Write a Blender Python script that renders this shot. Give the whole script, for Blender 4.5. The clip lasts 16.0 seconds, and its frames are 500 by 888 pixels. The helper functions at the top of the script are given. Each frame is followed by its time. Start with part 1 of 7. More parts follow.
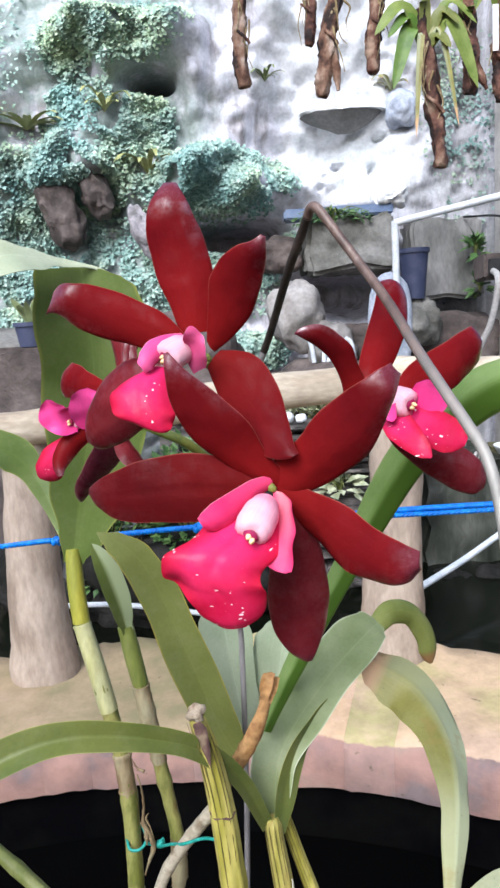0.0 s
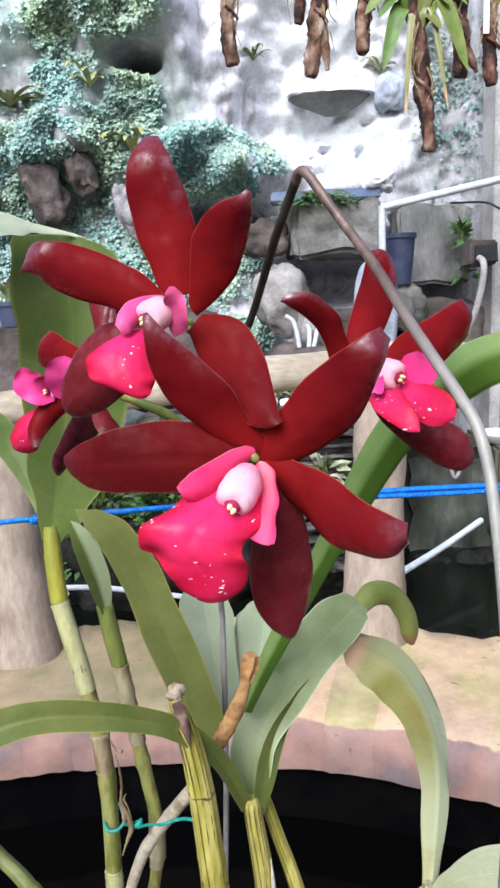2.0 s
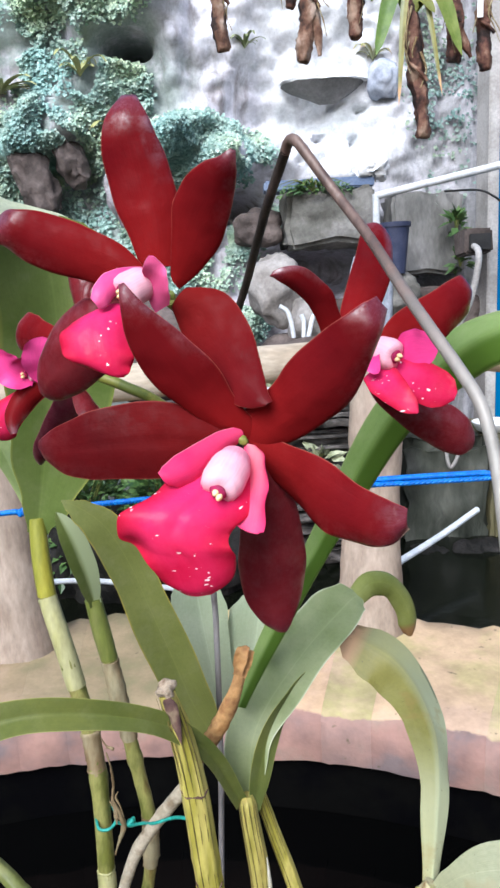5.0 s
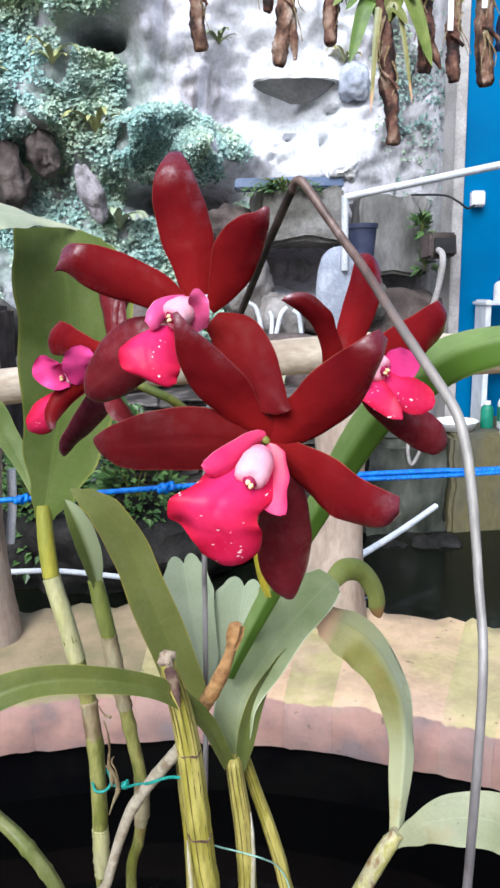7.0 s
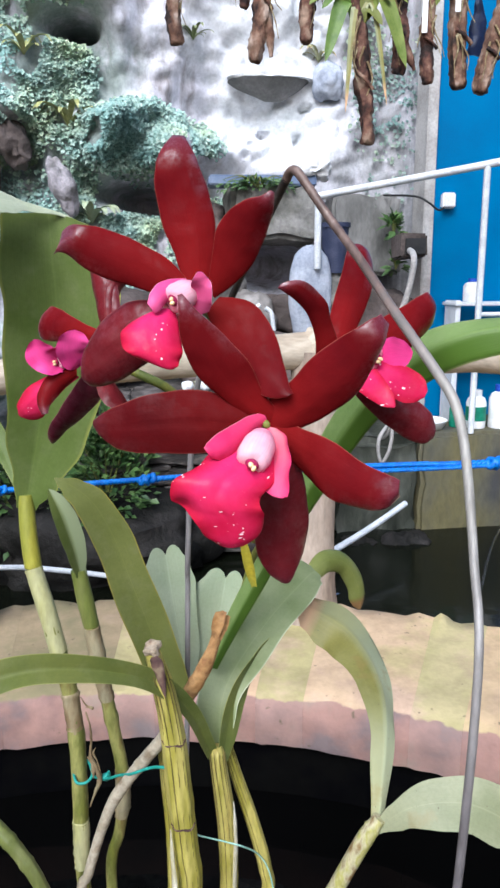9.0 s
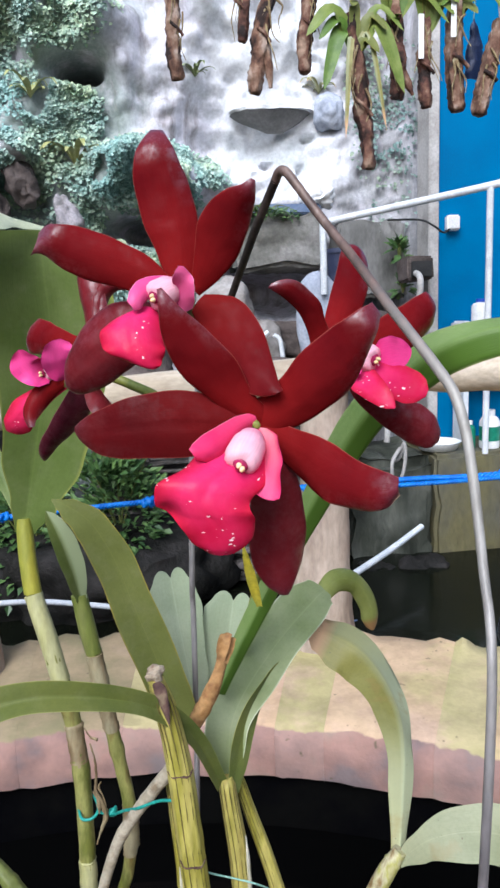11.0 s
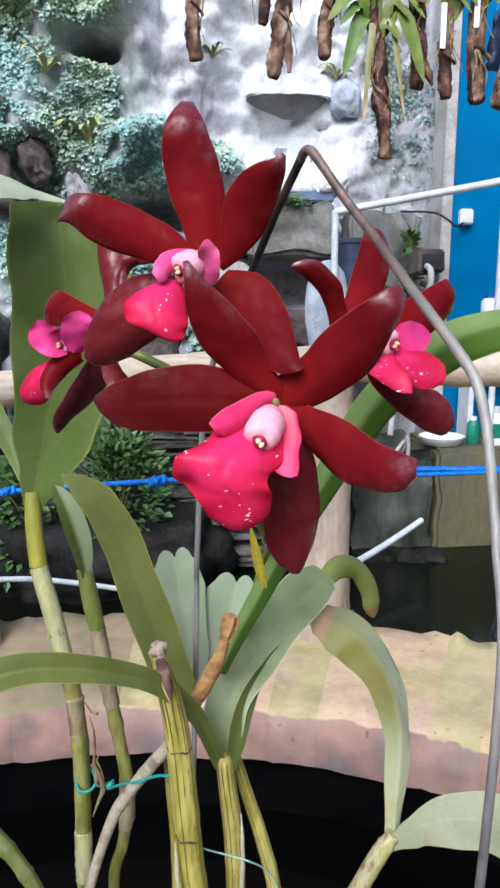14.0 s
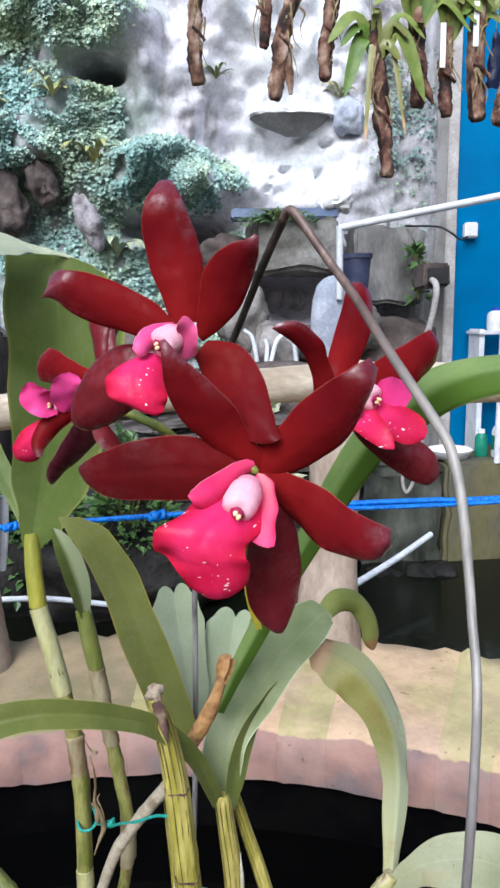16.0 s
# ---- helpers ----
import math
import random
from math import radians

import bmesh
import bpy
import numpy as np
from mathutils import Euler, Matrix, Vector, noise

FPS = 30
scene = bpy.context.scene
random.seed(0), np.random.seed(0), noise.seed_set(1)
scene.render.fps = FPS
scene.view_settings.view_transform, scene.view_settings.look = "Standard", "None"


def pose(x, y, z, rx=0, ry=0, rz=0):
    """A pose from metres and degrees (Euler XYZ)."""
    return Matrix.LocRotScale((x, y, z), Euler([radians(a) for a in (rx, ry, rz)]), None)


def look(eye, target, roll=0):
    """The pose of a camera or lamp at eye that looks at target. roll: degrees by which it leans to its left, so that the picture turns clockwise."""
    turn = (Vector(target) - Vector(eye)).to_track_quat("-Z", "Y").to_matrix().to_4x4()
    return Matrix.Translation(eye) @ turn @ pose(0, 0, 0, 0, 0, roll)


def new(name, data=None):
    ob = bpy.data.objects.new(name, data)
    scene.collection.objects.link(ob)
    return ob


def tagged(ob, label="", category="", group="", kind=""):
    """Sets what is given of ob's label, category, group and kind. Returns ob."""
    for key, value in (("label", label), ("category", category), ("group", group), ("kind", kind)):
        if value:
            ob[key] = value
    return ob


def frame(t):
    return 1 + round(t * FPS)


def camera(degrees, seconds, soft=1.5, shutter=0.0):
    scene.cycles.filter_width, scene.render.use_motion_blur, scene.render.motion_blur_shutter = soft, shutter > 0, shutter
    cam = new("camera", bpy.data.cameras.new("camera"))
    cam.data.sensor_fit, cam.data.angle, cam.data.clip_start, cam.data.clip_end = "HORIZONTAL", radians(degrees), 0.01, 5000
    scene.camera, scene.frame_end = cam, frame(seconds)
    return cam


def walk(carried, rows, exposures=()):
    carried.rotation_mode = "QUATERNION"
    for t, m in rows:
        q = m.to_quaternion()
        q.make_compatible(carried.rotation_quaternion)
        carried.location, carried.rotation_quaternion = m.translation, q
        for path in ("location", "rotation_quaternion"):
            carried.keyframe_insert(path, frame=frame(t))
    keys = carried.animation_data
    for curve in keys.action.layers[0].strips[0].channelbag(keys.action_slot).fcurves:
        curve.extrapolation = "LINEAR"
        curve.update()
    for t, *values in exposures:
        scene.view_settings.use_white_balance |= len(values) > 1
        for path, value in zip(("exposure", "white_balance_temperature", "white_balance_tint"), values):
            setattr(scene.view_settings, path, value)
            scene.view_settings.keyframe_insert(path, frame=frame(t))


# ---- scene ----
cam = camera(39.8, 16.0, 2.6)
PATH = [
    (0, (0.004, 0.0, 1.452), (-0.026, 1.968, 1.099), -3.8),
    (0.5, (0.003, 0.001, 1.448), (-0.021, 1.967, 1.081), -3.7),
    (1, (0.005, 0.006, 1.442), (-0.017, 1.97, 1.066), -3.9),
    (1.5, (0.006, 0.006, 1.439), (0.009, 1.966, 1.041), -3.2),
    (2, (0.004, 0.009, 1.444), (0.018, 1.969, 1.047), -2.9),
    (2.5, (0.001, 0.014, 1.441), (0.009, 1.971, 1.031), -3.2),
    (3, (0.01, 0.014, 1.437), (0.045, 1.968, 1.012), -3.2),
    (3.5, (0.009, 0.012, 1.437), (0.03, 1.968, 1.019), -3.2),
    (3.7, (0.01, 0.013, 1.436), (0.035, 1.969, 1.018), -3.4),
    (5.8, (0.005, 0.028, 1.441), (0.034, 1.982, 1.015), -3.2),
    (6, (0.006, 0.026, 1.443), (0.055, 1.979, 1.015), -2.8),
    (6.5, (0.0, 0.004, 1.447), (0.083, 1.956, 1.018), -2.0),
    (7, (-0.018, -0.024, 1.451), (0.116, 1.922, 1.009), -1.5),
    (7.5, (-0.03, -0.023, 1.454), (0.152, 1.914, 0.989), -1.0),
    (8, (-0.024, -0.034, 1.451), (0.191, 1.899, 0.983), -0.9),
    (8.5, (-0.031, -0.031, 1.448), (0.213, 1.901, 0.993), -0.2),
    (9, (-0.031, -0.026, 1.446), (0.191, 1.91, 0.997), -0.5),
    (11.3, (-0.02, -0.009, 1.428), (0.166, 1.949, 1.066), -2.5),
    (11.5, (-0.022, -0.005, 1.426), (0.174, 1.95, 1.053), -2.1),
    (12, (-0.026, -0.009, 1.428), (0.184, 1.947, 1.068), -1.9),
    (12.5, (-0.041, -0.008, 1.43), (0.255, 1.938, 1.076), -0.9),
    (13, (-0.069, 0.0, 1.435), (0.276, 1.936, 1.073), 0.4),
    (13.5, (-0.056, -0.01, 1.437), (0.231, 1.935, 1.07), 0.3),
    (14, (-0.027, -0.015, 1.428), (0.152, 1.937, 1.028), -0.2),
    (14.5, (-0.01, -0.014, 1.431), (0.143, 1.938, 1.024), -1.1),
    (15, (-0.019, -0.018, 1.437), (0.157, 1.934, 1.039), -0.4),
    (15.5, (-0.023, -0.02, 1.445), (0.171, 1.932, 1.056), -0.6),
    (16, (-0.015, -0.019, 1.451), (0.136, 1.941, 1.085), -1.1),
]
walk(cam, [(t, look(eye, target, roll)) for t, eye, target, roll in PATH], [(0, 0.50, 5950, 11), (3.5, 0.50, 5950, 11), (8, 0.44, 5900, 11), (13, 0.24, 5850, 11), (16, 0.30, 5900, 11)])

# ---- light ----
SUN_EL, SUN_AZ = 43.0, 203.0
world = bpy.data.worlds.new("sky")
scene.world = world
world.use_nodes = True
wn = world.node_tree
sky = wn.nodes.new("ShaderNodeTexSky")
sky.sky_type, sky.sun_disc = "NISHITA", False
sky.sun_elevation, sky.sun_rotation = radians(SUN_EL), radians(SUN_AZ)
sky.air_density, sky.dust_density, sky.ozone_density = 1.0, 4.0, 1.0
wn.nodes["Background"].inputs["Strength"].default_value = 0.15
wn.links.new(sky.outputs["Color"], wn.nodes["Background"].inputs["Color"])
sun = new("sun", bpy.data.lights.new("sun", "SUN"))
sun.data.energy, sun.data.angle, sun.data.color = 3.0, radians(40), (0.90, 0.96, 1.0)
a = radians(SUN_AZ)
sun.matrix_world = look((0, 0, 0), (-math.sin(a) * math.cos(radians(SUN_EL)), -math.cos(a) * math.cos(radians(SUN_EL)), -math.sin(radians(SUN_EL))))


# ---- materials ----
def material(name, rough=0.6, metal=0.0, spec=0.5):
    m = bpy.data.materials.new(name)
    m.use_nodes = True
    b = m.node_tree.nodes["Principled BSDF"]
    b.inputs["Roughness"].default_value = rough
    b.inputs["Metallic"].default_value = metal
    b.inputs["Specular IOR Level"].default_value = spec
    return m, m.node_tree, b


def node(nt, kind, **values):
    n = nt.nodes.new(kind)
    for k, v in values.items():
        n.inputs[k].default_value = v
    return n


def coords(nt, kind="Object", stretch=(1, 1, 1)):
    c = nt.nodes.new("ShaderNodeTexCoord")
    m = nt.nodes.new("ShaderNodeMapping")
    m.inputs["Scale"].default_value = stretch
    nt.links.new(c.outputs[kind], m.inputs["Vector"])
    return m.outputs["Vector"]


def noise_tex(nt, vec, scale, detail=4.0, rough=0.55):
    n = node(nt, "ShaderNodeTexNoise", Scale=scale, Detail=detail, Roughness=rough)
    nt.links.new(vec, n.inputs["Vector"])
    return n.outputs["Fac"]


def ramp(nt, fac, stops):
    r = nt.nodes.new("ShaderNodeValToRGB")
    e = r.color_ramp.elements
    while len(e) < len(stops):
        e.new(0.5)
    for i, (p, c) in enumerate(stops):
        e[i].position, e[i].color = p, (*c, 1)
    nt.links.new(fac, r.inputs["Fac"])
    return r.outputs["Color"]


def mix(nt, fac, a, b, kind="MIX"):
    m = nt.nodes.new("ShaderNodeMix")
    m.data_type, m.blend_type = "RGBA", kind
    for sock, val in ((m.inputs[0], fac), (m.inputs[6], a), (m.inputs[7], b)):
        if hasattr(val, "node"):
            nt.links.new(val, sock)
        elif sock == m.inputs[0]:
            sock.default_value = val
        else:
            sock.default_value = (*val, 1)
    return m.outputs[2]


def bump(nt, b, height, strength=0.3, distance=0.005):
    n = node(nt, "ShaderNodeBump", Strength=strength, Distance=distance)
    nt.links.new(height, n.inputs["Height"])
    nt.links.new(n.outputs["Normal"], b.inputs["Normal"])


def mottled(name, colors, scale=8.0, rough=0.8, fine=60.0, bumps=0.4, dist=0.004, stretch=(1, 1, 1), spread=0.15, metal=0.0, spec=0.4, grains=0.5):
    """A surface mottled between the given colours at one scale, with grain and relief at a finer one."""
    m, nt, b = material(name, rough, metal, spec)
    vec = coords(nt, "Object", stretch)
    big = noise_tex(nt, vec, scale, 5.0)
    n = len(colors)
    col = ramp(nt, big, [(0.5 + (i - (n - 1) / 2) * spread, c) for i, c in enumerate(colors)])
    small = noise_tex(nt, vec, fine, 3.0)
    grain = ramp(nt, small, [(0.3, (0.62, 0.62, 0.62)), (0.7, (1.2, 1.2, 1.2))])
    col = mix(nt, grains, col, grain, "MULTIPLY")
    info = nt.nodes.new("ShaderNodeObjectInfo")
    tone = ramp(nt, info.outputs["Random"], [(0.0, (0.85, 0.85, 0.85)), (1.0, (1.1, 1.1, 1.1))])
    col = mix(nt, 1.0, col, tone, "MULTIPLY")
    nt.links.new(col, b.inputs["Base Color"])
    bump(nt, b, small, bumps, dist)
    return m


def petal_material(name, dark, light, rough=0.36, vein=0.35, spots=0.0, edge=None, tip=None, shiny=0.5, shine_from=0.70, plain=0.12, heart=None, flank=None):
    """Waxy petal: fine veins along it, a thin paler rim (backlight painted in on the red petals), a duller purple and
    glossier end, fine pimples, and a few white scale marks.
    heart tints the foot; plain is the gloss of the velvety middle, shiny that of the end."""
    m, nt, b = material(name, rough, 0.0, 0.30)
    uv = coords(nt, "UV", (1.0, 14.0, 1.0))
    obj = coords(nt, "Object")
    place = nt.nodes.new("ShaderNodeSeparateXYZ")
    nt.links.new(coords(nt, "UV"), place.inputs[0])
    veins = noise_tex(nt, uv, 3.0, 3.0)
    blotch = ramp(nt, noise_tex(nt, obj, 40.0, 3.0), [(0.3, (0, 0, 0)), (0.7, (1, 1, 1))])
    col = mix(nt, blotch, dark, light)
    if heart:
        col = mix(nt, ramp(nt, place.outputs["X"], [(0.05, (0.8, 0.8, 0.8)), (0.55, (0, 0, 0))]), col, heart)
    col = mix(nt, vein, col, ramp(nt, veins, [(0.35, (0.62, 0.58, 0.58)), (0.62, (1.12, 1.08, 1.08))]), "MULTIPLY")
    if tip:
        ragged = noise_tex(nt, coords(nt, "UV", (1.6, 7.0, 1.0)), 4.0, 5.0, 0.65)
        far = mix(nt, 1.0, ramp(nt, place.outputs["X"], [(0.74, (0, 0, 0)), (0.97, (1, 1, 1))]), ramp(nt, ragged, [(0.36, (0.12, 0.12, 0.12)), (0.60, (1, 1, 1))]), "MULTIPLY")
        col = mix(nt, far, col, tip)
    # On the red petals this colours the margin as if lit from behind.
    if edge:
        col = mix(nt, ramp(nt, place.outputs["Y"], [(0.0, (0.8, 0.8, 0.8)), (0.016, (0, 0, 0)), (0.984, (0, 0, 0)), (1.0, (0.8, 0.8, 0.8))]), col, edge)
    if flank:
        col = mix(nt, ramp(nt, place.outputs["Y"], [(0.0, (0.9, 0.9, 0.9)), (0.28, (0, 0, 0)), (0.72, (0, 0, 0)), (1.0, (0.9, 0.9, 0.9))]), col, flank)
    if spots:
        s = noise_tex(nt, coords(nt, "Object", (1.0, 1, 1.7)), 430.0, 1.0)
        s2 = noise_tex(nt, obj, 110.0, 1.0)
        mask = mix(nt, 1.0, ramp(nt, s, [(0.68, (0, 0, 0)), (0.70, (1, 1, 1))]), ramp(nt, s2, [(0.55, (0, 0, 0)), (0.60, (spots, spots, spots))]), "MULTIPLY")
        col = mix(nt, mask, col, (0.9, 0.72, 0.72))
    nt.links.new(col, b.inputs["Base Color"])
    worn = ramp(nt, noise_tex(nt, obj, 150.0, 5.0, 0.7), [(0.42, (0.15, 0.15, 0.15)), (0.62, (1, 1, 1))])
    gloss = ramp(nt, place.outputs["X"], [(shine_from, (plain, plain, plain)), (0.96, (shiny, shiny, shiny))])
    if tip:
        margin = mix(nt, 1.0, ramp(nt, place.outputs["Y"], [(0.68, (0, 0, 0)), (0.92, (shiny, shiny, shiny))]), ramp(nt, place.outputs["X"], [(0.38, (0, 0, 0)), (0.62, (1, 1, 1))]), "MULTIPLY")
        gloss = mix(nt, 1.0, gloss, margin, "ADD")
    wax = mix(nt, 1.0, gloss, worn, "MULTIPLY")
    nt.links.new(wax, b.inputs["Specular IOR Level"])
    nt.links.new(wax, b.inputs["Coat Weight"])
    b.inputs["Coat Roughness"].default_value = 0.18
    nt.links.new(ramp(nt, place.outputs["X"], [(shine_from, (rough + 0.10,) * 3), (0.95, (rough - 0.04,) * 3)]), b.inputs["Roughness"])
    pim = noise_tex(nt, obj, 420.0, 2.0)
    bump(nt, b, mix(nt, 0.25, pim, veins), 0.40, 0.0006)
    return m


def leaf_material(name, dark, light, old=None, rough=0.42, other=None, dry=None, rim=None):
    """Leathery leaf: fine lengthwise grain, a pale midrib and a few yellow or brown patches."""
    m, nt, b = material(name, rough + 0.04, 0.0, 0.30)
    uv = coords(nt, "UV", (1.5, 30.0, 1.0))
    obj = coords(nt, "Object")
    grain = noise_tex(nt, uv, 2.0, 3.0)
    patch = noise_tex(nt, obj, 22.0, 4.0)
    col = mix(nt, ramp(nt, patch, [(0.35, (0, 0, 0)), (0.65, (1, 1, 1))]), dark, light)
    col = mix(nt, 0.22, col, ramp(nt, grain, [(0.3, (0.75, 0.75, 0.72)), (0.7, (1.12, 1.12, 1.1))]), "MULTIPLY")
    sep = nt.nodes.new("ShaderNodeSeparateXYZ")
    nt.links.new(coords(nt, "UV"), sep.inputs[0])
    speck = noise_tex(nt, obj, 420.0, 3.0, 0.7)
    dust = noise_tex(nt, obj, 70.0, 5.0, 0.65)
    col = mix(nt, 1.0, col, ramp(nt, speck, [(0.32, (0.93, 0.93, 0.91)), (0.5, (1.0, 1.0, 1.0)), (0.72, (1.06, 1.05, 1.03))]), "MULTIPLY")
    col = mix(nt, ramp(nt, dust, [(0.50, (0, 0, 0)), (0.75, (0.12, 0.12, 0.12))]), col, (0.34, 0.33, 0.22))
    rib = ramp(nt, sep.outputs["Y"], [(0.482, (0, 0, 0)), (0.5, (0.14, 0.14, 0.14)), (0.518, (0, 0, 0))])
    col = mix(nt, rib, col, tuple(min(1, c * 1.9) for c in light))
    if other:
        half = ramp(nt, sep.outputs["Y"], [(0.38, (0, 0, 0)), (0.64, (1, 1, 1))])
        if dry:
            half = mix(nt, 1.0, half, ramp(nt, sep.outputs["X"], [(0.50, (1, 1, 1)), (0.80, (0.45, 0.45, 0.45))]), "MULTIPLY")
            half = mix(nt, 1.0, half, ramp(nt, sep.outputs["X"], [(0.16, (0.6, 0.6, 0.6)), (0.42, (0, 0, 0))]), "ADD")
        col = mix(nt, half, col, other)
    if rim:
        col = mix(nt, mix(nt, 1.0, ramp(nt, sep.outputs["Y"], [(0.0, (1, 1, 1)), (0.035, (0, 0, 0)), (0.965, (0, 0, 0)), (1.0, (1, 1, 1))]), ramp(nt, patch, [(0.40, (0.35, 0.35, 0.35)), (0.6, (1, 1, 1))]), "MULTIPLY"), col, rim)
    if dry:
        col = mix(nt, ramp(nt, sep.outputs["X"], [(0.88, (0, 0, 0)), (0.93, (1, 1, 1))]), col, dry)
    if old:
        p2 = noise_tex(nt, obj, 34.0, 5.0)
        col = mix(nt, ramp(nt, p2, [(0.60, (0, 0, 0)), (0.72, (0.8, 0.8, 0.8))]), col, old)
        s = noise_tex(nt, obj, 340.0, 2.0)
        col = mix(nt, ramp(nt, s, [(0.70, (0, 0, 0)), (0.75, (0.7, 0.7, 0.7))]), col, (0.10, 0.08, 0.04))
    nt.links.new(col, b.inputs["Base Color"])
    bump(nt, b, grain, 0.25, 0.0008)
    return m


RED = petal_material("petal_red", (0.096, 0.0044, 0.0066), (0.142, 0.0068, 0.0088), vein=0.15, edge=(0.30, 0.07, 0.05), tip=(0.135, 0.030, 0.046), shiny=1.0, heart=(0.186, 0.0080, 0.0078), rough=0.34, plain=0.025, shine_from=0.66)
RED_PLAIN = petal_material("petal_red_plain", (0.090, 0.0050, 0.0068), (0.134, 0.0078, 0.0092), vein=0.12, edge=(0.24, 0.05, 0.035), shiny=0.06, heart=(0.15, 0.009, 0.008), plain=0.02)
RED_DARK = petal_material("petal_dark_red", (0.098, 0.0095, 0.0130), (0.158, 0.0150, 0.0195), vein=0.18, edge=(0.24, 0.07, 0.06), tip=(0.10, 0.022, 0.032), shiny=0.35, shine_from=0.10, plain=0.26, rough=0.34)
# Darkened copy of the petal red for the sepal that gets less light.
RED_SHADED = petal_material("petal_red_shaded", (0.062, 0.0042, 0.0056), (0.098, 0.0062, 0.0076), vein=0.14, edge=(0.26, 0.06, 0.045), tip=(0.09, 0.018, 0.024), shiny=0.35, shine_from=0.6, heart=(0.125, 0.008, 0.008), plain=0.05)
PURPLE = petal_material("petal_purple", (0.070, 0.012, 0.020), (0.115, 0.018, 0.032), vein=0.4, edge=(0.26, 0.09, 0.10), plain=0.2, shiny=0.4)
LIP = petal_material("lip_crimson", (0.46, 0.0085, 0.045), (0.62, 0.024, 0.095), rough=0.42, vein=0.06, spots=0.9, shiny=0.10, heart=(0.66, 0.026, 0.15), flank=(0.40, 0.007, 0.026))
LIP_PALE = petal_material("lip_pale_edge", (0.52, 0.012, 0.075), (0.64, 0.036, 0.13), rough=0.42, vein=0.14, shiny=0.12, edge=(0.76, 0.26, 0.30), heart=(0.66, 0.06, 0.15))
MAGENTA = petal_material("lip_magenta", (0.62, 0.024, 0.16), (0.74, 0.070, 0.27), rough=0.42, vein=0.2, shiny=0.10)
LIP_LIGHT = petal_material("lip_light", (0.67, 0.055, 0.20), (0.75, 0.14, 0.31), rough=0.42, vein=0.1, shiny=0.12, edge=(0.80, 0.40, 0.48))
LIP_INNER = petal_material("lip_inner", (0.64, 0.055, 0.16), (0.70, 0.13, 0.22), rough=0.42, vein=0.2, shiny=0.12, flank=(0.62, 0.026, 0.12), heart=(0.70, 0.27, 0.29))
COLUMN = petal_material("column_white", (0.74, 0.30, 0.40), (0.80, 0.52, 0.56), rough=0.45, vein=0.22, shiny=0.1, heart=(0.62, 0.14, 0.26))
BED = petal_material("anther_bed", (0.22, 0.006, 0.045), (0.40, 0.03, 0.11))
ANTHER = mottled("anther_cream", [(0.72, 0.48, 0.20), (0.85, 0.66, 0.36)], 300, 0.45, 900, 0.2, 0.0004)
LEAF = leaf_material("leaf_green", (0.078, 0.118, 0.022), (0.128, 0.172, 0.046), rim=(0.26, 0.27, 0.06))
LEAF_UNDER = leaf_material("leaf_under", (0.36, 0.40, 0.26), (0.46, 0.49, 0.35))
LEAF_PALE = leaf_material("leaf_pale", (0.345, 0.410, 0.262), (0.430, 0.490, 0.335))
LEAF_GREY = leaf_material("leaf_greygreen", (0.160, 0.198, 0.078), (0.232, 0.268, 0.130), rim=(0.50, 0.52, 0.36))
LEAF_SPLIT = leaf_material("leaf_split", (0.095, 0.125, 0.024), (0.130, 0.160, 0.040), other=(0.205, 0.240, 0.130))
LEAF_BRIGHT = leaf_material("leaf_bright", (0.058, 0.120, 0.012), (0.105, 0.180, 0.026), rim=(0.24, 0.28, 0.06))
LEAF_TWO = leaf_material("leaf_two_tone", (0.120, 0.190, 0.048), (0.170, 0.245, 0.075), other=(0.070, 0.135, 0.016), rim=(0.28, 0.34, 0.12))
LEAF_MID = leaf_material("leaf_mid", (0.115, 0.165, 0.028), (0.190, 0.235, 0.055))
LEAF_DARK = leaf_material("leaf_dark", (0.030, 0.090, 0.010), (0.055, 0.130, 0.018))
LEAF_OLIVE = leaf_material("leaf_olive", (0.120, 0.138, 0.034), (0.160, 0.178, 0.050), rim=(0.40, 0.30, 0.05))
LEAF_STRAP = leaf_material("leaf_strap", (0.078, 0.102, 0.022), (0.140, 0.155, 0.036), rim=(0.30, 0.30, 0.09))
STEM = mottled("flower_stem", [(0.16, 0.19, 0.030), (0.24, 0.24, 0.045), (0.12, 0.15, 0.03)], 60, 0.5, 300, 0.4, 0.0006)
SPATHE = mottled("flower_sheath", [(0.46, 0.38, 0.03), (0.38, 0.34, 0.04)], 60, 0.6, 300, 0.4, 0.0006)
LEAF_OLD = leaf_material("leaf_old", (0.165, 0.150, 0.034), (0.255, 0.235, 0.066), (0.24, 0.17, 0.05), other=(0.35, 0.37, 0.22), dry=(0.56, 0.34, 0.18))
LEAF_CURL = leaf_material("leaf_curl", (0.165, 0.190, 0.038), (0.235, 0.255, 0.070), dry=(0.24, 0.13, 0.05))
LEAF_DUSTY = leaf_material("leaf_dusty", (0.20, 0.215, 0.115), (0.28, 0.29, 0.175), (0.25, 0.215, 0.11))
CANE = mottled("cane_green", [(0.17, 0.185, 0.040), (0.125, 0.145, 0.036), (0.25, 0.25, 0.10)], 45, 0.5, 300, 0.4, 0.0008, (1, 1, 0.25), 0.3)
CANE_OLIVE = mottled("cane_olive", [(0.195, 0.205, 0.030), (0.125, 0.135, 0.026), (0.28, 0.27, 0.08), (0.16, 0.105, 0.03)], 60, 0.55, 320, 0.6, 0.0010, (1, 1, 0.30), 0.12)
CANE_GREEN = mottled("cane_dark_green", [(0.085, 0.108, 0.018), (0.125, 0.150, 0.028), (0.16, 0.17, 0.05)], 50, 0.5, 300, 0.4, 0.0008, (1, 1, 0.25), 0.2)
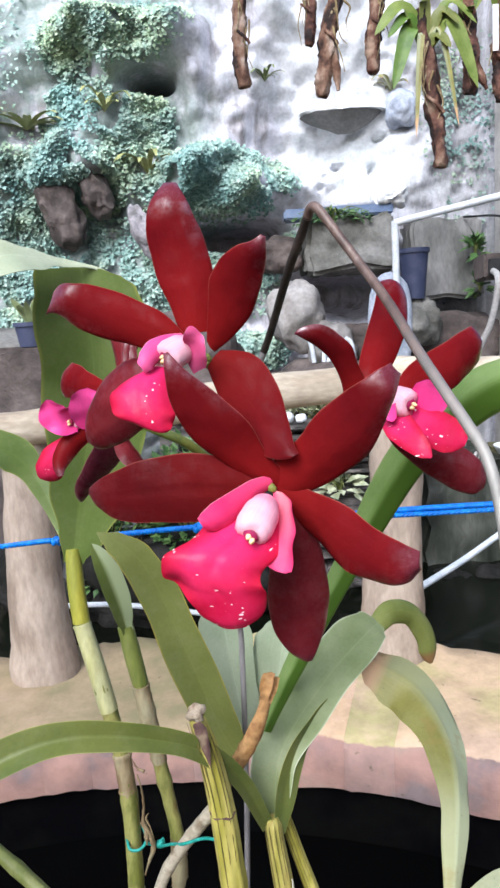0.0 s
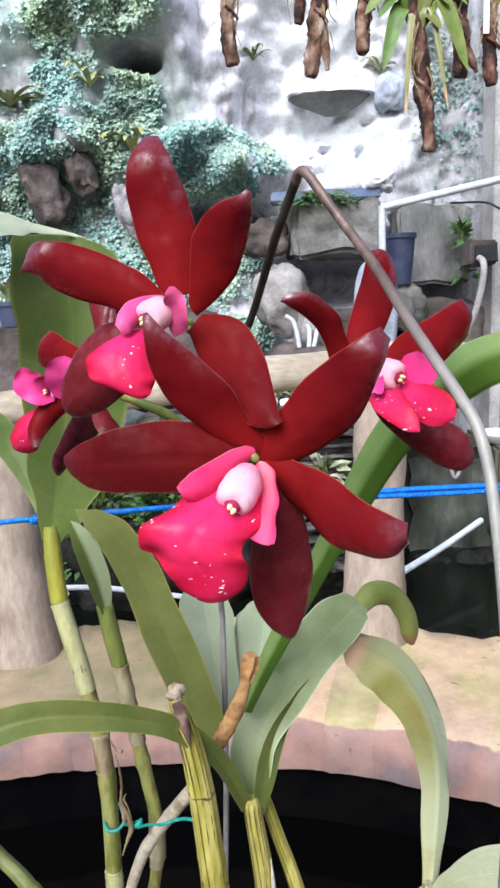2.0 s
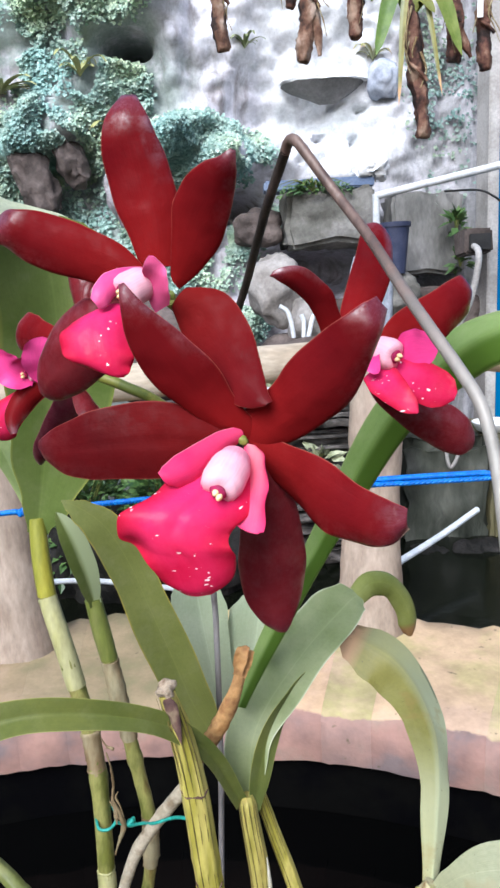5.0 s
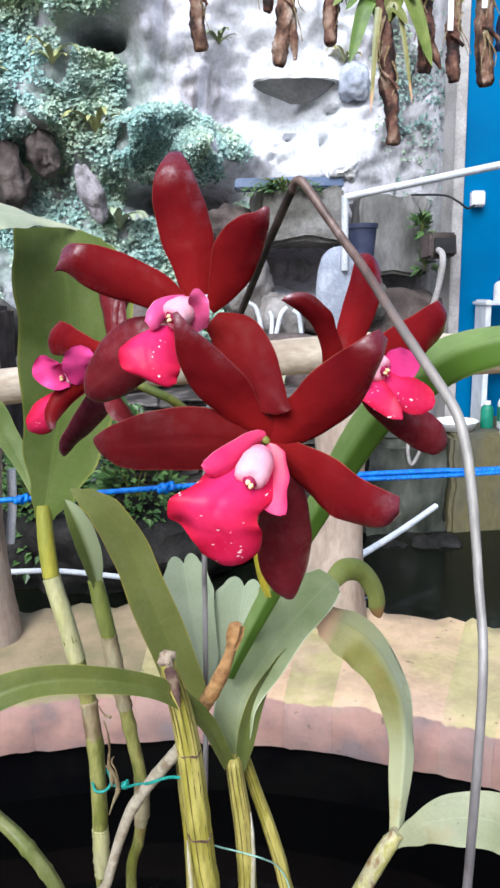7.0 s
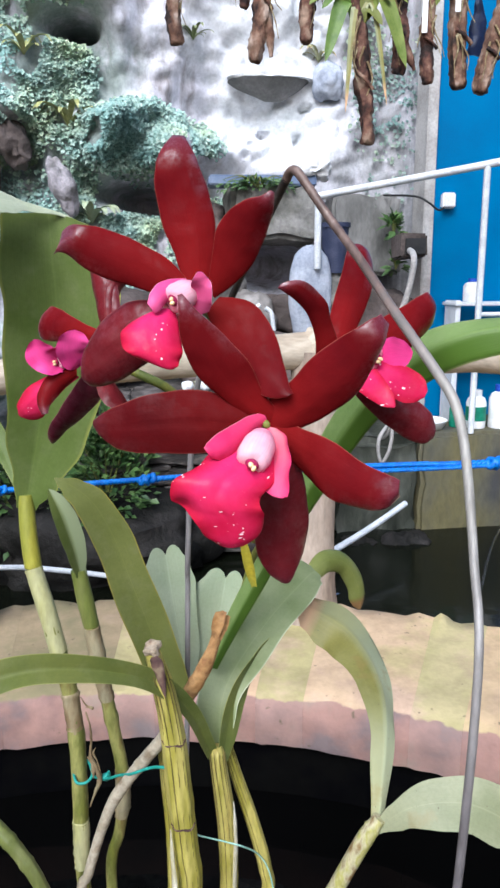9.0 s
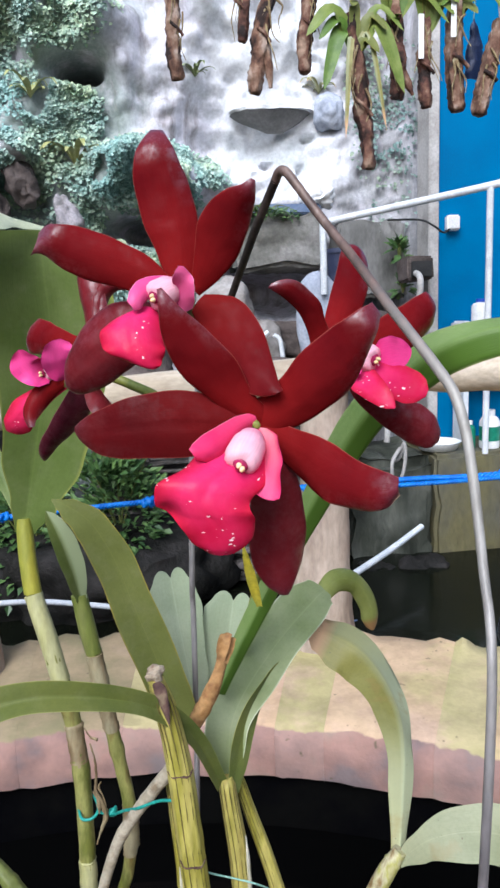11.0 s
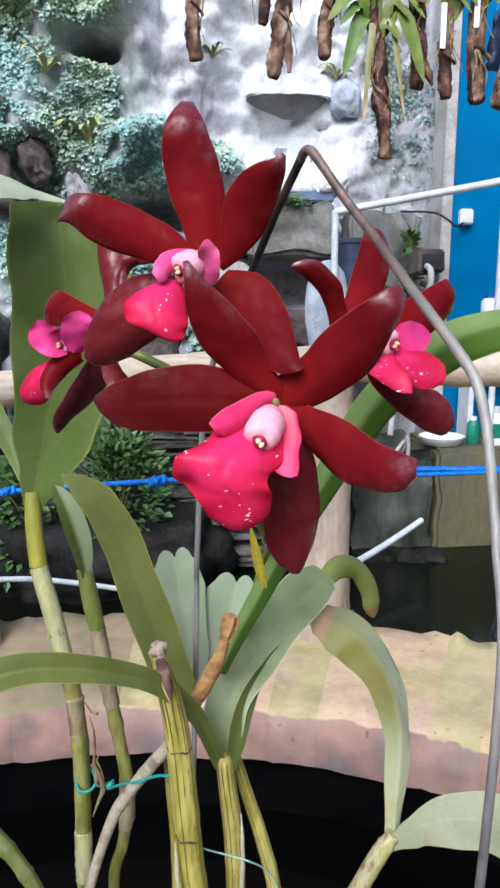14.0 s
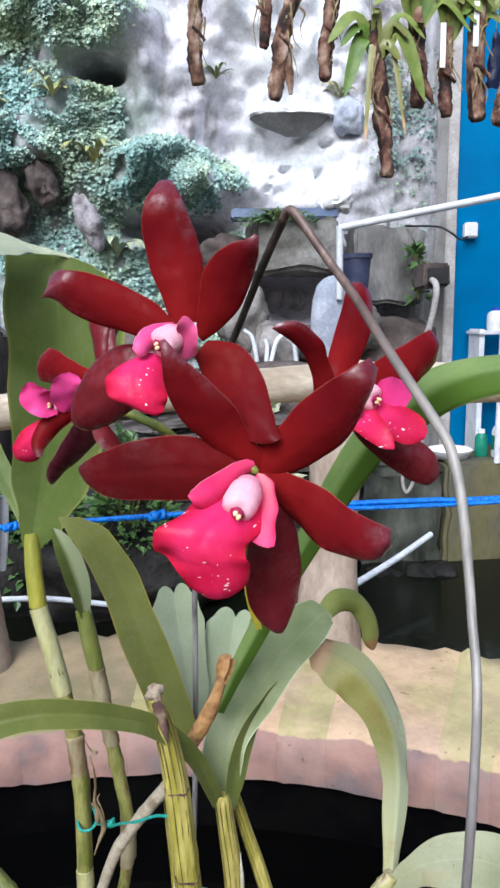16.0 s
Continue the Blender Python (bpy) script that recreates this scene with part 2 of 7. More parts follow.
CANE_SPOT = mottled("cane_spotted", [(0.40, 0.36, 0.17), (0.33, 0.31, 0.08), (0.44, 0.40, 0.24), (0.20, 0.12, 0.04)], 90, 0.6, 320, 0.6, 0.0010, (1, 1, 0.5), 0.10)
SKIN = mottled("dry_skin", [(0.50, 0.47, 0.36), (0.40, 0.36, 0.22), (0.58, 0.55, 0.45)], 120, 0.7, 400, 0.5, 0.0006, (1, 1, 0.3))
CANE_YELLOW = mottled("cane_yellow", [(0.33, 0.30, 0.035), (0.25, 0.25, 0.035)], 40, 0.5, 300, 0.4, 0.0008, (1, 1, 0.25))
CANE_SHEATH = mottled("cane_sheath", [(0.29, 0.275, 0.085), (0.40, 0.385, 0.20), (0.20, 0.20, 0.045)], 50, 0.6, 300, 0.5, 0.0008, (1, 1, 0.25), 0.3)
CANE_DRY = mottled("cane_dry", [(0.13, 0.080, 0.035), (0.23, 0.165, 0.085), (0.31, 0.27, 0.16)], 60, 0.75, 280, 0.7, 0.001, (1, 1, 0.3))
BULB = mottled("bulb_yellow", [(0.38, 0.315, 0.040), (0.265, 0.235, 0.036), (0.44, 0.375, 0.10), (0.28, 0.20, 0.05)], 70, 0.5, 260, 0.4, 0.0008, (1, 1, 0.2))
BULB_GROOVE = mottled("bulb_groove", [(0.085, 0.066, 0.016), (0.15, 0.12, 0.03)], 60, 0.7, 260, 0.4, 0.0008)
STICK = mottled("stick_grey", [(0.32, 0.27, 0.185), (0.42, 0.365, 0.27), (0.21, 0.16, 0.10)], 70, 0.8, 300, 0.6, 0.001)
TORN = mottled("torn_skin", [(0.06, 0.030, 0.028), (0.12, 0.065, 0.05), (0.22, 0.16, 0.10)], 90, 0.8, 300, 0.6, 0.001)
CUT = mottled("cut_wood", [(0.30, 0.22, 0.14), (0.40, 0.32, 0.23), (0.16, 0.10, 0.06)], 120, 0.85, 400, 0.8, 0.001)
STICK_BROWN = mottled("stick_brown", [(0.36, 0.17, 0.052), (0.50, 0.28, 0.11), (0.24, 0.105, 0.035)], 60, 0.7, 260, 0.6, 0.001)
STEEL = mottled("wire_grey", [(0.20, 0.185, 0.18), (0.27, 0.25, 0.245), (0.34, 0.32, 0.31)], 90, 0.45, 500, 0.4, 0.0005, (1, 1, 0.12), metal=0.2)
# Near-black tone for the rear bend only, far darker than the front.
WIRE_REAR_DARK = mottled("wire_rear_dark", [(0.016, 0.012, 0.010), (0.032, 0.022, 0.018), (0.060, 0.042, 0.035)], 60, 0.65, 500, 0.6, 0.0008)


def wire_material():
    """Wire that is rusty brown above and weathers to grey zinc lower down."""
    m, nt, b = material("wire_weathered", 0.5, 0.1)
    obj = coords(nt)
    sep = nt.nodes.new("ShaderNodeSeparateXYZ")
    nt.links.new(obj, sep.inputs[0])
    fine = noise_tex(nt, coords(nt, "Object", (1, 1, 0.3)), 160.0, 4.0)
    high = node(nt, "ShaderNodeMapRange")
    high.inputs["From Min"].default_value, high.inputs["From Max"].default_value = 1.39, 1.49
    nt.links.new(sep.outputs["Z"], high.inputs["Value"])
    add = nt.nodes.new("ShaderNodeMath")
    add.operation = "MULTIPLY_ADD"
    add.inputs[1].default_value = 0.7
    nt.links.new(fine, add.inputs[0])
    nt.links.new(high.outputs[0], add.inputs[2])
    zinc = node(nt, "ShaderNodeMapRange")
    zinc.inputs["From Min"].default_value, zinc.inputs["From Max"].default_value = 1.24, 1.38
    nt.links.new(sep.outputs["Z"], zinc.inputs["Value"])
    grey = mix(nt, zinc.outputs[0], ramp(nt, fine, [(0.35, (0.125, 0.112, 0.112)), (0.65, (0.215, 0.195, 0.195))]), ramp(nt, fine, [(0.35, (0.24, 0.225, 0.20)), (0.65, (0.39, 0.37, 0.335))]))
    rust = ramp(nt, fine, [(0.35, (0.07, 0.042, 0.034)), (0.6, (0.16, 0.105, 0.085)), (0.75, (0.26, 0.21, 0.18))])
    nt.links.new(mix(nt, ramp(nt, add.outputs[0], [(0.45, (0, 0, 0)), (1.0, (1, 1, 1))]), grey, rust), b.inputs["Base Color"])
    bump(nt, b, fine, 0.5, 0.0007)
    return m


WIRE = wire_material()
FERN = leaf_material("fern_yellow", (0.28, 0.30, 0.10), (0.44, 0.44, 0.22))
ROPE = mottled("rope_blue", [(0.005, 0.13, 0.52), (0.010, 0.20, 0.66)], 160, 0.45, 700, 0.5, 0.0008)
TWINE_PALE = mottled("twine_pale", [(0.22, 0.42, 0.34), (0.30, 0.50, 0.42)], 200, 0.5, 700, 0.4, 0.0005)
TWINE = mottled("twine_green", [(0.015, 0.23, 0.185), (0.03, 0.33, 0.265)], 200, 0.5, 700, 0.4, 0.0005)
POT = mottled("pot_clay", [(0.30, 0.13, 0.07), (0.38, 0.18, 0.10)], 20, 0.85, 200, 0.4)
MORTAR = mottled("rim_mortar", [(0.30, 0.27, 0.17), (0.38, 0.33, 0.22)], 14, 0.95, 90, 0.6)
LINER = mottled("pond_liner", [(0.0015, 0.0015, 0.002), (0.003, 0.003, 0.0028)], 5, 0.7, 40, 0.3, spec=0.03)
LOG = mottled("log_concrete", [(0.33, 0.25, 0.195), (0.40, 0.32, 0.255), (0.25, 0.19, 0.145)], 9, 0.85, 70, 0.6, 0.003, (1, 1, 0.35))
LOG_RAIL = mottled("log_rail", [(0.44, 0.36, 0.26), (0.52, 0.44, 0.34), (0.36, 0.29, 0.21)], 9, 0.85, 70, 0.6, 0.003, (0.35, 1, 1))
ROCK = mottled("rock_grey", [(0.095, 0.090, 0.078), (0.17, 0.162, 0.145), (0.27, 0.26, 0.24)], 4, 0.9, 40, 0.9, 0.01)
ROCK_PALE = mottled("rock_pale", [(0.075, 0.072, 0.060), (0.155, 0.150, 0.132), (0.25, 0.24, 0.225)], 5, 0.9, 45, 0.8, 0.008)
ROCK_TAN = mottled("rock_tan", [(0.19, 0.172, 0.155), (0.31, 0.285, 0.265), (0.40, 0.375, 0.355)], 6, 0.9, 45, 0.7, 0.008)
CONCRETE = mottled("concrete_grey", [(0.11, 0.108, 0.10), (0.19, 0.185, 0.175), (0.27, 0.262, 0.255)], 5, 0.9, 60, 0.6, 0.006, (1, 1, 0.4))
ROCK_BROWN = mottled("rock_brown", [(0.060, 0.047, 0.042), (0.105, 0.082, 0.074), (0.165, 0.132, 0.12)], 6, 0.9, 40, 0.9, 0.01)
SLATE = mottled("slate_dark", [(0.030, 0.026, 0.023), (0.080, 0.070, 0.062), (0.17, 0.15, 0.14)], 9, 0.6, 60, 0.9, 0.006, (1, 1, 2.2), 0.12)
BLUE_STONE = mottled("stone_blue_grey", [(0.33, 0.36, 0.43), (0.47, 0.50, 0.57)], 8, 0.85, 60, 0.4)
LILAC_STONE = mottled("stone_lilac", [(0.22, 0.20, 0.215), (0.33, 0.305, 0.32), (0.14, 0.13, 0.13)], 9, 0.9, 60, 0.8, 0.008)
WHITE_STONE = mottled("stone_white", [(0.70, 0.70, 0.70), (0.82, 0.82, 0.82)], 12, 0.85, 80, 0.5)
WALL_BLUE = mottled("paint_blue", [(0.0, 0.112, 0.275), (0.0, 0.130, 0.31), (0.0, 0.142, 0.33)], 2.5, 0.6, 120, 0.10, 0.002, spec=0.12, grains=0.2)
WALL_EDGE = mottled("paint_pale", [(0.34, 0.32, 0.30), (0.46, 0.44, 0.42)], 6, 0.8, 80, 0.4)
PIPE = mottled("pipe_white", [(0.66, 0.69, 0.72), (0.78, 0.80, 0.82)], 14, 0.4, 200, 0.15, 0.001)
ALGAE = mottled("algae_concrete", [(0.034, 0.036, 0.027), (0.125, 0.110, 0.050), (0.095, 0.090, 0.062), (0.050, 0.050, 0.050)], 3.2, 0.7, 30, 0.8, 0.010, (1, 1, 0.45), 0.14)
LEDGE_WET = mottled("ledge_wet", [(0.014, 0.016, 0.012), (0.055, 0.060, 0.046), (0.125, 0.128, 0.105)], 5, 0.5, 50, 0.8, 0.008, (1, 1, 0.35))
ROCK_BLACK = mottled("rock_black", [(0.006, 0.006, 0.005), (0.014, 0.013, 0.011), (0.030, 0.027, 0.025)], 6, 0.7, 40, 0.9, 0.01, spec=0.2)
PLAIN_WALL = mottled("render_grey", [(0.20, 0.21, 0.19), (0.28, 0.28, 0.26)], 2, 0.9, 30, 0.4)
DRIFT = mottled("driftwood", [(0.018, 0.009, 0.007), (0.085, 0.034, 0.023), (0.165, 0.080, 0.052), (0.30, 0.20, 0.14)], 16, 0.85, 90, 0.9, 0.006, (1, 1, 0.8), 0.075)
DRIFT_PALE = mottled("driftwood_pale", [(0.024, 0.012, 0.009), (0.135, 0.065, 0.040), (0.24, 0.145, 0.098), (0.40, 0.30, 0.24)], 15, 0.85, 90, 0.9, 0.006, (1, 1, 0.7), 0.075)
ROOT = mottled("root_pale", [(0.30, 0.24, 0.12), (0.20, 0.13, 0.06), (0.38, 0.33, 0.20)], 40, 0.8, 200, 0.5)
TAG = mottled("tag_white", [(0.75, 0.75, 0.74), (0.82, 0.82, 0.81)], 30, 0.5, 200, 0.1)
NAVY = mottled("plastic_navy", [(0.045, 0.055, 0.11), (0.07, 0.08, 0.14)], 10, 0.5, 200, 0.2)
NAVY_DARK = mottled("plastic_dark_blue", [(0.010, 0.022, 0.075), (0.018, 0.035, 0.11)], 20, 0.4, 200, 0.3)
GUTTER = mottled("trough_blue", [(0.12, 0.17, 0.28), (0.18, 0.23, 0.33)], 10, 0.6, 100, 0.3)
GREEN_PLASTIC = mottled("plastic_green", [(0.01, 0.20, 0.12), (0.02, 0.26, 0.16)], 20, 0.45, 200, 0.1)
BLUE_PLASTIC = mottled("plastic_blue", [(0.02, 0.07, 0.42), (0.03, 0.10, 0.50)], 20, 0.4, 200, 0.1)
BLACK = mottled("rubber_black", [(0.012, 0.012, 0.013), (0.022, 0.022, 0.022)], 20, 0.6, 200, 0.2)


def ivy_material(name="ivy", deep=1.0):
    m, nt, b = material(name, 0.5)
    geo = nt.nodes.new("ShaderNodeNewGeometry")
    col = ramp(nt, geo.outputs["Random Per Island"], [(u, tuple(c * deep for c in rgb)) for u, rgb in [(0.0, (0.21, 0.33, 0.275)), (0.4, (0.31, 0.44, 0.38)), (0.75, (0.40, 0.53, 0.46)), (1.0, (0.47, 0.59, 0.515))]])
    tint = ramp(nt, noise_tex(nt, coords(nt), 2.2, 3.0), [(0.36, (0.80, 0.95, 1.02)), (0.5, (1.0, 1.0, 0.98)), (0.64, (1.30, 1.20, 0.92))])
    col = mix(nt, 1.0, col, tint, "MULTIPLY")
    nt.links.new(col, b.inputs["Base Color"])
    return m


def wall_material():
    """Sculpted cement cliff: bare grey-brown below, a white field above the trough, grey-green algae in streaks."""
    m, nt, b = material("cliff", 0.9, 0, 0.3)
    obj = coords(nt, "Object")
    streak = coords(nt, "Object", (1, 1, 0.16))
    wide = noise_tex(nt, obj, 1.6, 2.5, 0.5)
    mid = noise_tex(nt, obj, 7.0, 5.0, 0.6)
    st = noise_tex(nt, streak, 9.0, 5.0, 0.6)
    fine = noise_tex(nt, obj, 45.0, 4.0, 0.6)
    grey = ramp(nt, mid, [(0.30, (0.54, 0.52, 0.57)), (0.5, (0.65, 0.63, 0.69)), (0.72, (0.74, 0.725, 0.78))])
    grey = mix(nt, ramp(nt, st, [(0.5, (0, 0, 0)), (0.68, (0.75, 0.75, 0.75))]), grey, (0.20, 0.165, 0.15))
    white = ramp(nt, mid, [(0.28, (0.64, 0.64, 0.67)), (0.45, (0.76, 0.77, 0.80)), (0.7, (0.82, 0.83, 0.85))])
    sep = nt.nodes.new("ShaderNodeSeparateXYZ")
    nt.links.new(obj, sep.inputs[0])

    def span(axis, lo, hi, soft):
        up = nt.nodes.new("ShaderNodeMapRange")
        up.interpolation_type = "SMOOTHSTEP"
        up.inputs["From Min"].default_value, up.inputs["From Max"].default_value = lo - soft, lo + soft
        dn = nt.nodes.new("ShaderNodeMapRange")
        dn.interpolation_type = "SMOOTHSTEP"
        dn.inputs["From Min"].default_value, dn.inputs["From Max"].default_value = hi + soft, hi - soft
        mul = nt.nodes.new("ShaderNodeMath")
        mul.operation = "MULTIPLY"
        wob = nt.nodes.new("ShaderNodeMath")
        wob.operation = "MULTIPLY_ADD"
        wob.inputs[1].default_value = 0.9
        off = nt.nodes.new("ShaderNodeMath")
        off.operation = "ADD"
        off.inputs[1].default_value = -0.45
        nt.links.new(wide, wob.inputs[0])
        nt.links.new(sep.outputs[axis], wob.inputs[2])
        nt.links.new(wob.outputs[0], off.inputs[0])
        nt.links.new(off.outputs[0], up.inputs["Value"])
        nt.links.new(off.outputs[0], dn.inputs["Value"])
        nt.links.new(up.outputs[0], mul.inputs[0])
        nt.links.new(dn.outputs[0], mul.inputs[1])
        return mul.outputs[0]
    both = nt.nodes.new("ShaderNodeMath")
    both.operation = "MULTIPLY"
    nt.links.new(span("X", 0.06, 1.02, 0.14), both.inputs[0])
    nt.links.new(span("Z", 2.12, 6.0, 0.14), both.inputs[1])
    col = mix(nt, both.outputs[0], grey, white)
    alg = noise_tex(nt, obj, 2.6, 6.0, 0.65)
    col = mix(nt, ramp(nt, alg, [(0.50, (0, 0, 0)), (0.68, (0.40, 0.40, 0.40))]), col, (0.36, 0.42, 0.39))
    mossy = mix(nt, 1.0, span("X", -6.0, -0.30, 0.2), ramp(nt, noise_tex(nt, obj, 3.4, 6.0, 0.7), [(0.38, (0, 0, 0)), (0.52, (0.85, 0.85, 0.85))]), "MULTIPLY")
    col = mix(nt, mossy, col, (0.27, 0.335, 0.30))
    dirty = mix(nt, 1.0, span("X", 1.04, 6.0, 0.10), ramp(nt, noise_tex(nt, streak, 14.0, 6.0, 0.7), [(0.34, (0.25, 0.25, 0.25)), (0.55, (0.9, 0.9, 0.9))]), "MULTIPLY")
    col = mix(nt, dirty, col, (0.27, 0.27, 0.275))
    col = mix(nt, 0.5, col, ramp(nt, fine, [(0.3, (0.6, 0.6, 0.6)), (0.7, (1.15, 1.15, 1.15))]), "MULTIPLY")
    nt.links.new(col, b.inputs["Base Color"])
    bump(nt, b, mix(nt, 0.25, fine, mid), 0.35, 0.015)
    return m


def stone_material(name="rim_stone", moss=0.0, tones=((0.54, 0.37, 0.23), (0.57, 0.40, 0.27), (0.51, 0.37, 0.21)), faces=1.0):
    """Worn coping stone: peach or yellow-green by the stone, with moss blotches, pale scuffs and small dark pits."""
    m, nt, b = material(name, 0.85, 0, 0.3)
    obj = nt.nodes.new("ShaderNodeNewGeometry").outputs["Position"]
    info = nt.nodes.new("ShaderNodeObjectInfo")
    base = ramp(nt, info.outputs["Random"], [(0.0, tones[0]), (0.5, tones[1]), (1.0, tones[2])])
    big = noise_tex(nt, obj, 3.2, 5.0, 0.6)
    mid = noise_tex(nt, obj, 11.0, 5.0, 0.6)
    fine = noise_tex(nt, obj, 60.0, 3.0)
    col = mix(nt, ramp(nt, big, [(0.52, (0, 0, 0)), (0.64, (0.55, 0.55, 0.55))]), base, (0.40, 0.365, 0.15))
    col = mix(nt, ramp(nt, big, [(0.36, (0.6, 0.6, 0.6)), (0.46, (0, 0, 0))]), col, (0.52, 0.36, 0.27))
    col = mix(nt, 0.55, col, ramp(nt, mid, [(0.32, (0.66, 0.66, 0.64)), (0.6, (1.12, 1.12, 1.1))]), "MULTIPLY")
    col = mix(nt, 0.25, col, ramp(nt, fine, [(0.3, (0.7, 0.7, 0.7)), (0.7, (1.15, 1.15, 1.15))]), "MULTIPLY")
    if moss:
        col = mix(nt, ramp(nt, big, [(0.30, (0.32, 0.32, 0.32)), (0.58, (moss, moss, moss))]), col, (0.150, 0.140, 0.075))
    flat = nt.nodes.new("ShaderNodeVectorMath")
    flat.operation = "LENGTH"
    nt.links.new(coords(nt, "Object", (1, 1, 0)), flat.inputs[0])
    ragged = node(nt, "ShaderNodeMapRange")
    ragged.inputs["From Min"].default_value, ragged.inputs["From Max"].default_value = 2.165, 2.245
    nt.links.new(flat.outputs["Value"], ragged.inputs["Value"])
    rag = nt.nodes.new("ShaderNodeMath")
    rag.operation = "MULTIPLY_ADD"
    rag.inputs[1].default_value = 0.9
    nt.links.new(noise_tex(nt, obj, 6.0, 4.0), rag.inputs[0])
    nt.links.new(ragged.outputs[0], rag.inputs[2])
    brick = ramp(nt, noise_tex(nt, obj, 4.5, 5.0), [(0.36, (0.19, 0.145, 0.14)), (0.46, (0.27, 0.165, 0.14)), (0.56, (0.35, 0.205, 0.165)), (0.68, (0.28, 0.21, 0.165))])
    brick = mix(nt, 0.5, brick, ramp(nt, mid, [(0.3, (0.62, 0.60, 0.60)), (0.65, (1.15, 1.15, 1.15))]), "MULTIPLY")
    if faces < 1.0:
        brick = mix(nt, 1.0 - faces, brick, (0.33, 0.29, 0.27))
    col = mix(nt, ramp(nt, rag.outputs[0], [(0.66, (1, 1, 1)), (0.72, (0, 0, 0))]), col, brick)
    pits = noise_tex(nt, obj, 26.0, 2.0)
    col = mix(nt, ramp(nt, pits, [(0.70, (0, 0, 0)), (0.76, (0.8, 0.8, 0.8))]), col, (0.12, 0.10, 0.06))
    nt.links.new(col, b.inputs["Base Color"])
    bump(nt, b, mix(nt, 0.4, mid, fine), 0.5, 0.008)
    return m


STONE_TOP = stone_material()
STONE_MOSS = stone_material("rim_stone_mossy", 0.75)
STONE_YELLOW = stone_material("rim_stone_yellow", 0.0, ((0.43, 0.362, 0.180), (0.465, 0.388, 0.208), (0.405, 0.350, 0.162)), 0.86)


def water_material(name, tint, rough, ripple, spec):
    m, nt, b = material(name, rough, 0.0, spec)
    b.inputs["IOR"].default_value = 1.33
    obj = coords(nt, "Object")
    n1 = noise_tex(nt, obj, 1.2, 3.0)
    nt.links.new(ramp(nt, n1, [(0.3, tint), (0.7, tuple(c * 1.8 for c in tint))]), b.inputs["Base Color"])
    bump(nt, b, noise_tex(nt, obj, 9.0, 2.0), ripple, 0.01)
    return m


IVY = ivy_material()
IVY_DULL = ivy_material("ivy_dull", 0.55)
CLIFF = wall_material()
WATER = water_material("water_dark", (0.0012, 0.0012, 0.0012), 0.03, 0.03, 0.08)
WATER_FAR = water_material("water_far", (0.0036, 0.0044, 0.0026), 0.14, 0.22, 0.30)


# ---- builders ----
def finish(bm, name, mat, parent=None, label="", smooth=True):
    bmesh.ops.recalc_face_normals(bm, faces=bm.faces)
    me = bpy.data.meshes.new(name)
    bm.to_mesh(me)
    bm.free()
    for m in (mat if isinstance(mat, (list, tuple)) else [mat]):
        me.materials.append(m)
    if smooth:
        me.polygons.foreach_set("use_smooth", [True] * len(me.polygons))
        me.set_sharp_from_angle(angle=radians(65))
    ob = new(name, me)
    ob.parent = parent
    if label:
        ob["label"] = label
    return ob


def part(name, bm, mat, parent, label="", smooth=True):
    return finish(bm, name, mat, parent, label, smooth)


def solo(name, bm, mat, label, category, group="", kind="", smooth=True):
    return tagged(finish(bm, name, mat, None, "", smooth), label, category, group, kind)


def holder(name, at, label, category, group="", kind=""):
    e = new(name)
    e.location = at
    e.empty_display_size = 0.05
    bpy.context.view_layer.update()
    return tagged(e, label, category, group, kind)


def under(ob, parent):
    """Keeps a part where it is while it hangs under a parent that stands away from the origin."""
    ob.parent = parent
    ob.matrix_parent_inverse = Matrix.Translation(parent.location).inverted()
    return ob


LEVEL = Matrix.Translation((-0.01, 0, 1.44)) @ Matrix.Rotation(radians(2.8), 4, "Y") @ Matrix.Translation((0.01, 0, -1.44))


def leaned(ob):
    """Turns a grown or strung thing as a whole by the small lean at which it stands beside the plumb walls and posts."""
    ob.matrix_basis = LEVEL @ ob.matrix_basis
    return ob


def curve(points, n):
    """Smooth run of n + 1 places through the points (centripetal enough for gentle bends)."""
    p = [Vector(q) for q in points]
    p = [p[0] * 2 - p[1]] + p + [p[-1] * 2 - p[-2]]
    out, k = [], len(p) - 3
    for i in range(n + 1):
        f = min(i / n * k, k - 1e-6)
        j, t = int(f), f - int(f)
        a, b, c, d = p[j:j + 4]
        out.append(0.5 * ((2 * b) + (c - a) * t + (2 * a - 5 * b + 4 * c - d) * t * t + (3 * b - a - 3 * c + d) * t * t * t))
    return out


def lerp_table(table, u):
    for (u0, *a), (u1, *b) in zip(table, table[1:]):
        if u <= u1:
            t = (u - u0) / max(u1 - u0, 1e-9)
            t = t * t * (3 - 2 * t)
            return [x + (y - x) * t for x, y in zip(a, b)]
    return list(table[-1][1:])


def oval(width, a=0.6, b=0.45, foot=0.12):
    """Half widths along a blade that widens to its full width and closes in a round tip."""
    peak = a / (a + b)
    top = peak ** a * (1 - peak) ** b
    rows = []
    for i in range(25):
        u = i / 24
        w = u ** a * (1 - u) ** b / top
        w = max(w, foot * (1 - u)) if u < peak else w
        rows.append((u, width / 2 * w, width / 2 * w))
    return rows


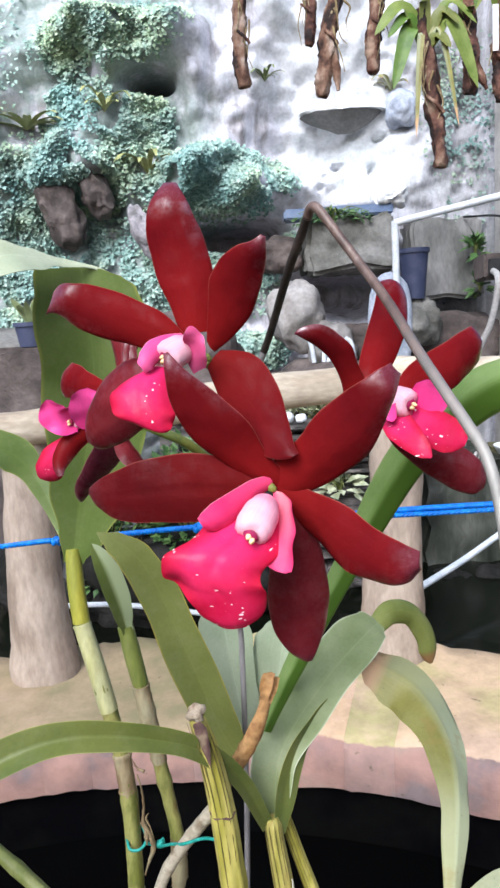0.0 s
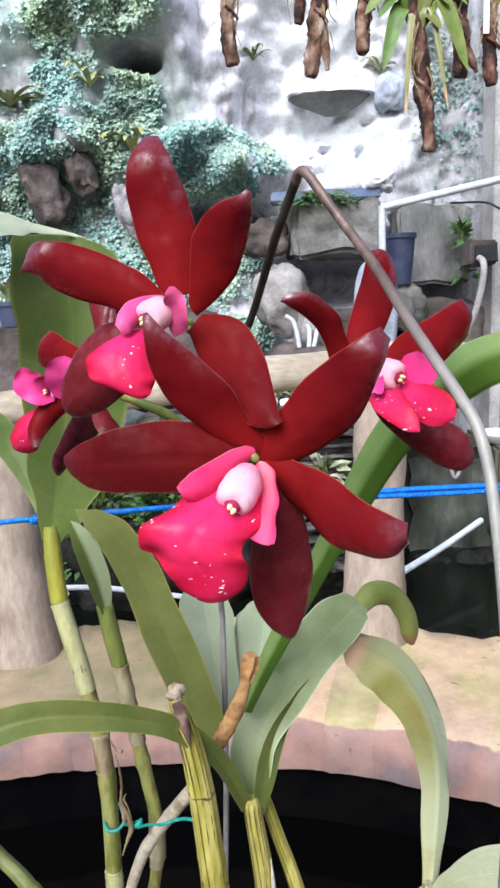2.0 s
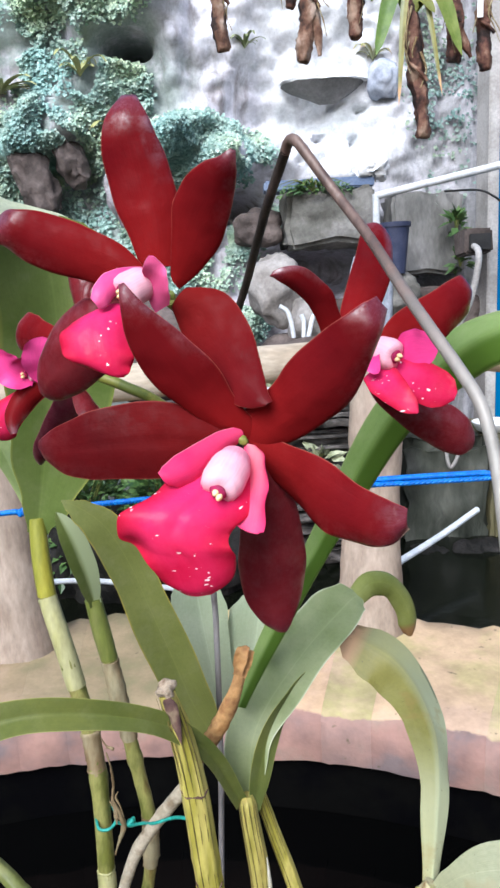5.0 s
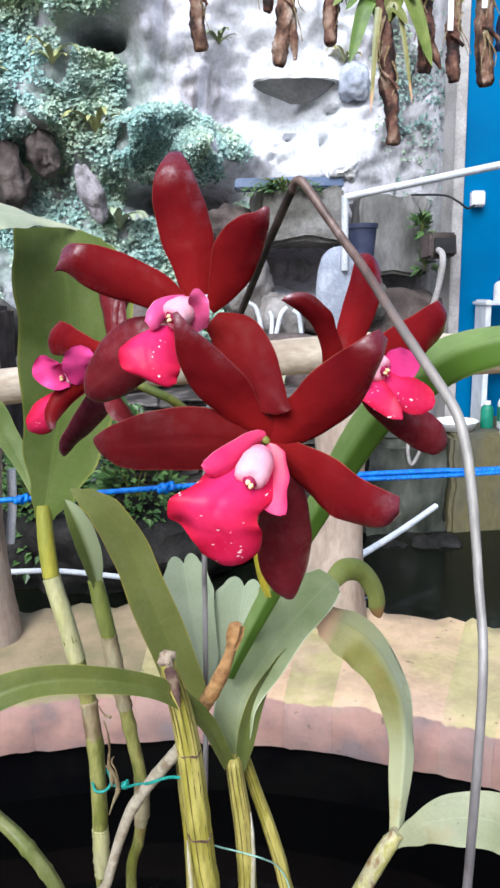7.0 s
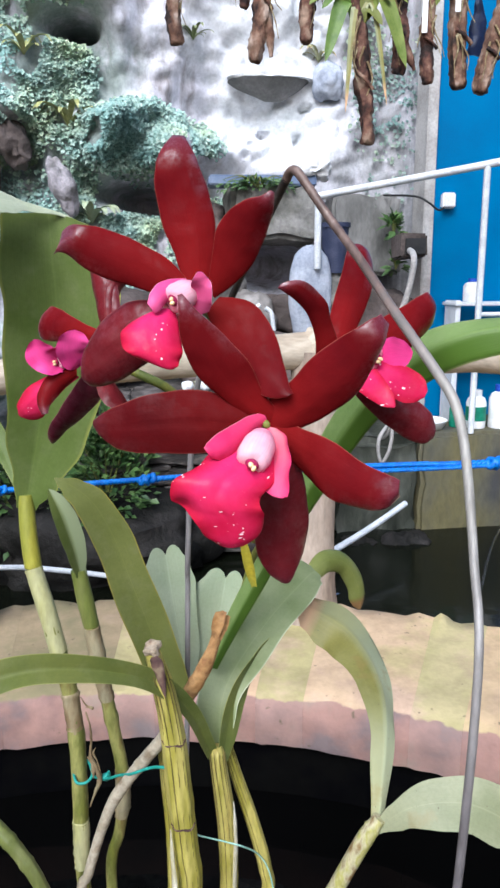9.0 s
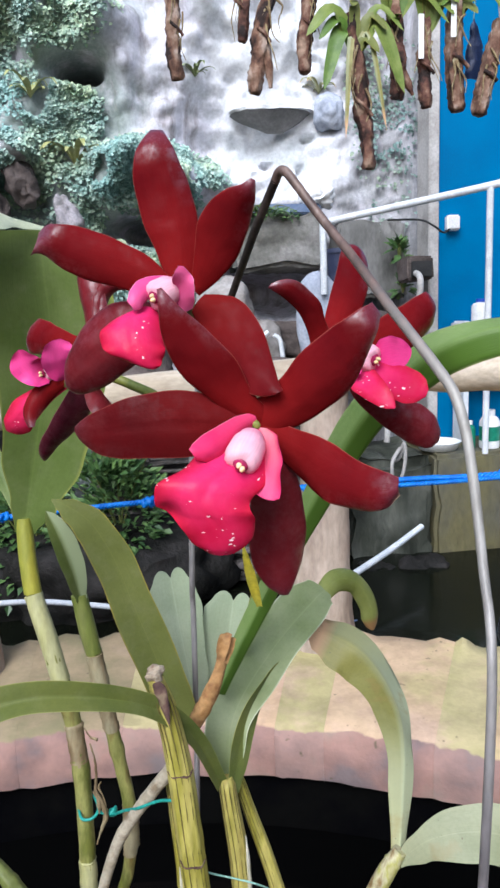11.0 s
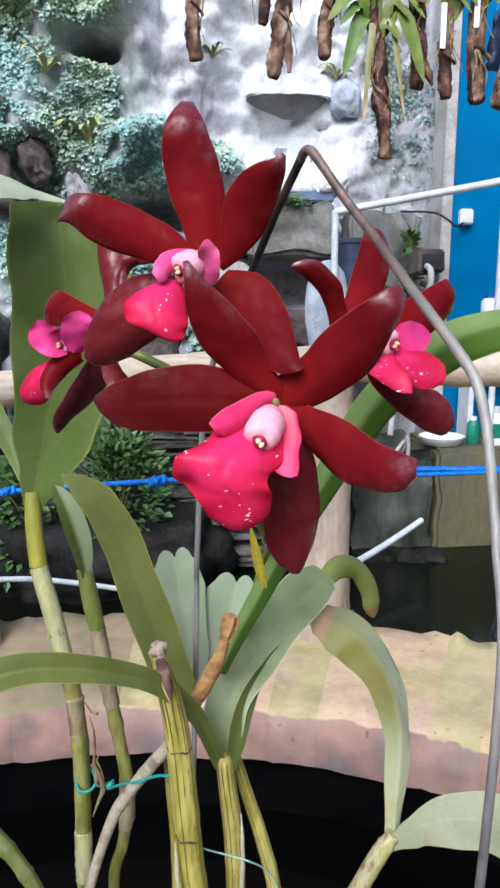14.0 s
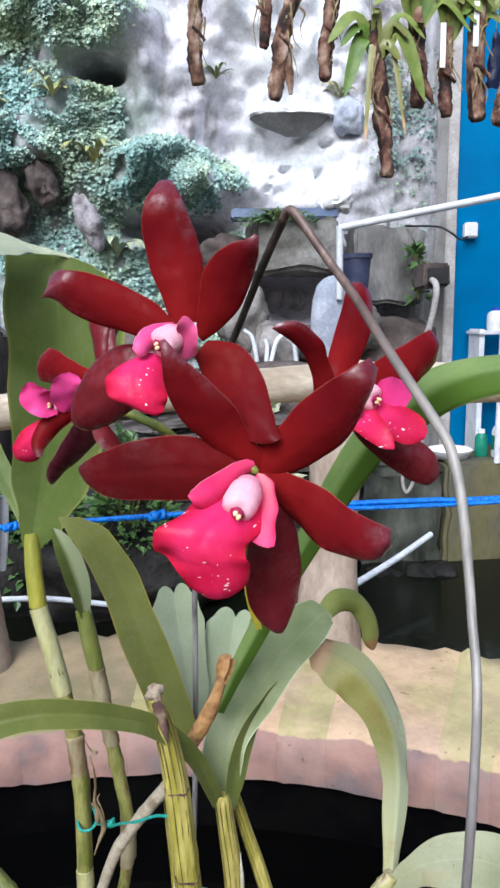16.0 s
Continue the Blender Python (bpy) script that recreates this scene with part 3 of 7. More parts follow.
def blade(points, prof, facing, cup=0.0, nu=30, nv=10, thick=0.0009, ripple=0.0, waves=3.0, seed=0, fold=0.0, roll=0.0, groove=0.0, wavy=0.0, cup_end=None, curl=0.0, notch=0.0):
    """A petal or leaf: a strip along a smooth spine, its half widths by a table, facing one way (or turning from one way to another);
    cup bows the edges up, fold makes a keel, ripple frills the edges."""
    rng = random.Random(seed)
    ph = rng.uniform(0, 6.28)
    spine = curve(points, nu)
    dirs = [Vector(f).normalized() for f in (facing if isinstance(facing, list) else [facing, facing])]
    if curl:
        reach = curl * (spine[-1] - spine[0]).length
        spine = [c - dirs[-1] * reach * max(0.0, (i / nu - 0.72) / 0.28) ** 2 for i, c in enumerate(spine)]
    bm = bmesh.new()
    uvl = bm.loops.layers.uv.new("UVMap")
    front, back, where = [], [], {}
    for i, c in enumerate(spine):
        u = i / nu
        t = (spine[min(i + 1, nu)] - spine[max(i - 1, 0)]).normalized()
        k = u * (len(dirs) - 1)
        j = min(int(k), len(dirs) - 2)
        n = dirs[j].lerp(dirs[j + 1], k - j)
        side = t.cross(n).normalized()
        n = side.cross(t).normalized()
        wl, wr = lerp_table(prof, u)
        rf, rb = [], []
        for q in range(nv + 1):
            s = q / nv * 2 - 1
            w = wl if s < 0 else wr
            bow = cup if cup_end is None else cup + (cup_end - cup) * u
            lift = bow * w * s * s + fold * w * abs(s) + ripple * w * s * s * math.sin(waves * 6.28 * u + ph + (1.7 if s > 0 else 0)) + roll * w * s
            lift -= groove * w * math.exp(-(s / 0.10) ** 2) * min(1.0, 6 * u) * (1 - u) ** 0.5
            wob = 1 + 0.03 * math.sin(9 * u + ph) + 0.02 * math.sin(23 * u + 2 * ph + s)
            p = c + side * (s * w * wob) + n * lift
            if notch:
                p += t * notch * math.sin(math.pi * abs(s)) ** 0.7 * u ** 12
            if wavy:
                p += n * wavy * (noise.noise(p * 70 + Vector((seed, 0, 0))) + 0.5 * noise.noise(p * 190 + Vector((0, seed, 0))))
            d = thick * (1 - 0.75 * s * s) * (1 - 0.6 * u ** 6)
            vf, vb = bm.verts.new(p + n * d / 2), bm.verts.new(p - n * d / 2)
            where[vf] = where[vb] = (u, q / nv)
            rf.append(vf), rb.append(vb)
        front.append(rf), back.append(rb)
    for i in range(nu):
        for q in range(nv):
            bm.faces.new((front[i][q], front[i][q + 1], front[i + 1][q + 1], front[i + 1][q]))
            bm.faces.new((back[i][q], back[i + 1][q], back[i + 1][q + 1], back[i][q + 1]))
        for q in (0, nv):
            a, b2, c2, d2 = front[i][q], front[i + 1][q], back[i + 1][q], back[i][q]
            bm.faces.new((a, b2, c2, d2) if q == 0 else (d2, c2, b2, a))
    for i in (0, nu):
        for q in range(nv):
            a, b2, c2, d2 = front[i][q], front[i][q + 1], back[i][q + 1], back[i][q]
            bm.faces.new((d2, c2, b2, a) if i == 0 else (a, b2, c2, d2))
    for f in bm.faces:
        for lp in f.loops:
            lp[uvl].uv = where[lp.vert]
    return bm


def petal(rows, bow=-0.2, tip=0.0, rib=0.015, ruffle=0.0, waves=3.0, ripple_from=0.0, seed=0, thick=0.0010, nu=40, nv=16, wavy=0.0008, roll=0.0):
    """A petal lofted along its rows (x, y, z, half width, lean, dip): lean is the way from edge to edge in the upright plane, dip its slant away from the eye,
    in degrees. bow arches it across (edges back when below 0), tip bends its end back, roll turns the second edge back near the tip, ruffle frills both edges."""
    ph = random.Random(seed).uniform(0, 6.28)
    mids = curve([r[:3] for r in rows], nu)
    more = curve([r[3:6] for r in rows], nu)
    bm = bmesh.new()
    uvl = bm.loops.layers.uv.new("UVMap")
    front, back, where = [], [], {}
    for i, (c, m) in enumerate(zip(mids, more)):
        u, w = i / nu, max(m[0], 0.0004)
        an, dip = radians(m[1]), radians(m[2])
        side = Vector((math.cos(an) * math.cos(dip), math.sin(dip), math.sin(an) * math.cos(dip)))
        t = (mids[min(i + 1, nu)] - mids[max(i - 1, 0)]).normalized()
        n = side.cross(t).normalized()
        if n.y > 0:
            n = -n
        end = max(0.0, (u - 0.7) / 0.3) ** 2
        rf, rb = [], []
        for q in range(nv + 1):
            v = q / nv * 2 - 1
            lift = bow * w * (v * v - 0.4) - tip * end
            lift -= rib * w * math.exp(-(v / 0.10) ** 2) * min(1.0, 6 * u) * (1 - u) ** 0.5
            lift -= roll * w * max(0.0, v) ** 2 * (0.2 + 0.8 * end)
            if ruffle and u > ripple_from:
                lift += ruffle * w * abs(v) ** 3 * math.sin(waves * 6.28 * u + ph + (1.7 if v > 0 else 0)) * min(1.0, (u - ripple_from) * 5)
            edge = 1 + 0.018 * math.sin(11 * u + ph + v) + 0.012 * math.sin(27 * u + 2 * ph)
            p = c + side * (v * w * edge) + n * lift
            p += n * wavy * (noise.noise(p * 60 + Vector((seed, 0, 0))) + 0.5 * noise.noise(p * 170 + Vector((0, seed, 0))))
            d = thick * (1 - 0.7 * v * v) * (1 - 0.6 * u ** 6)
            vf, vb = bm.verts.new(p + n * d / 2), bm.verts.new(p - n * d / 2)
            where[vf] = where[vb] = (u, q / nv)
            rf.append(vf), rb.append(vb)
        front.append(rf), back.append(rb)
    for i in range(nu):
        for q in range(nv):
            bm.faces.new((front[i][q], front[i][q + 1], front[i + 1][q + 1], front[i + 1][q]))
            bm.faces.new((back[i][q], back[i + 1][q], back[i + 1][q + 1], back[i][q + 1]))
        for q in (0, nv):
            bm.faces.new((front[i][q], front[i + 1][q], back[i + 1][q], back[i][q]))
    for i in (0, nu):
        for q in range(nv):
            bm.faces.new((front[i][q], front[i][q + 1], back[i][q + 1], back[i][q]))
    for f in bm.faces:
        for lp in f.loops:
            lp[uvl].uv = where[lp.vert]
    return bm


def tube(points, radii, n=40, sides=12, rough=0.0, rings=(), seed=0, ribs=0, rib=0.0):
    """A round stem along a smooth spine; radii by a table (u, r); rings are swollen nodes; ribs flute it lengthwise."""
    rng = random.Random(seed)
    spine = curve(points, n) if len(points) > 2 else [Vector(points[0]).lerp(Vector(points[1]), i / n) for i in range(n + 1)]
    bm = bmesh.new()
    uvl = bm.loops.layers.uv.new("UVMap")
    rows, where = [], {}
    ref = None
    for i, c in enumerate(spine):
        u = i / n
        t = (spine[min(i + 1, n)] - spine[max(i - 1, 0)]).normalized()
        if ref is None:
            ref = t.orthogonal().normalized()
        ref = (ref - t * ref.dot(t)).normalized()
        other = t.cross(ref)
        r = lerp_table(radii, u)[0]
        for ru, rh in rings:
            r *= 1 + rh * math.exp(-((u - ru) * 60) ** 2)
        row = []
        for q in range(sides):
            an = q / sides * 2 * math.pi
            rr = r * (1 + rib * math.cos(ribs * an)) * (1 + rough * rng.uniform(-1, 1))
            v = bm.verts.new(c + (ref * math.cos(an) + other * math.sin(an)) * rr)
            where[v] = (u, q / sides)
            row.append(v)
        rows.append(row)
    for i in range(n):
        for q in range(sides):
            bm.faces.new((rows[i][q], rows[i][(q + 1) % sides], rows[i + 1][(q + 1) % sides], rows[i + 1][q]))
    bm.faces.new(rows[0][::-1])
    bm.faces.new(rows[-1])
    for f in bm.faces:
        for lp in f.loops:
            lp[uvl].uv = where[lp.vert]
    return bm


def even(r):
    return [(0, r), (1, r)]


def blob(a, b, width, n=14, sides=16, fat=0.5, flat=1.0):
    """A smooth egg from a to b."""
    a, b = Vector(a), Vector(b)
    return tube([a, a.lerp(b, 0.5), b], [(0, width * 0.12), (0.12, width * 0.32), (fat, width * 0.5), (0.85, width * 0.34), (1, width * 0.08)], n * 2, sides)


def box(size, at=(0, 0, 0), bevel=0.005, cuts=0, wear=0.0, seed=0):
    bm = bmesh.new()
    bmesh.ops.create_cube(bm, size=1, matrix=Matrix.Translation(at) @ Matrix.Diagonal((*size, 1)))
    if cuts:
        bmesh.ops.subdivide_edges(bm, edges=bm.edges[:], cuts=cuts, use_grid_fill=True)
    if bevel:
        sharp = [e for e in bm.edges if e.calc_face_angle(0) > 0.5]
        bmesh.ops.bevel(bm, geom=sharp, offset=bevel, segments=2, affect="EDGES")
    if wear:
        for v in bm.verts:
            v.co += noise.noise_vector(v.co * 9 + Vector((seed, seed * 2, 0))) * wear
    return bm


def rock(at, size, seed=0, sub=4, rough=0.32, sharp=2.2):
    bm = bmesh.new()
    bmesh.ops.create_icosphere(bm, subdivisions=sub, radius=1)
    off = Vector((seed * 3.7, seed * 1.3, seed * 7.1))
    for v in bm.verts:
        d = v.co.normalized()
        k = 1 + rough * noise.noise(d * 1.1 + off) + rough * 0.5 * noise.noise(d * sharp * 1.6 + off) + rough * 0.22 * noise.noise(d * 7 + off)
        m = max(abs(d.x), abs(d.y), abs(d.z))
        k *= 0.78 + 0.22 / m * 0.9
        v.co = Vector((d.x * size[0] * k, d.y * size[1] * k, d.z * size[2] * k)) + Vector(at)
    return bm


def lathe(profile, at=(0, 0, 0), n=28):
    bm = bmesh.new()
    rows = []
    for r, z in profile:
        rows.append([bm.verts.new((at[0] + r * math.cos(2 * math.pi * i / n), at[1] + r * math.sin(2 * math.pi * i / n), at[2] + z)) for i in range(n)])
    for a, b in zip(rows, rows[1:]):
        for i in range(n):
            bm.faces.new((a[i], a[(i + 1) % n], b[(i + 1) % n], b[i]))
    for r in (rows[0], rows[-1]):
        if len(set(v.co[:] for v in r)) > 2:
            bm.faces.new(r)
    return bm


# ---- ground, ponds and rim ----
CX, CY, R_IN, R_OUT, RIM = -0.38, -0.28, 2.165, 2.84, 0.24


def disc(radius, z, n=96, inner=0.0):
    bm = bmesh.new()
    outer = [bm.verts.new((CX + radius * math.cos(2 * math.pi * i / n), CY + radius * math.sin(2 * math.pi * i / n), z)) for i in range(n)]
    if inner:
        ins = [bm.verts.new((CX + inner * math.cos(2 * math.pi * i / n), CY + inner * math.sin(2 * math.pi * i / n), z)) for i in range(n)]
        for i in range(n):
            bm.faces.new((outer[i], outer[(i + 1) % n], ins[(i + 1) % n], ins[i]))
    else:
        bm.faces.new(outer)
    return bm


g = bmesh.new()
bmesh.ops.create_grid(g, x_segments=8, y_segments=8, size=400, matrix=Matrix.Translation((0, 0, -0.6)))
solo("ground", g, PLAIN_WALL, "grey earth under and beyond the courtyard ponds", "ground", kind="structure", smooth=False)
solo("water", disc(R_IN + 0.02, -0.10), WATER, "still black water of the round inner pond", "water", kind="structure", smooth=False)
solo("water_outer", disc(7.0, 0.10, 96, R_OUT - 0.06), WATER_FAR, "dark water of the outer pond below the cliff", "water", kind="structure", smooth=False)

lin = bmesh.new()
rows = []
for r, z in ((R_IN + 0.035, RIM - 0.03), (R_IN + 0.03, -0.55), (R_OUT - 0.04, -0.55), (R_OUT - 0.035, RIM - 0.03)):
    rows.append([lin.verts.new((CX + r * math.cos(2 * math.pi * i / 96), CY + r * math.sin(2 * math.pi * i / 96), z)) for i in range(96)])
for a4, b4 in zip(rows, rows[1:] + rows[:1]):
    for i in range(96):
        lin.faces.new((a4[i], a4[(i + 1) % 96], b4[(i + 1) % 96], b4[i]))
rim = solo("pond_rim", lin, [LINER], "black-lined ring wall carrying the stone coping", "pond rim", kind="structure")


def coping_block(step, seed):
    """One stone of the ring: a pale worn top with a pink brick face towards the inner pond."""
    bm = bmesh.new()
    na, nr, gap = 7, 8, 0.0002
    off = Vector((seed * 5.1, 1.7, seed))
    h0 = 0.0

    def place(fa, r, z):
        an = (fa - 0.5) * step
        half = gap / r
        an = max(-step / 2 + half, min(step / 2 - half, an))
        d = Vector((math.cos(an) * r, math.sin(an) * r, z))
        side = 0.0 if fa in (0.0, 1.0) else 1.0
        return d + (noise.noise_vector(d * 7 + off) * 0.010 + noise.noise_vector(d * 25 + off) * 0.003) * side + noise.noise_vector(d * 11 + off) * (0.030 if r > R_OUT - 0.06 else 0.004) * side
    prof = [(R_IN, RIM - 0.155, 1), (R_IN - 0.004, RIM - 0.09, 1), (R_IN, RIM - 0.022, 1), (R_IN + 0.022, RIM + h0, 0)]
    prof += [(R_IN + 0.022 + (R_OUT - R_IN - 0.05) * (k / nr), RIM + h0 + 0.004, 0) for k in range(1, nr + 1)]
    prof += [(R_OUT, RIM - 0.03, 0), (R_OUT, RIM - 0.13, 0)]
    grid = [[bm.verts.new(place(i / na, r, z)) for r, z, _ in prof] for i in range(na + 1)]
    for i in range(na):
        for k in range(len(prof) - 1):
            f = bm.faces.new((grid[i][k], grid[i + 1][k], grid[i + 1][k + 1], grid[i][k + 1]))
            f.material_index = 0
    for i in (0, na):
        low = [bm.verts.new(place(i / na, r, RIM - 0.16)) for r in (R_OUT, R_IN)]
        bm.faces.new(grid[i] + low)
    return bm


MORT = bmesh.new()
rows = []
for r, z in ((R_IN + 0.014, RIM - 0.15), (R_IN + 0.014, RIM - 0.03), (R_IN + 0.030, RIM - 0.016), (R_OUT - 0.06, RIM - 0.016), (R_OUT - 0.012, RIM - 0.03), (R_OUT - 0.012, RIM - 0.13)):
    rows.append([MORT.verts.new((CX + r * math.cos(2 * math.pi * i / 96), CY + r * math.sin(2 * math.pi * i / 96), z)) for i in range(96)])
for a4, b4 in zip(rows, rows[1:]):
    for i in range(96):
        MORT.faces.new((a4[i], a4[(i + 1) % 96], b4[(i + 1) % 96], b4[i]))
part("mortar", MORT, MORTAR, rim)

# ---- cliff ----
BUMPS = [  # x, z, half width, half height, how far it stands out
    (-0.18, 2.30, 0.40, 0.17, 0.36), (-0.13, 2.00, 0.27, 0.085, -0.80), (-1.12, 2.44, 0.26, 0.13, 0.24),
    (-0.60, 2.885, 0.115, 0.062, -0.85), (-0.72, 3.12, 0.40, 0.16, 0.30), (-0.36, 3.0, 0.10, 0.45, 0.10),
    (-1.9, 2.9, 0.4, 0.5, 0.25), (0.62, 1.60, 0.34, 0.12, -0.55), (0.35, 2.95, 0.25, 0.3, -0.05), (1.10, 1.46, 0.20, 0.10, -0.40),
    (-0.9, 1.55, 0.5, 0.3, 0.12), (1.25, 2.4, 0.16, 0.7, 0.08), (0.62, 2.25, 0.35, 0.12, 0.10), (0.1, 3.3, 0.15, 0.3, 0.12), (0.55, 3.30, 0.50, 0.34, 0.12),
    (-1.15, 2.07, 0.12, 0.17, -0.16), (-0.93, 2.21, 0.10, 0.13, -0.14), (0.805, 2.545, 0.034, 0.016, -0.10), (0.768, 2.355, 0.026, 0.034, -0.11), (0.556, 2.392, 0.032, 0.020, -0.10), (-0.10, 2.67, 0.19, 0.24, 0.16)]


def cliff_y(x, z):
    y = 4.62
    for bx, bz, hw, hh, out in BUMPS:
        d = ((x - bx) / hw) ** 2 + ((z - bz) / hh) ** 2
        lump = 1.0 if out < 0 else 0.75 + 0.9 * noise.noise(Vector((x * 4.2 + bx, 5.0, z * 4.2)))
        y -= out * lump * math.exp(-d * d * 0.6)
    p = Vector((x, 0.3, z))
    y -= 0.30 * noise.noise(p * 0.9) + 0.13 * noise.noise(p * 2.4) + 0.07 * abs(noise.noise(p * 5.5)) + 0.055 * abs(noise.noise(p * 8.5 + Vector((4, 0, 0)))) + 0.035 * noise.noise(p * 12) + 0.014 * noise.noise(p * 30)
    knob = math.exp(-(((x - 0.44) / 0.26) ** 2 + ((z - 2.31) / 0.15) ** 2) ** 2)
    y -= knob * (0.10 * (0.5 - abs(noise.noise(p * 9 + Vector((1.3, 0, 0))))) + 0.05 * (0.5 - abs(noise.noise(p * 21))))
    k = min(1.0, max(0.0, (x - 1.28) / 0.2))
    return y + (4.32 - y) * k * k * (3 - 2 * k)


cl = bmesh.new()
NX, NZ, X0, X1, Z0, Z1 = 250, 260, -3.2, 1.62, -0.4, 4.4
rows = []
for k in range(NZ + 1):
    rows.append([cl.verts.new((X0 + (X1 - X0) * i / NX, cliff_y(X0 + (X1 - X0) * i / NX, Z0 + (Z1 - Z0) * k / NZ), Z0 + (Z1 - Z0) * k / NZ)) for i in range(NX + 1)])
for k in range(NZ):
    for i in range(NX):
        cl.faces.new((rows[k][i], rows[k][i + 1], rows[k + 1][i + 1], rows[k + 1][i]))
edge = [rows[0][i] for i in range(NX + 1)], [rows[NZ][i] for i in range(NX + 1)]
back = [[cl.verts.new((v.co.x, 5.6, v.co.z)) for v in e] for e in edge]
for i in range(NX):
    cl.faces.new((edge[1][i], edge[1][i + 1], back[1][i + 1], back[1][i]))
    cl.faces.new((back[0][i], back[0][i + 1], back[1][i + 1], back[1][i]))
cliff = solo("wall_north", cl, CLIFF, "sculpted grey and white cement cliff with stains", "rock wall", kind="structure")
leaned(cliff)


def leafy(name, spots, count, size, label, mat, seed, droop=0.5, category="climbing plant"):
    """Many small leaves on the cliff, thickest round the given spots (x, z, half width, half height, share)."""
    rng = random.Random(seed)
    verts, faces = [], []
    total = sum(s[4] for s in spots)
    for _ in range(count):
        pick = rng.uniform(0, total)
        for s in spots:
            pick -= s[4]
            if pick <= 0:
                break
        while True:
            a5, b5 = rng.gauss(0, 0.5), rng.gauss(0, 0.5)
            if a5 * a5 + b5 * b5 > 1.3:
                continue
            x, z = s[0] + a5 * s[2], s[1] + b5 * s[3]
            if noise.noise(Vector((x * 6, 7.7, z * 6))) > -0.40 + 0.22 * abs(a5):
                break
        c = Vector((x, cliff_y(x, z) - rng.uniform(0.0, 0.05) - 0.06 * max(0.0, noise.noise(Vector((x * 11, 3.1, z * 11)))), z))
        L = size * rng.uniform(0.6, 1.3)
        dn = Vector((rng.uniform(-0.8, 0.8), rng.uniform(-0.9, -0.1), -droop + rng.uniform(-0.7, 0.5))).normalized()
        sd = dn.cross(Vector((rng.uniform(-0.4, 0.4), -1, rng.uniform(0, 0.9)))).normalized()
        up = sd.cross(dn)
        o = len(verts)
        verts += [c, c + dn * L * 0.45 + sd * L * 0.42 + up * L * 0.08, c + dn * L - up * L * 0.1, c + dn * L * 0.45 - sd * L * 0.42 + up * L * 0.08]
        faces += [(o, o + 1, o + 2), (o, o + 2, o + 3)]
    me = bpy.data.meshes.new(name)
    me.from_pydata(verts, [], faces)
    me.materials.append(mat)
    return leaned(tagged(new(name, me), label, category, kind="stuff"))


leafy("ivy", [(-0.83, 3.17, 0.46, 0.20, 4.2), (-1.17, 2.75, 0.11, 0.36, 1.2), (-0.68, 2.63, 0.21, 0.22, 2.6), (-1.12, 2.34, 0.40, 0.18, 3.4), (-1.42, 2.15, 0.18, 0.34, 1.6), (-0.20, 2.30, 0.46, 0.19, 6.4), (-0.15, 1.80, 0.42, 0.14, 2.0),
              (-0.98, 1.75, 0.50, 0.34, 2.2), (-0.58, 1.95, 0.12, 0.3, 0.9), (-1.95, 2.6, 0.60, 1.2, 4.5), (0.32, 1.93, 0.20, 0.09, 0.7), (-0.3, 1.60, 0.45, 0.22, 1.0), (-0.95, 2.86, 0.4, 0.35, 0.8), (-1.60, 1.55, 0.32, 0.40, 2.6), (0.04, 1.27, 0.20, 0.13, 1.2)],
      52000, 0.027, "dense small-leaved grey-green creeper spread over the cliff", IVY, 4)
leafy("ivy", [(1.20, 2.75, 0.16, 0.50, 2.0), (1.22, 1.80, 0.10, 0.35, 1.0), (1.38, 2.55, 0.10, 0.55, 0.8)], 1100, 0.027, "thin dull green creeper on the pale cliff beside the blue wall", IVY_DULL, 9)

def bush(name, at, spread, count, size, mat, seed, label):
    rng = random.Random(seed)
    e = holder(name, at, label, "bush")
    st = bmesh.new()
    for i in range(7):
        d = Vector((rng.uniform(-1, 1) * spread[0], rng.uniform(-1, 0.4) * spread[1], rng.uniform(0.4, 1) * spread[2]))
        piece = tube([(0, 0, 0), d * 0.5 + Vector((0, 0, 0.04)), d], [(0, 0.006), (1, 0.002)], 8, 6)
        me = bpy.data.meshes.new("stem")
        piece.to_mesh(me)
        piece.free()
        st.from_mesh(me)
    part("stem", st, CANE, e)
    verts, faces = [], []
    for _ in range(count):
        r = rng.uniform(0.3, 1.0) ** 0.5
        a6, b6 = rng.uniform(0, 6.283), rng.uniform(-0.3, 1.4)
        c = Vector((math.cos(a6) * math.cos(b6) * spread[0] * r, math.sin(a6) * math.cos(b6) * spread[1] * r, math.sin(b6) * spread[2] * r))
        c *= 1 + 0.35 * noise.noise(c * 9 + Vector((seed, 0, 0)))
        L = size * rng.uniform(0.6, 1.3)
        dn = (c.normalized() + Vector((rng.uniform(-0.7, 0.7), rng.uniform(-0.7, 0.3), rng.uniform(-0.9, 0.4)))).normalized()
        sd = dn.cross(Vector((rng.uniform(-0.5, 0.5), -0.5, 1))).normalized()
        up = sd.cross(dn)
        o = len(verts)
        verts += [c, c + dn * L * 0.4 + sd * L * 0.3 + up * L * 0.06, c + dn * L - up * L * 0.1, c + dn * L * 0.4 - sd * L * 0.3 + up * L * 0.06]
        faces += [(o, o + 1, o + 2), (o, o + 2, o + 3)]
    me = bpy.data.meshes.new("foliage")
    me.from_pydata(verts, [], faces)
    me.materials.append(mat)
    f = new("foliage", me)
    f.parent = e
    f["kind"] = "stuff"
    return e


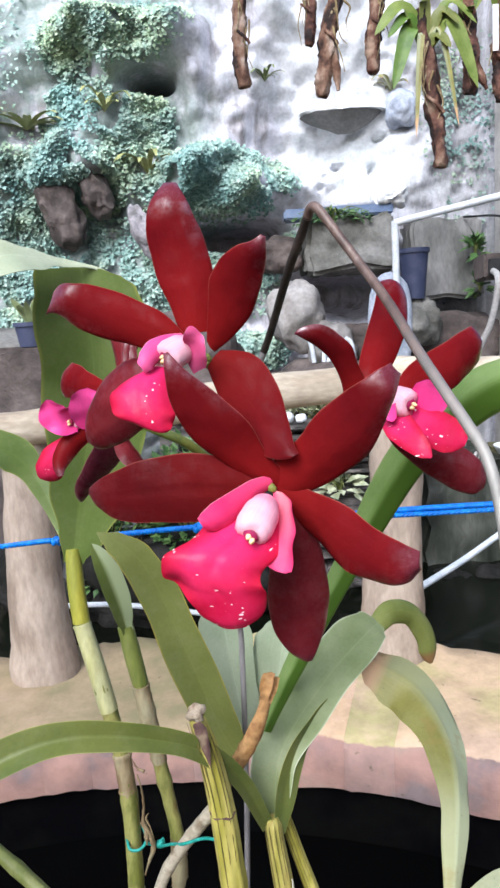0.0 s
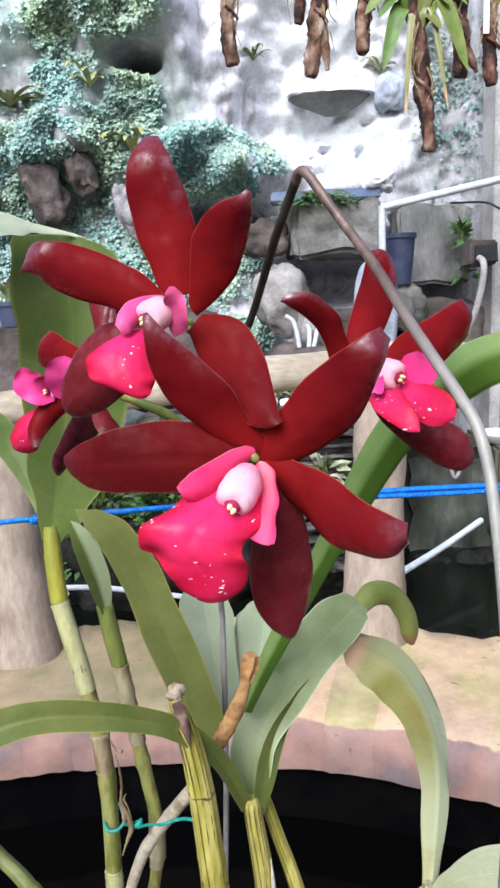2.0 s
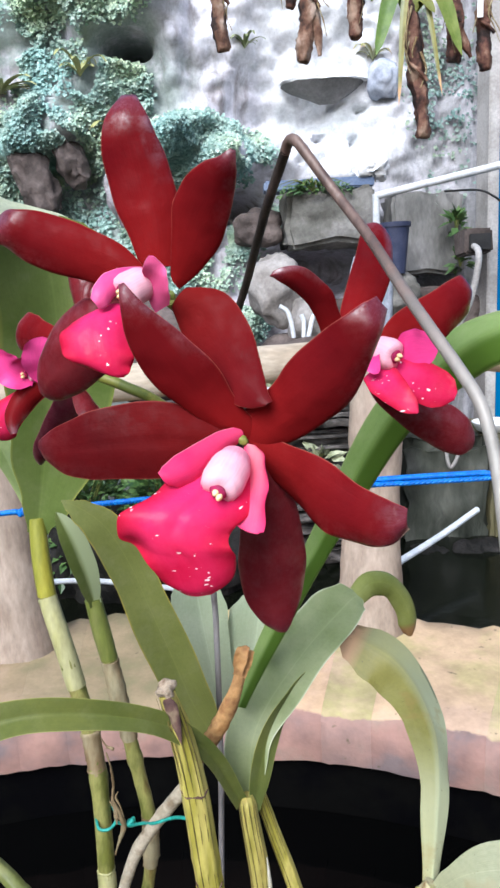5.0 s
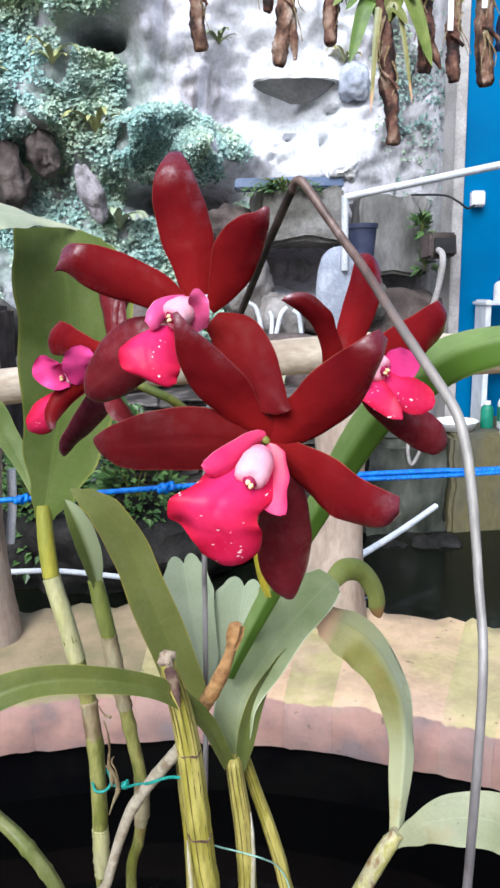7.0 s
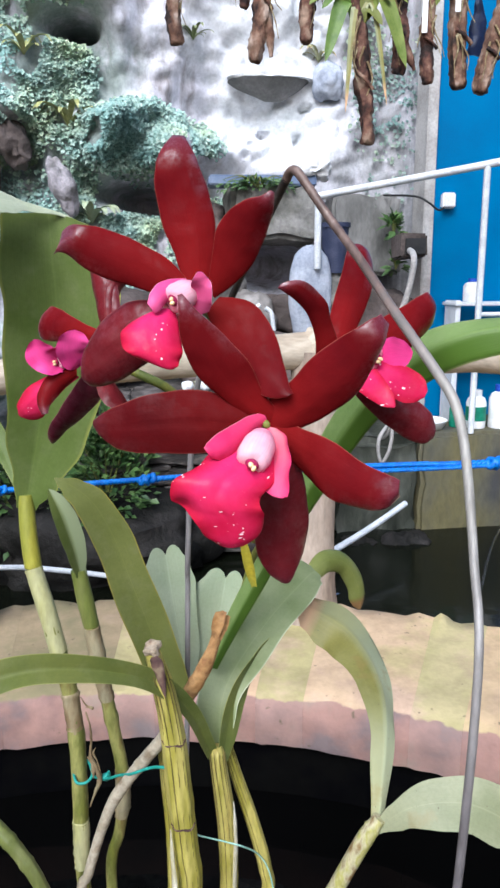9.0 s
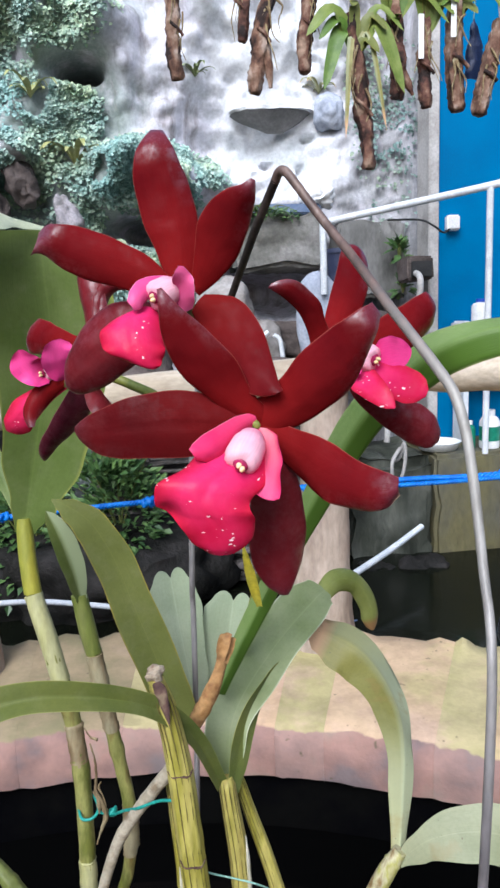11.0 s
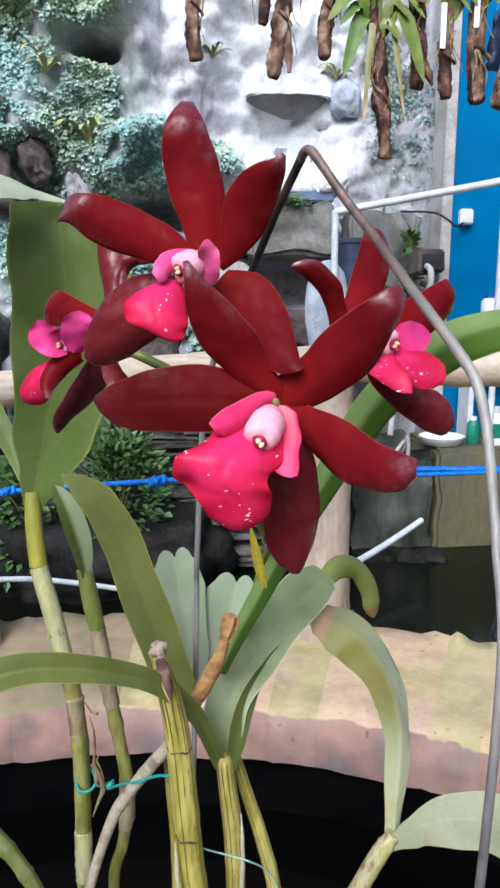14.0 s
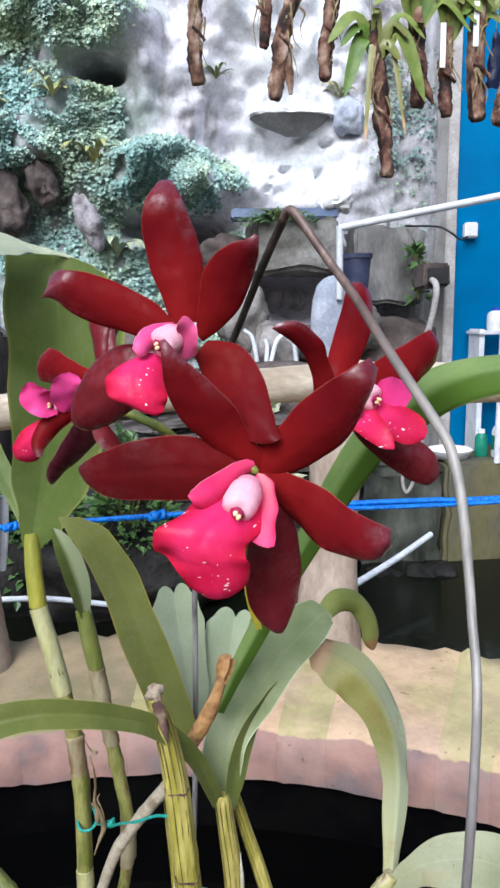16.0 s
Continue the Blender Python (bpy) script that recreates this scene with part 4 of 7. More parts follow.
def bush_material():
    m, nt, b = material("bush_green", 0.45)
    geo = nt.nodes.new("ShaderNodeNewGeometry")
    nt.links.new(ramp(nt, geo.outputs["Random Per Island"], [(0.0, (0.024, 0.062, 0.018)), (0.5, (0.058, 0.120, 0.032)), (1.0, (0.120, 0.205, 0.060))]), b.inputs["Base Color"])
    return m


BUSH = bush_material()


for at, size, seed, mat, label in [
        ((0.265, 4.14, 1.48), (0.165, 0.16, 0.215), 5, ROCK_TAN, "pale grey-brown standing boulder at the foot of the cliff"),
        ((0.47, 4.02, 1.29), (0.14, 0.13, 0.15), 9, ROCK_TAN, "pale rounded boulder low at the foot of the cliff"),
        ((0.72, 4.22, 1.31), (0.26, 0.20, 0.12), 8, ROCK_BROWN, "dark boulder in the hollow of the cliff"),
        ((1.22, 4.22, 1.30), (0.28, 0.2, 0.20), 11, ROCK_BROWN, "brown boulder at the foot of the cliff"),
        ((0.17, 4.40, 1.84), (0.15, 0.12, 0.11), 14, ROCK_BROWN, "dark boulder under the creeper cushion"),
        ((-1.165, 4.49, 2.10), (0.13, 0.10, 0.21), 17, ROCK_BROWN, "brown worn stone set in the cliff among the creeper"),
        ((-0.955, 4.48, 2.235), (0.095, 0.09, 0.135), 20, ROCK_BROWN, "brown worn stone set in the cliff among the creeper"),
        ((-0.65, 4.40, 1.99), (0.08, 0.08, 0.15), 23, LILAC_STONE, "narrow pale lilac stone set among the creeper"),
        ((-0.45, 3.95, 1.15), (0.45, 0.35, 0.30), 26, ROCK_BROWN, "large dark stone at the water's edge"),
        ((0.45, 3.98, 1.04), (0.42, 0.32, 0.19), 29, ROCK_BROWN, "large dark stone at the water's edge"),
        ((-1.5, 3.9, 1.1), (0.5, 0.4, 0.35), 31, ROCK, "large grey stone at the water's edge")]:
    bm = rock(at, size, seed, 4, 0.30, 1.6)
    if size[2] > size[0] * 1.35:  # the narrow ones lean and have chipped flanks
        for v in bm.verts:
            r = v.co - Vector(at)
            v.co.x -= r.z * 0.32
            v.co += noise.noise_vector(v.co * 14 + Vector((seed, 0, 0))) * size[0] * 0.25
    leaned(solo("boulder", bm, mat, label, "boulder", "boulders of the cliff"))

solo("concrete_block", box((0.52, 0.50, 0.31), (0.600, 4.36, 1.850), 0.03, 14, 0.030, 6), ROCK_PALE, "square weathered concrete block jutting from the cliff over a dark hollow", "concrete block")
bush("creeper_tuft", (0.50, 4.10, 1.985), (0.20, 0.05, 0.05), 420, 0.030, BUSH, 23, "small green creeper hanging under the trough")
bush("creeper_tuft", (1.315, 4.12, 1.735), (0.045, 0.05, 0.10), 60, 0.060, BUSH, 27, "dark green creeper leaves hanging over the concrete slab")
bush("creeper_tuft", (1.335, 4.12, 1.530), (0.045, 0.05, 0.07), 40, 0.055, BUSH, 29, "dark green creeper leaves hanging over the concrete slab")
solo("concrete_slab", box((0.42, 0.40, 0.47), (1.175, 4.40, 1.735), 0.02, 12, 0.022, 11), CONCRETE, "flat grey concrete slab at the foot of the cliff", "concrete slab")

# thin cement ledge: lip painted white as lit, wedge painted grey as its shade
ledge = holder("rock_ledge", (0.625, 4.45, 2.66), "cement ledge on the cliff, white for its lit top, grey for its shaded underside", "ledge")


def shelf_slice(z0, z1, r0, r1, d0, d1, seed):
    bm = bmesh.new()
    rows = []
    for f in [k / 8 for k in range(9)]:
        row = []
        for i in range(33):
            an = math.pi * i / 32
            r, d = r0 + (r1 - r0) * f, d0 + (d1 - d0) * f
            wob = 0.012 * noise.noise(Vector((an * 4, f * 2, seed)))
            row.append(bm.verts.new((0.625 + 0.03 * f - math.cos(an) * r, 4.56 - math.sin(an) ** 0.6 * (d + wob), z0 + (z1 - z0) * f ** 0.8 + wob * 0.5)))
        rows.append(row)
    for a4, b4 in zip(rows, rows[1:]):
        for i in range(32):
            bm.faces.new((a4[i], a4[i + 1], b4[i + 1], b4[i]))
    bm.faces.new(rows[0])
    bm.faces.new(rows[-1][::-1])
    return bm


under(part("rim", shelf_slice(2.668, 2.650, 0.256, 0.262, 0.17, 0.175, 1), WHITE_STONE, None), ledge)
under(part("wedge", shelf_slice(2.650, 2.545, 0.252, 0.05, 0.165, 0.01, 2), CONCRETE, None, "underside coloured grey for its shade"), ledge)
leaned(solo("boulder", rock((0.918, 4.450, 2.683), (0.085, 0.10, 0.11), 41, 4, 0.3), BLUE_STONE, "smooth pale blue-grey stone on the white cliff", "boulder", "boulders of the cliff"))
solo("water_trough", box((0.63, 0.16, 0.06), (0.541, 4.24, 2.035), 0.01, 3, 0.004), GUTTER, "blue-grey trough lying on the concrete block", "trough")
for at, size, seed in (((0.85, 4.20, 2.105), (0.085, 0.08, 0.070), 2), ((0.79, 4.22, 2.075), (0.05, 0.05, 0.04), 5)):
    solo("white_stone", rock(at, size, seed, 4, 0.6), WHITE_STONE, "chalk-white knobbly stone lying on the trough", "stone", "white stones")


def rosette(name, at, n, length, width, mat, seed, label, lift=0.9, category="fern"):
    """A tuft of strap leaves that rise and arch over; one mesh a leaf."""
    rng = random.Random(seed)
    e = holder(name, at, label, category)
    for i in range(n):
        an = i / n * 6.283 + rng.uniform(-0.3, 0.3)
        d = Vector((math.cos(an), math.sin(an) * 0.7 - 0.35, 0))
        L = length * rng.uniform(0.7, 1.15)
        k = lift * rng.uniform(0.6, 1.2)
        pts = [(0, 0, 0), d * L * 0.35 + Vector((0, 0, k * L * 0.5)), d * L * 0.75 + Vector((0, 0, k * L * 0.62)), d * L + Vector((0, 0, k * L * 0.35))]
        part("leaf", blade(pts, oval(width, 0.5, 0.7, 0.3), (0, -0.3, 1), nu=8, nv=2, thick=0.001, fold=0.3), mat, e)
    return leaned(e)


rosette("bromeliad", (-0.62, cliff_y(-0.62, 2.35) - 0.03, 2.33), 11, 0.19, 0.040, FERN, 3, "pale green bromeliad rooted in the cliff")
rosette("bromeliad", (-0.85, cliff_y(-0.85, 2.72) - 0.03, 2.68), 9, 0.16, 0.035, FERN, 5, "olive bromeliad rooted in the cliff")
rosette("bromeliad", (0.86, cliff_y(0.86, 2.82) - 0.02, 2.80), 10, 0.13, 0.025, LEAF_OLD, 7, "dry yellow air plant on the white cliff")
rosette("fern", (0.10, cliff_y(0.10, 2.85) - 0.03, 2.86), 12, 0.11, 0.026, LEAF_GREY, 8, "grey-green fern hanging on the cliff")
rosette("fern", (-1.36, cliff_y(-1.36, 2.62) - 0.03, 2.62), 14, 0.26, 0.050, FERN, 11, "yellowish fern on the cliff edge", 0.3)
rosette("fern", (-0.50, cliff_y(-0.5, 1.78) - 0.04, 1.80), 10, 0.18, 0.055, LEAF_PALE, 13, "broad-leaved green plant rooted low on the cliff")

# ---- blue wall, platform and railing ----
solo("wall_east", box((3.4, 0.16, 4.9), (3.200, 4.08, 2.05), 0.006), WALL_BLUE, "smooth blue painted wall beside the cliff", "wall", kind="structure", smooth=False)
solo("wall_corner", box((0.060, 0.20, 4.9), (1.469, 4.07, 2.05), 0.006), WALL_EDGE, "pale unpainted edge of the blue wall", "wall edge", kind="structure", smooth=False)
for nm, size, at in [("wall_south", (11.0, 0.2, 2.4), (0.5, -4.6, 0.6)), ("wall_west", (0.2, 10.4, 3.6), (-4.9, 0.5, 1.2)), ("wall_far_east", (0.2, 8.8, 3.6), (4.95, -0.2, 1.2)), ("wall_north_west", (1.8, 0.2, 4.6), (-4.0, 4.9, 1.9))]:
    solo(nm, box(size, at, 0.01), PLAIN_WALL, "plain grey rendered courtyard wall", "wall", kind="structure", smooth=False)
solo("ledge", box((0.50, 0.60, 0.98), (1.0731, 3.83, 0.1455), 0.05, 14, 0.045, 5), LEDGE_WET, "dark wet rock ledge beside the terrace", "ledge", kind="structure")
# Near-black stones added for the faint dark smudges along the waterline.
for at, size, sd in (((1.193, 3.36, 0.0396), (0.13, 0.11, 0.11), 91), ((1.4508, 3.4, -0.0131), (0.20, 0.12, 0.10), 92), ((0.9523, 3.36, 0.0313), (0.12, 0.10, 0.09), 93), ((1.8298, 3.4, -0.0416), (0.22, 0.14, 0.09), 94)):
    solo("stone", rock(at, size, sd, 4, 0.4), ROCK_BLACK, "low near-black stone added at the foot of the terrace", "stone", "stones along the waterline")
solo("hose_loop", tube([(1.0905, 3.62, 0.6052), (1.1075, 3.5, 0.6445), (1.122, 3.46, 0.7369), (1.1273, 3.45, 0.6615), (1.1089, 3.44, 0.5723), (1.0732, 3.44, 0.517), (1.053, 3.44, 0.574), (1.0596, 3.45, 0.6488), (1.1039, 3.46, 0.7157)], even(0.010), 40, 10), WALL_EDGE, "thin pale hose looped on the wet ledge", "hose")
solo("terrace", box((3.53, 0.55, 1.05), (3.0814, 3.78, 0.125), 0.02, 14, 0.016, 3), ALGAE, "olive algae-stained concrete terrace edge above the pond", "terrace", kind="structure")

rail = holder("pipe_railing", (0.787, 3.78, 0.65), "white painted pipe railing along the terrace", "railing")
for nm, pts, r in [("top_rail", [(0.787, 3.80, 1.905), (1.60, 3.53, 2.03), (1.80, 3.46, 2.07), (2.7, 3.16, 2.23)], 0.019), ("upright", [(0.787, 3.80, 1.915), (0.787, 3.80, 1.72), (0.787, 3.80, 1.528)], 0.019),
                   ("upright", [(1.60, 3.53, 2.02), (1.60, 3.53, 1.3), (1.60, 3.53, 0.64)], 0.017), ("mid_rail", [(1.60, 3.53, 1.283), (2.1, 3.53, 1.283), (2.6, 3.53, 1.283)], 0.012)]:
    under(part(nm, tube(pts, even(r), 24, 14), PIPE, None), rail)
jb = holder("junction_box", (1.580, 3.99, 1.905), "small white junction box on the blue wall with a black cable", "junction box")
under(part("box", box((0.075, 0.05, 0.085), (1.580, 3.975, 1.905), 0.008), TAG, None), jb)
under(part("lid", box((0.062, 0.01, 0.072), (1.580, 3.947, 1.905), 0.004), TAG, None), jb)
under(part("cable", tube([(1.565, 3.96, 1.875), (1.510, 3.93, 1.850), (1.44, 3.9, 1.885), (1.375, 3.95, 1.925), (1.27, 4.2, 1.96)], even(0.006), 30, 8), BLACK, None), jb)
ob = holder("outlet_box", (1.2812, 3.78, 1.6372), "grey cement outlet with a pale pipe hanging out of it", "pipe outlet")
under(part("housing", box((0.15, 0.2, 0.13), (1.335, 3.9, 1.650), 0.012, 3, 0.012), ROCK_BROWN, None), ob)
# Flat black plate on the solid housing, for the shade inside the outlet.
under(part("mouth", box((0.115, 0.02, 0.085), (1.335, 3.797, 1.645), 0.004), BLACK, None), ob)
under(part("pipe", tube([(1.3011, 3.85, 1.6362), (1.2992, 3.72, 1.5962), (1.2893, 3.7, 1.4966), (1.2515, 3.7, 1.3383), (1.1893, 3.72, 1.1911), (1.1371, 3.74, 0.9434), (1.1149, 3.74, 0.6942)], even(0.017), 40, 12), WALL_EDGE, None), ob)
solo("plant_pot", lathe([(0.001, 0.0), (0.058, 0.0), (0.082, 0.25), (0.09, 0.25), (0.09, 0.275), (0.075, 0.275), (0.07, 0.22), (0.001, 0.22)], (0.925, 3.99, 1.508)), NAVY, "tall dark blue plastic pot among the boulders", "plant pot")
solo("boulder", rock((0.92, 4.02, 1.38), (0.15, 0.15, 0.14), 41), ROCK, "grey boulder under the blue pot", "boulder", "boulders of the cliff")
solo("boulder", rock((0.765, 3.885, 1.38), (0.125, 0.085, 0.285), 43, 4, 0.07, 1.2), BLUE_STONE, "smooth pale blue-grey round-topped stone beside the blue pot", "boulder", "boulders of the cliff")
for run in ([(0.260, 3.87, 1.370), (0.300, 3.87, 1.342), (0.320, 3.87, 1.285), (0.333, 3.87, 1.195)], [(0.378, 3.87, 1.318), (0.392, 3.87, 1.278), (0.387, 3.87, 1.195)],
            [(0.411, 3.85, 1.195), (0.440, 3.85, 1.300), (0.476, 3.85, 1.340)], [(0.505, 3.84, 1.320), (0.538, 3.84, 1.290), (0.552, 3.84, 1.195)]):
    solo("pipe_bend", tube(run, even(0.013), 20, 10), PIPE, "short bent white plastic pipe among the boulders", "pipe", "white pipe ends")


def bottle(at, r, h, body, cap, label, band=None):
    e = holder("bottle", at, label, "bottle", "bottles on the terrace")
    under(part("body", lathe([(0.001, 0), (r * 0.96, 0), (r, 0.01), (r, h * 0.68), (r * 0.8, h * 0.8), (r * 0.45, h * 0.85), (r * 0.45, h * 0.88), (0.001, h * 0.88)], at), body, None), e)
    under(part("cap", lathe([(0.001, h * 0.86), (r * 0.52, h * 0.86), (r * 0.52, h), (0.001, h)], at), cap, None), e)
    if band:
        under(part("wrapper", lathe([(r * 1.012, h * 0.2), (r * 1.012, h * 0.58)], at), band, None), e)
    return e


bottle((1.6639, 3.62, 0.654), 0.055, 0.21, TAG, TAG, "white plastic bottle with a green band on the terrace", GREEN_PLASTIC)
bottle((1.7937, 3.6, 0.654), 0.06, 0.24, TAG, BLUE_PLASTIC, "white plastic bottle with a blue cap on the terrace")
bottle((1.564, 3.66, 0.654), 0.035, 0.15, GREEN_PLASTIC, TAG, "small green plastic bottle on the terrace")
bottle((1.9435, 3.62, 0.654), 0.06, 0.2, TAG, GREEN_PLASTIC, "white plastic bottle with a green cap on the terrace", BLUE_PLASTIC)
solo("tray", lathe([(0.001, 0), (0.10, 0), (0.125, 0.045), (0.118, 0.045), (0.095, 0.008), (0.001, 0.008)], (1.3842, 3.66, 0.654)), TAG, "shallow white plastic bowl on the terrace", "bowl")
sh2 = holder("shelf", (1.9136, 3.85, 0.6471), "pale blue metal shelf against the blue wall", "shelf")
for z in (1.04, 1.33):
    under(part("board", box((0.75, 0.2, 0.02), (1.95, 3.87, z), 0.004), PIPE, None), sh2)
for x in (1.60, 2.30):
    under(part("leg", box((0.03, 0.16, 0.70), (x, 3.87, 1.0), 0.003), PIPE, None), sh2)
bottle((1.6975, 3.84, 1.341), 0.05, 0.13, TAG, BLUE_PLASTIC, "white tub with a blue lid on the pale shelf")


# ---- pond plumbing ----
solo("spout_pipe", tube([(2.005, 3.55, 0.4704), (1.8055, 3.25, 0.4852), (1.6357, 2.98, 0.4935)], even(0.022), 16, 14), PIPE, "white pipe that spouts water into the pond", "pipe")
m, nt, b = material("water_jet", 0.1)
b.inputs["Transmission Weight"].default_value = 1.0
b.inputs["IOR"].default_value = 1.33
JET = m
for run in ([(1.62, 2.95, 0.478), (1.50, 2.84, 0.425), (1.355, 2.70, 0.325), (1.26, 2.58, 0.20), (1.19, 2.49, 0.10)], [(1.74, 2.92, 0.478), (1.62, 2.81, 0.425), (1.475, 2.67, 0.325), (1.38, 2.55, 0.20), (1.31, 2.46, 0.10)]):
    solo("water_jet", tube(run, [(0, 0.006), (0.5, 0.0045), (1, 0.006)], 40, 8, 0.12), JET, "thin clear jet of water falling into the pond", "water jet")
solo("float_pipe", tube([(0.5429, 2.735, 0.2566), (0.8946, 3.06, 0.2844), (1.162, 3.3, 0.3264)], even(0.016), 16, 12), PIPE, "white pipe slanting over the pond", "pipe")
solo("drain_pipe", tube([(0.595, 2.74, 0.0938), (0.7343, 2.78, 0.077), (0.8342, 2.8, 0.0721)], even(0.018), 12, 12), GUTTER, "short blue-grey pipe at the waterline", "pipe")
solo("pond_hose", tube([(-0.9054, 2.72, 0.3274), (-0.6767, 2.78, 0.2962), (-0.4589, 2.82, 0.2455), (-0.2623, 2.9, 0.1708)], even(0.012), 24, 10), PIPE, "pale hose along the outer edge of the rim", "hose")
solo("post_pipe", tube([(-0.712, 2.44, 0.8335), (-0.722, 2.44, 0.700), (-0.740, 2.425, 0.560)], even(0.016), 12, 12), PIPE, "white pipe leaning behind the fence post", "pipe")

# ---- stacked slate weir with plants ----
weir = holder("slate_weir", (0.2, 3.45, 0.0), "weir of stacked dark wet slates behind the pond", "slate wall")
rng = random.Random(8)
z = -0.2
while z < 0.93:
    x, h = -0.47 + rng.uniform(0, 0.1), rng.uniform(0.012, 0.045)
    while x < 0.73:
        w = rng.uniform(0.16, 0.75)
        w = min(w, 0.75 - x) if x < 0.65 else 0.1
        sl = box((w - 0.004, 0.30, h - 0.003), (x + w / 2, 3.42 + rng.uniform(-0.08, 0.06) + 0.06 * z, z + h / 2), 0.006, 3, 0.022, rng.uniform(0, 50))
        under(part("slate", sl, SLATE, None), weir)
        x += w
    z += h
solo("weir_core", box((1.3, 0.5, 1.15), (0.13, 3.78, 0.34), 0.02), SLATE, "dark rubble behind the stacked slates", "rubble", kind="structure")


bush("bush", (-0.3495, 3.15, 0.4354), (0.22, 0.2, 0.48), 1500, 0.05, BUSH, 3, "bright green leafy bush at the edge of the pond")
bush("bush", (-0.7748, 3.25, 0.336), (0.30, 0.22, 0.45), 1500, 0.05, BUSH, 6, "dark green leafy bush at the edge of the pond")
# Three added stones, coloured near-black to stand for the dark bank.
solo("boulder", rock((-0.4092, 3.2, 0.2381), (0.55, 0.3, 0.26), 51), ROCK_BLACK, "near-black stone added under the bushes", "boulder", "boulders of the cliff")
solo("boulder", rock((-1.0119, 3.3, 0.1975), (0.35, 0.3, 0.3), 53), ROCK_BLACK, "near-black stone added under the bushes", "boulder", "boulders of the cliff")
solo("boulder", rock((0.6478, 3.25, -0.0539), (0.2, 0.16, 0.17), 55), ROCK_BLACK, "near-black stone added beside the slate weir", "boulder", "boulders of the cliff")
for dx, s in ((0.0, 0.035), (0.07, 0.028), (-0.09, 0.03)):
    solo("white_stone", rock((0.14 + dx, 3.34, 0.945 + s * 0.75), (s, s, s * 0.8), 60 + int(dx * 100), 3, 0.2), WHITE_STONE, "white pebble on the slate weir", "stone", "white stones")
bush("bush", (0.3785, 3.26, 0.60), (0.09, 0.07, 0.08), 46, 0.085, LEAF_GREY, 19, "grey-green plant rooted in the slates of the weir")
bush("bush", (0.254, 3.55, 0.9015), (0.14, 0.10, 0.17), 260, 0.06, LEAF_GREY, 15, "grey-green plant in the slates of the weir")

# planter block with a pot
solo("planter_block", box((0.50, 0.40, 1.68), (-1.245, 3.60, 0.555), 0.03, 6, 0.02, 9), ROCK_BROWN, "weathered square concrete pillar in the outer pond", "pillar")
pp = holder("plant_pot", (-1.105, 3.50, 1.392), "slate-blue plastic pot with a small plant on the pillar", "plant pot")
under(part("pot", lathe([(0.001, 0.0), (0.062, 0.0), (0.078, 0.10), (0.085, 0.10), (0.085, 0.12), (0.07, 0.12), (0.068, 0.10), (0.001, 0.10)], (-1.105, 3.50, 1.392)), NAVY, None), pp)
rng = random.Random(5)
for i in range(9):
    an = i * 0.7
    d = Vector((math.cos(an), math.sin(an), 0))
    o = Vector((-1.105, 3.50, 1.492))
    under(part("leaf", blade([o, o + d * 0.03 + Vector((0, 0, 0.07)), o + d * 0.08 + Vector((0, 0, 0.10 + 0.02 * (i % 3)))], oval(0.035), (0, -1, 0.4), nu=8, nv=2, thick=0.001), LEAF_GREY, None), pp)


# ---- log fence on the rim ----
def log(points, radii, seed):
    bm = tube(points, radii, 36, 16, 0.015, seed=seed)
    for v in bm.verts:
        v.co += noise.noise_vector(v.co * 6 + Vector((seed, 0, 0))) * 0.012
    return bm


fence = holder("log_fence", (0.5, 2.5, RIM), "tan concrete fence modelled as logs, standing on the coping", "fence")
for x, y, sd, top in ((-0.825, 2.33, 2, 1.12), (0.445, 2.33, 4, 1.22), (1.62, 1.66, 6, 1.18)):
    under(part("post", log([(x, y, RIM - 0.01), (x, y, 0.55), (x + 0.02, y, 0.9), (x + 0.02, y, top)], [(0, 0.125), (0.15, 0.112), (0.5, 0.092), (1, 0.085)], sd), LOG, None), fence)
for p0, p1, sd in (((-0.93, 2.27, 1.135), (0.545, 2.33, 1.228), 12), ((0.445, 2.33, 1.235), (1.74, 1.60, 1.19), 14)):
    p0, p1 = Vector(p0), Vector(p1)
    under(part("rail", log([p0, p0.lerp(p1, 0.5) + Vector((0, 0, 0.01)), p1], even(0.062), sd), LOG_RAIL, None), fence)

# ---- driftwood mounts ----
solo("bamboo_pole", tube([(-4.85, 2.62, 2.85), (0, 2.6, 2.82), (4.9, 2.62, 2.85)], even(0.03), 60, 12), CANE_DRY, "bamboo pole across the courtyard that carries the hanging wood", "pole")


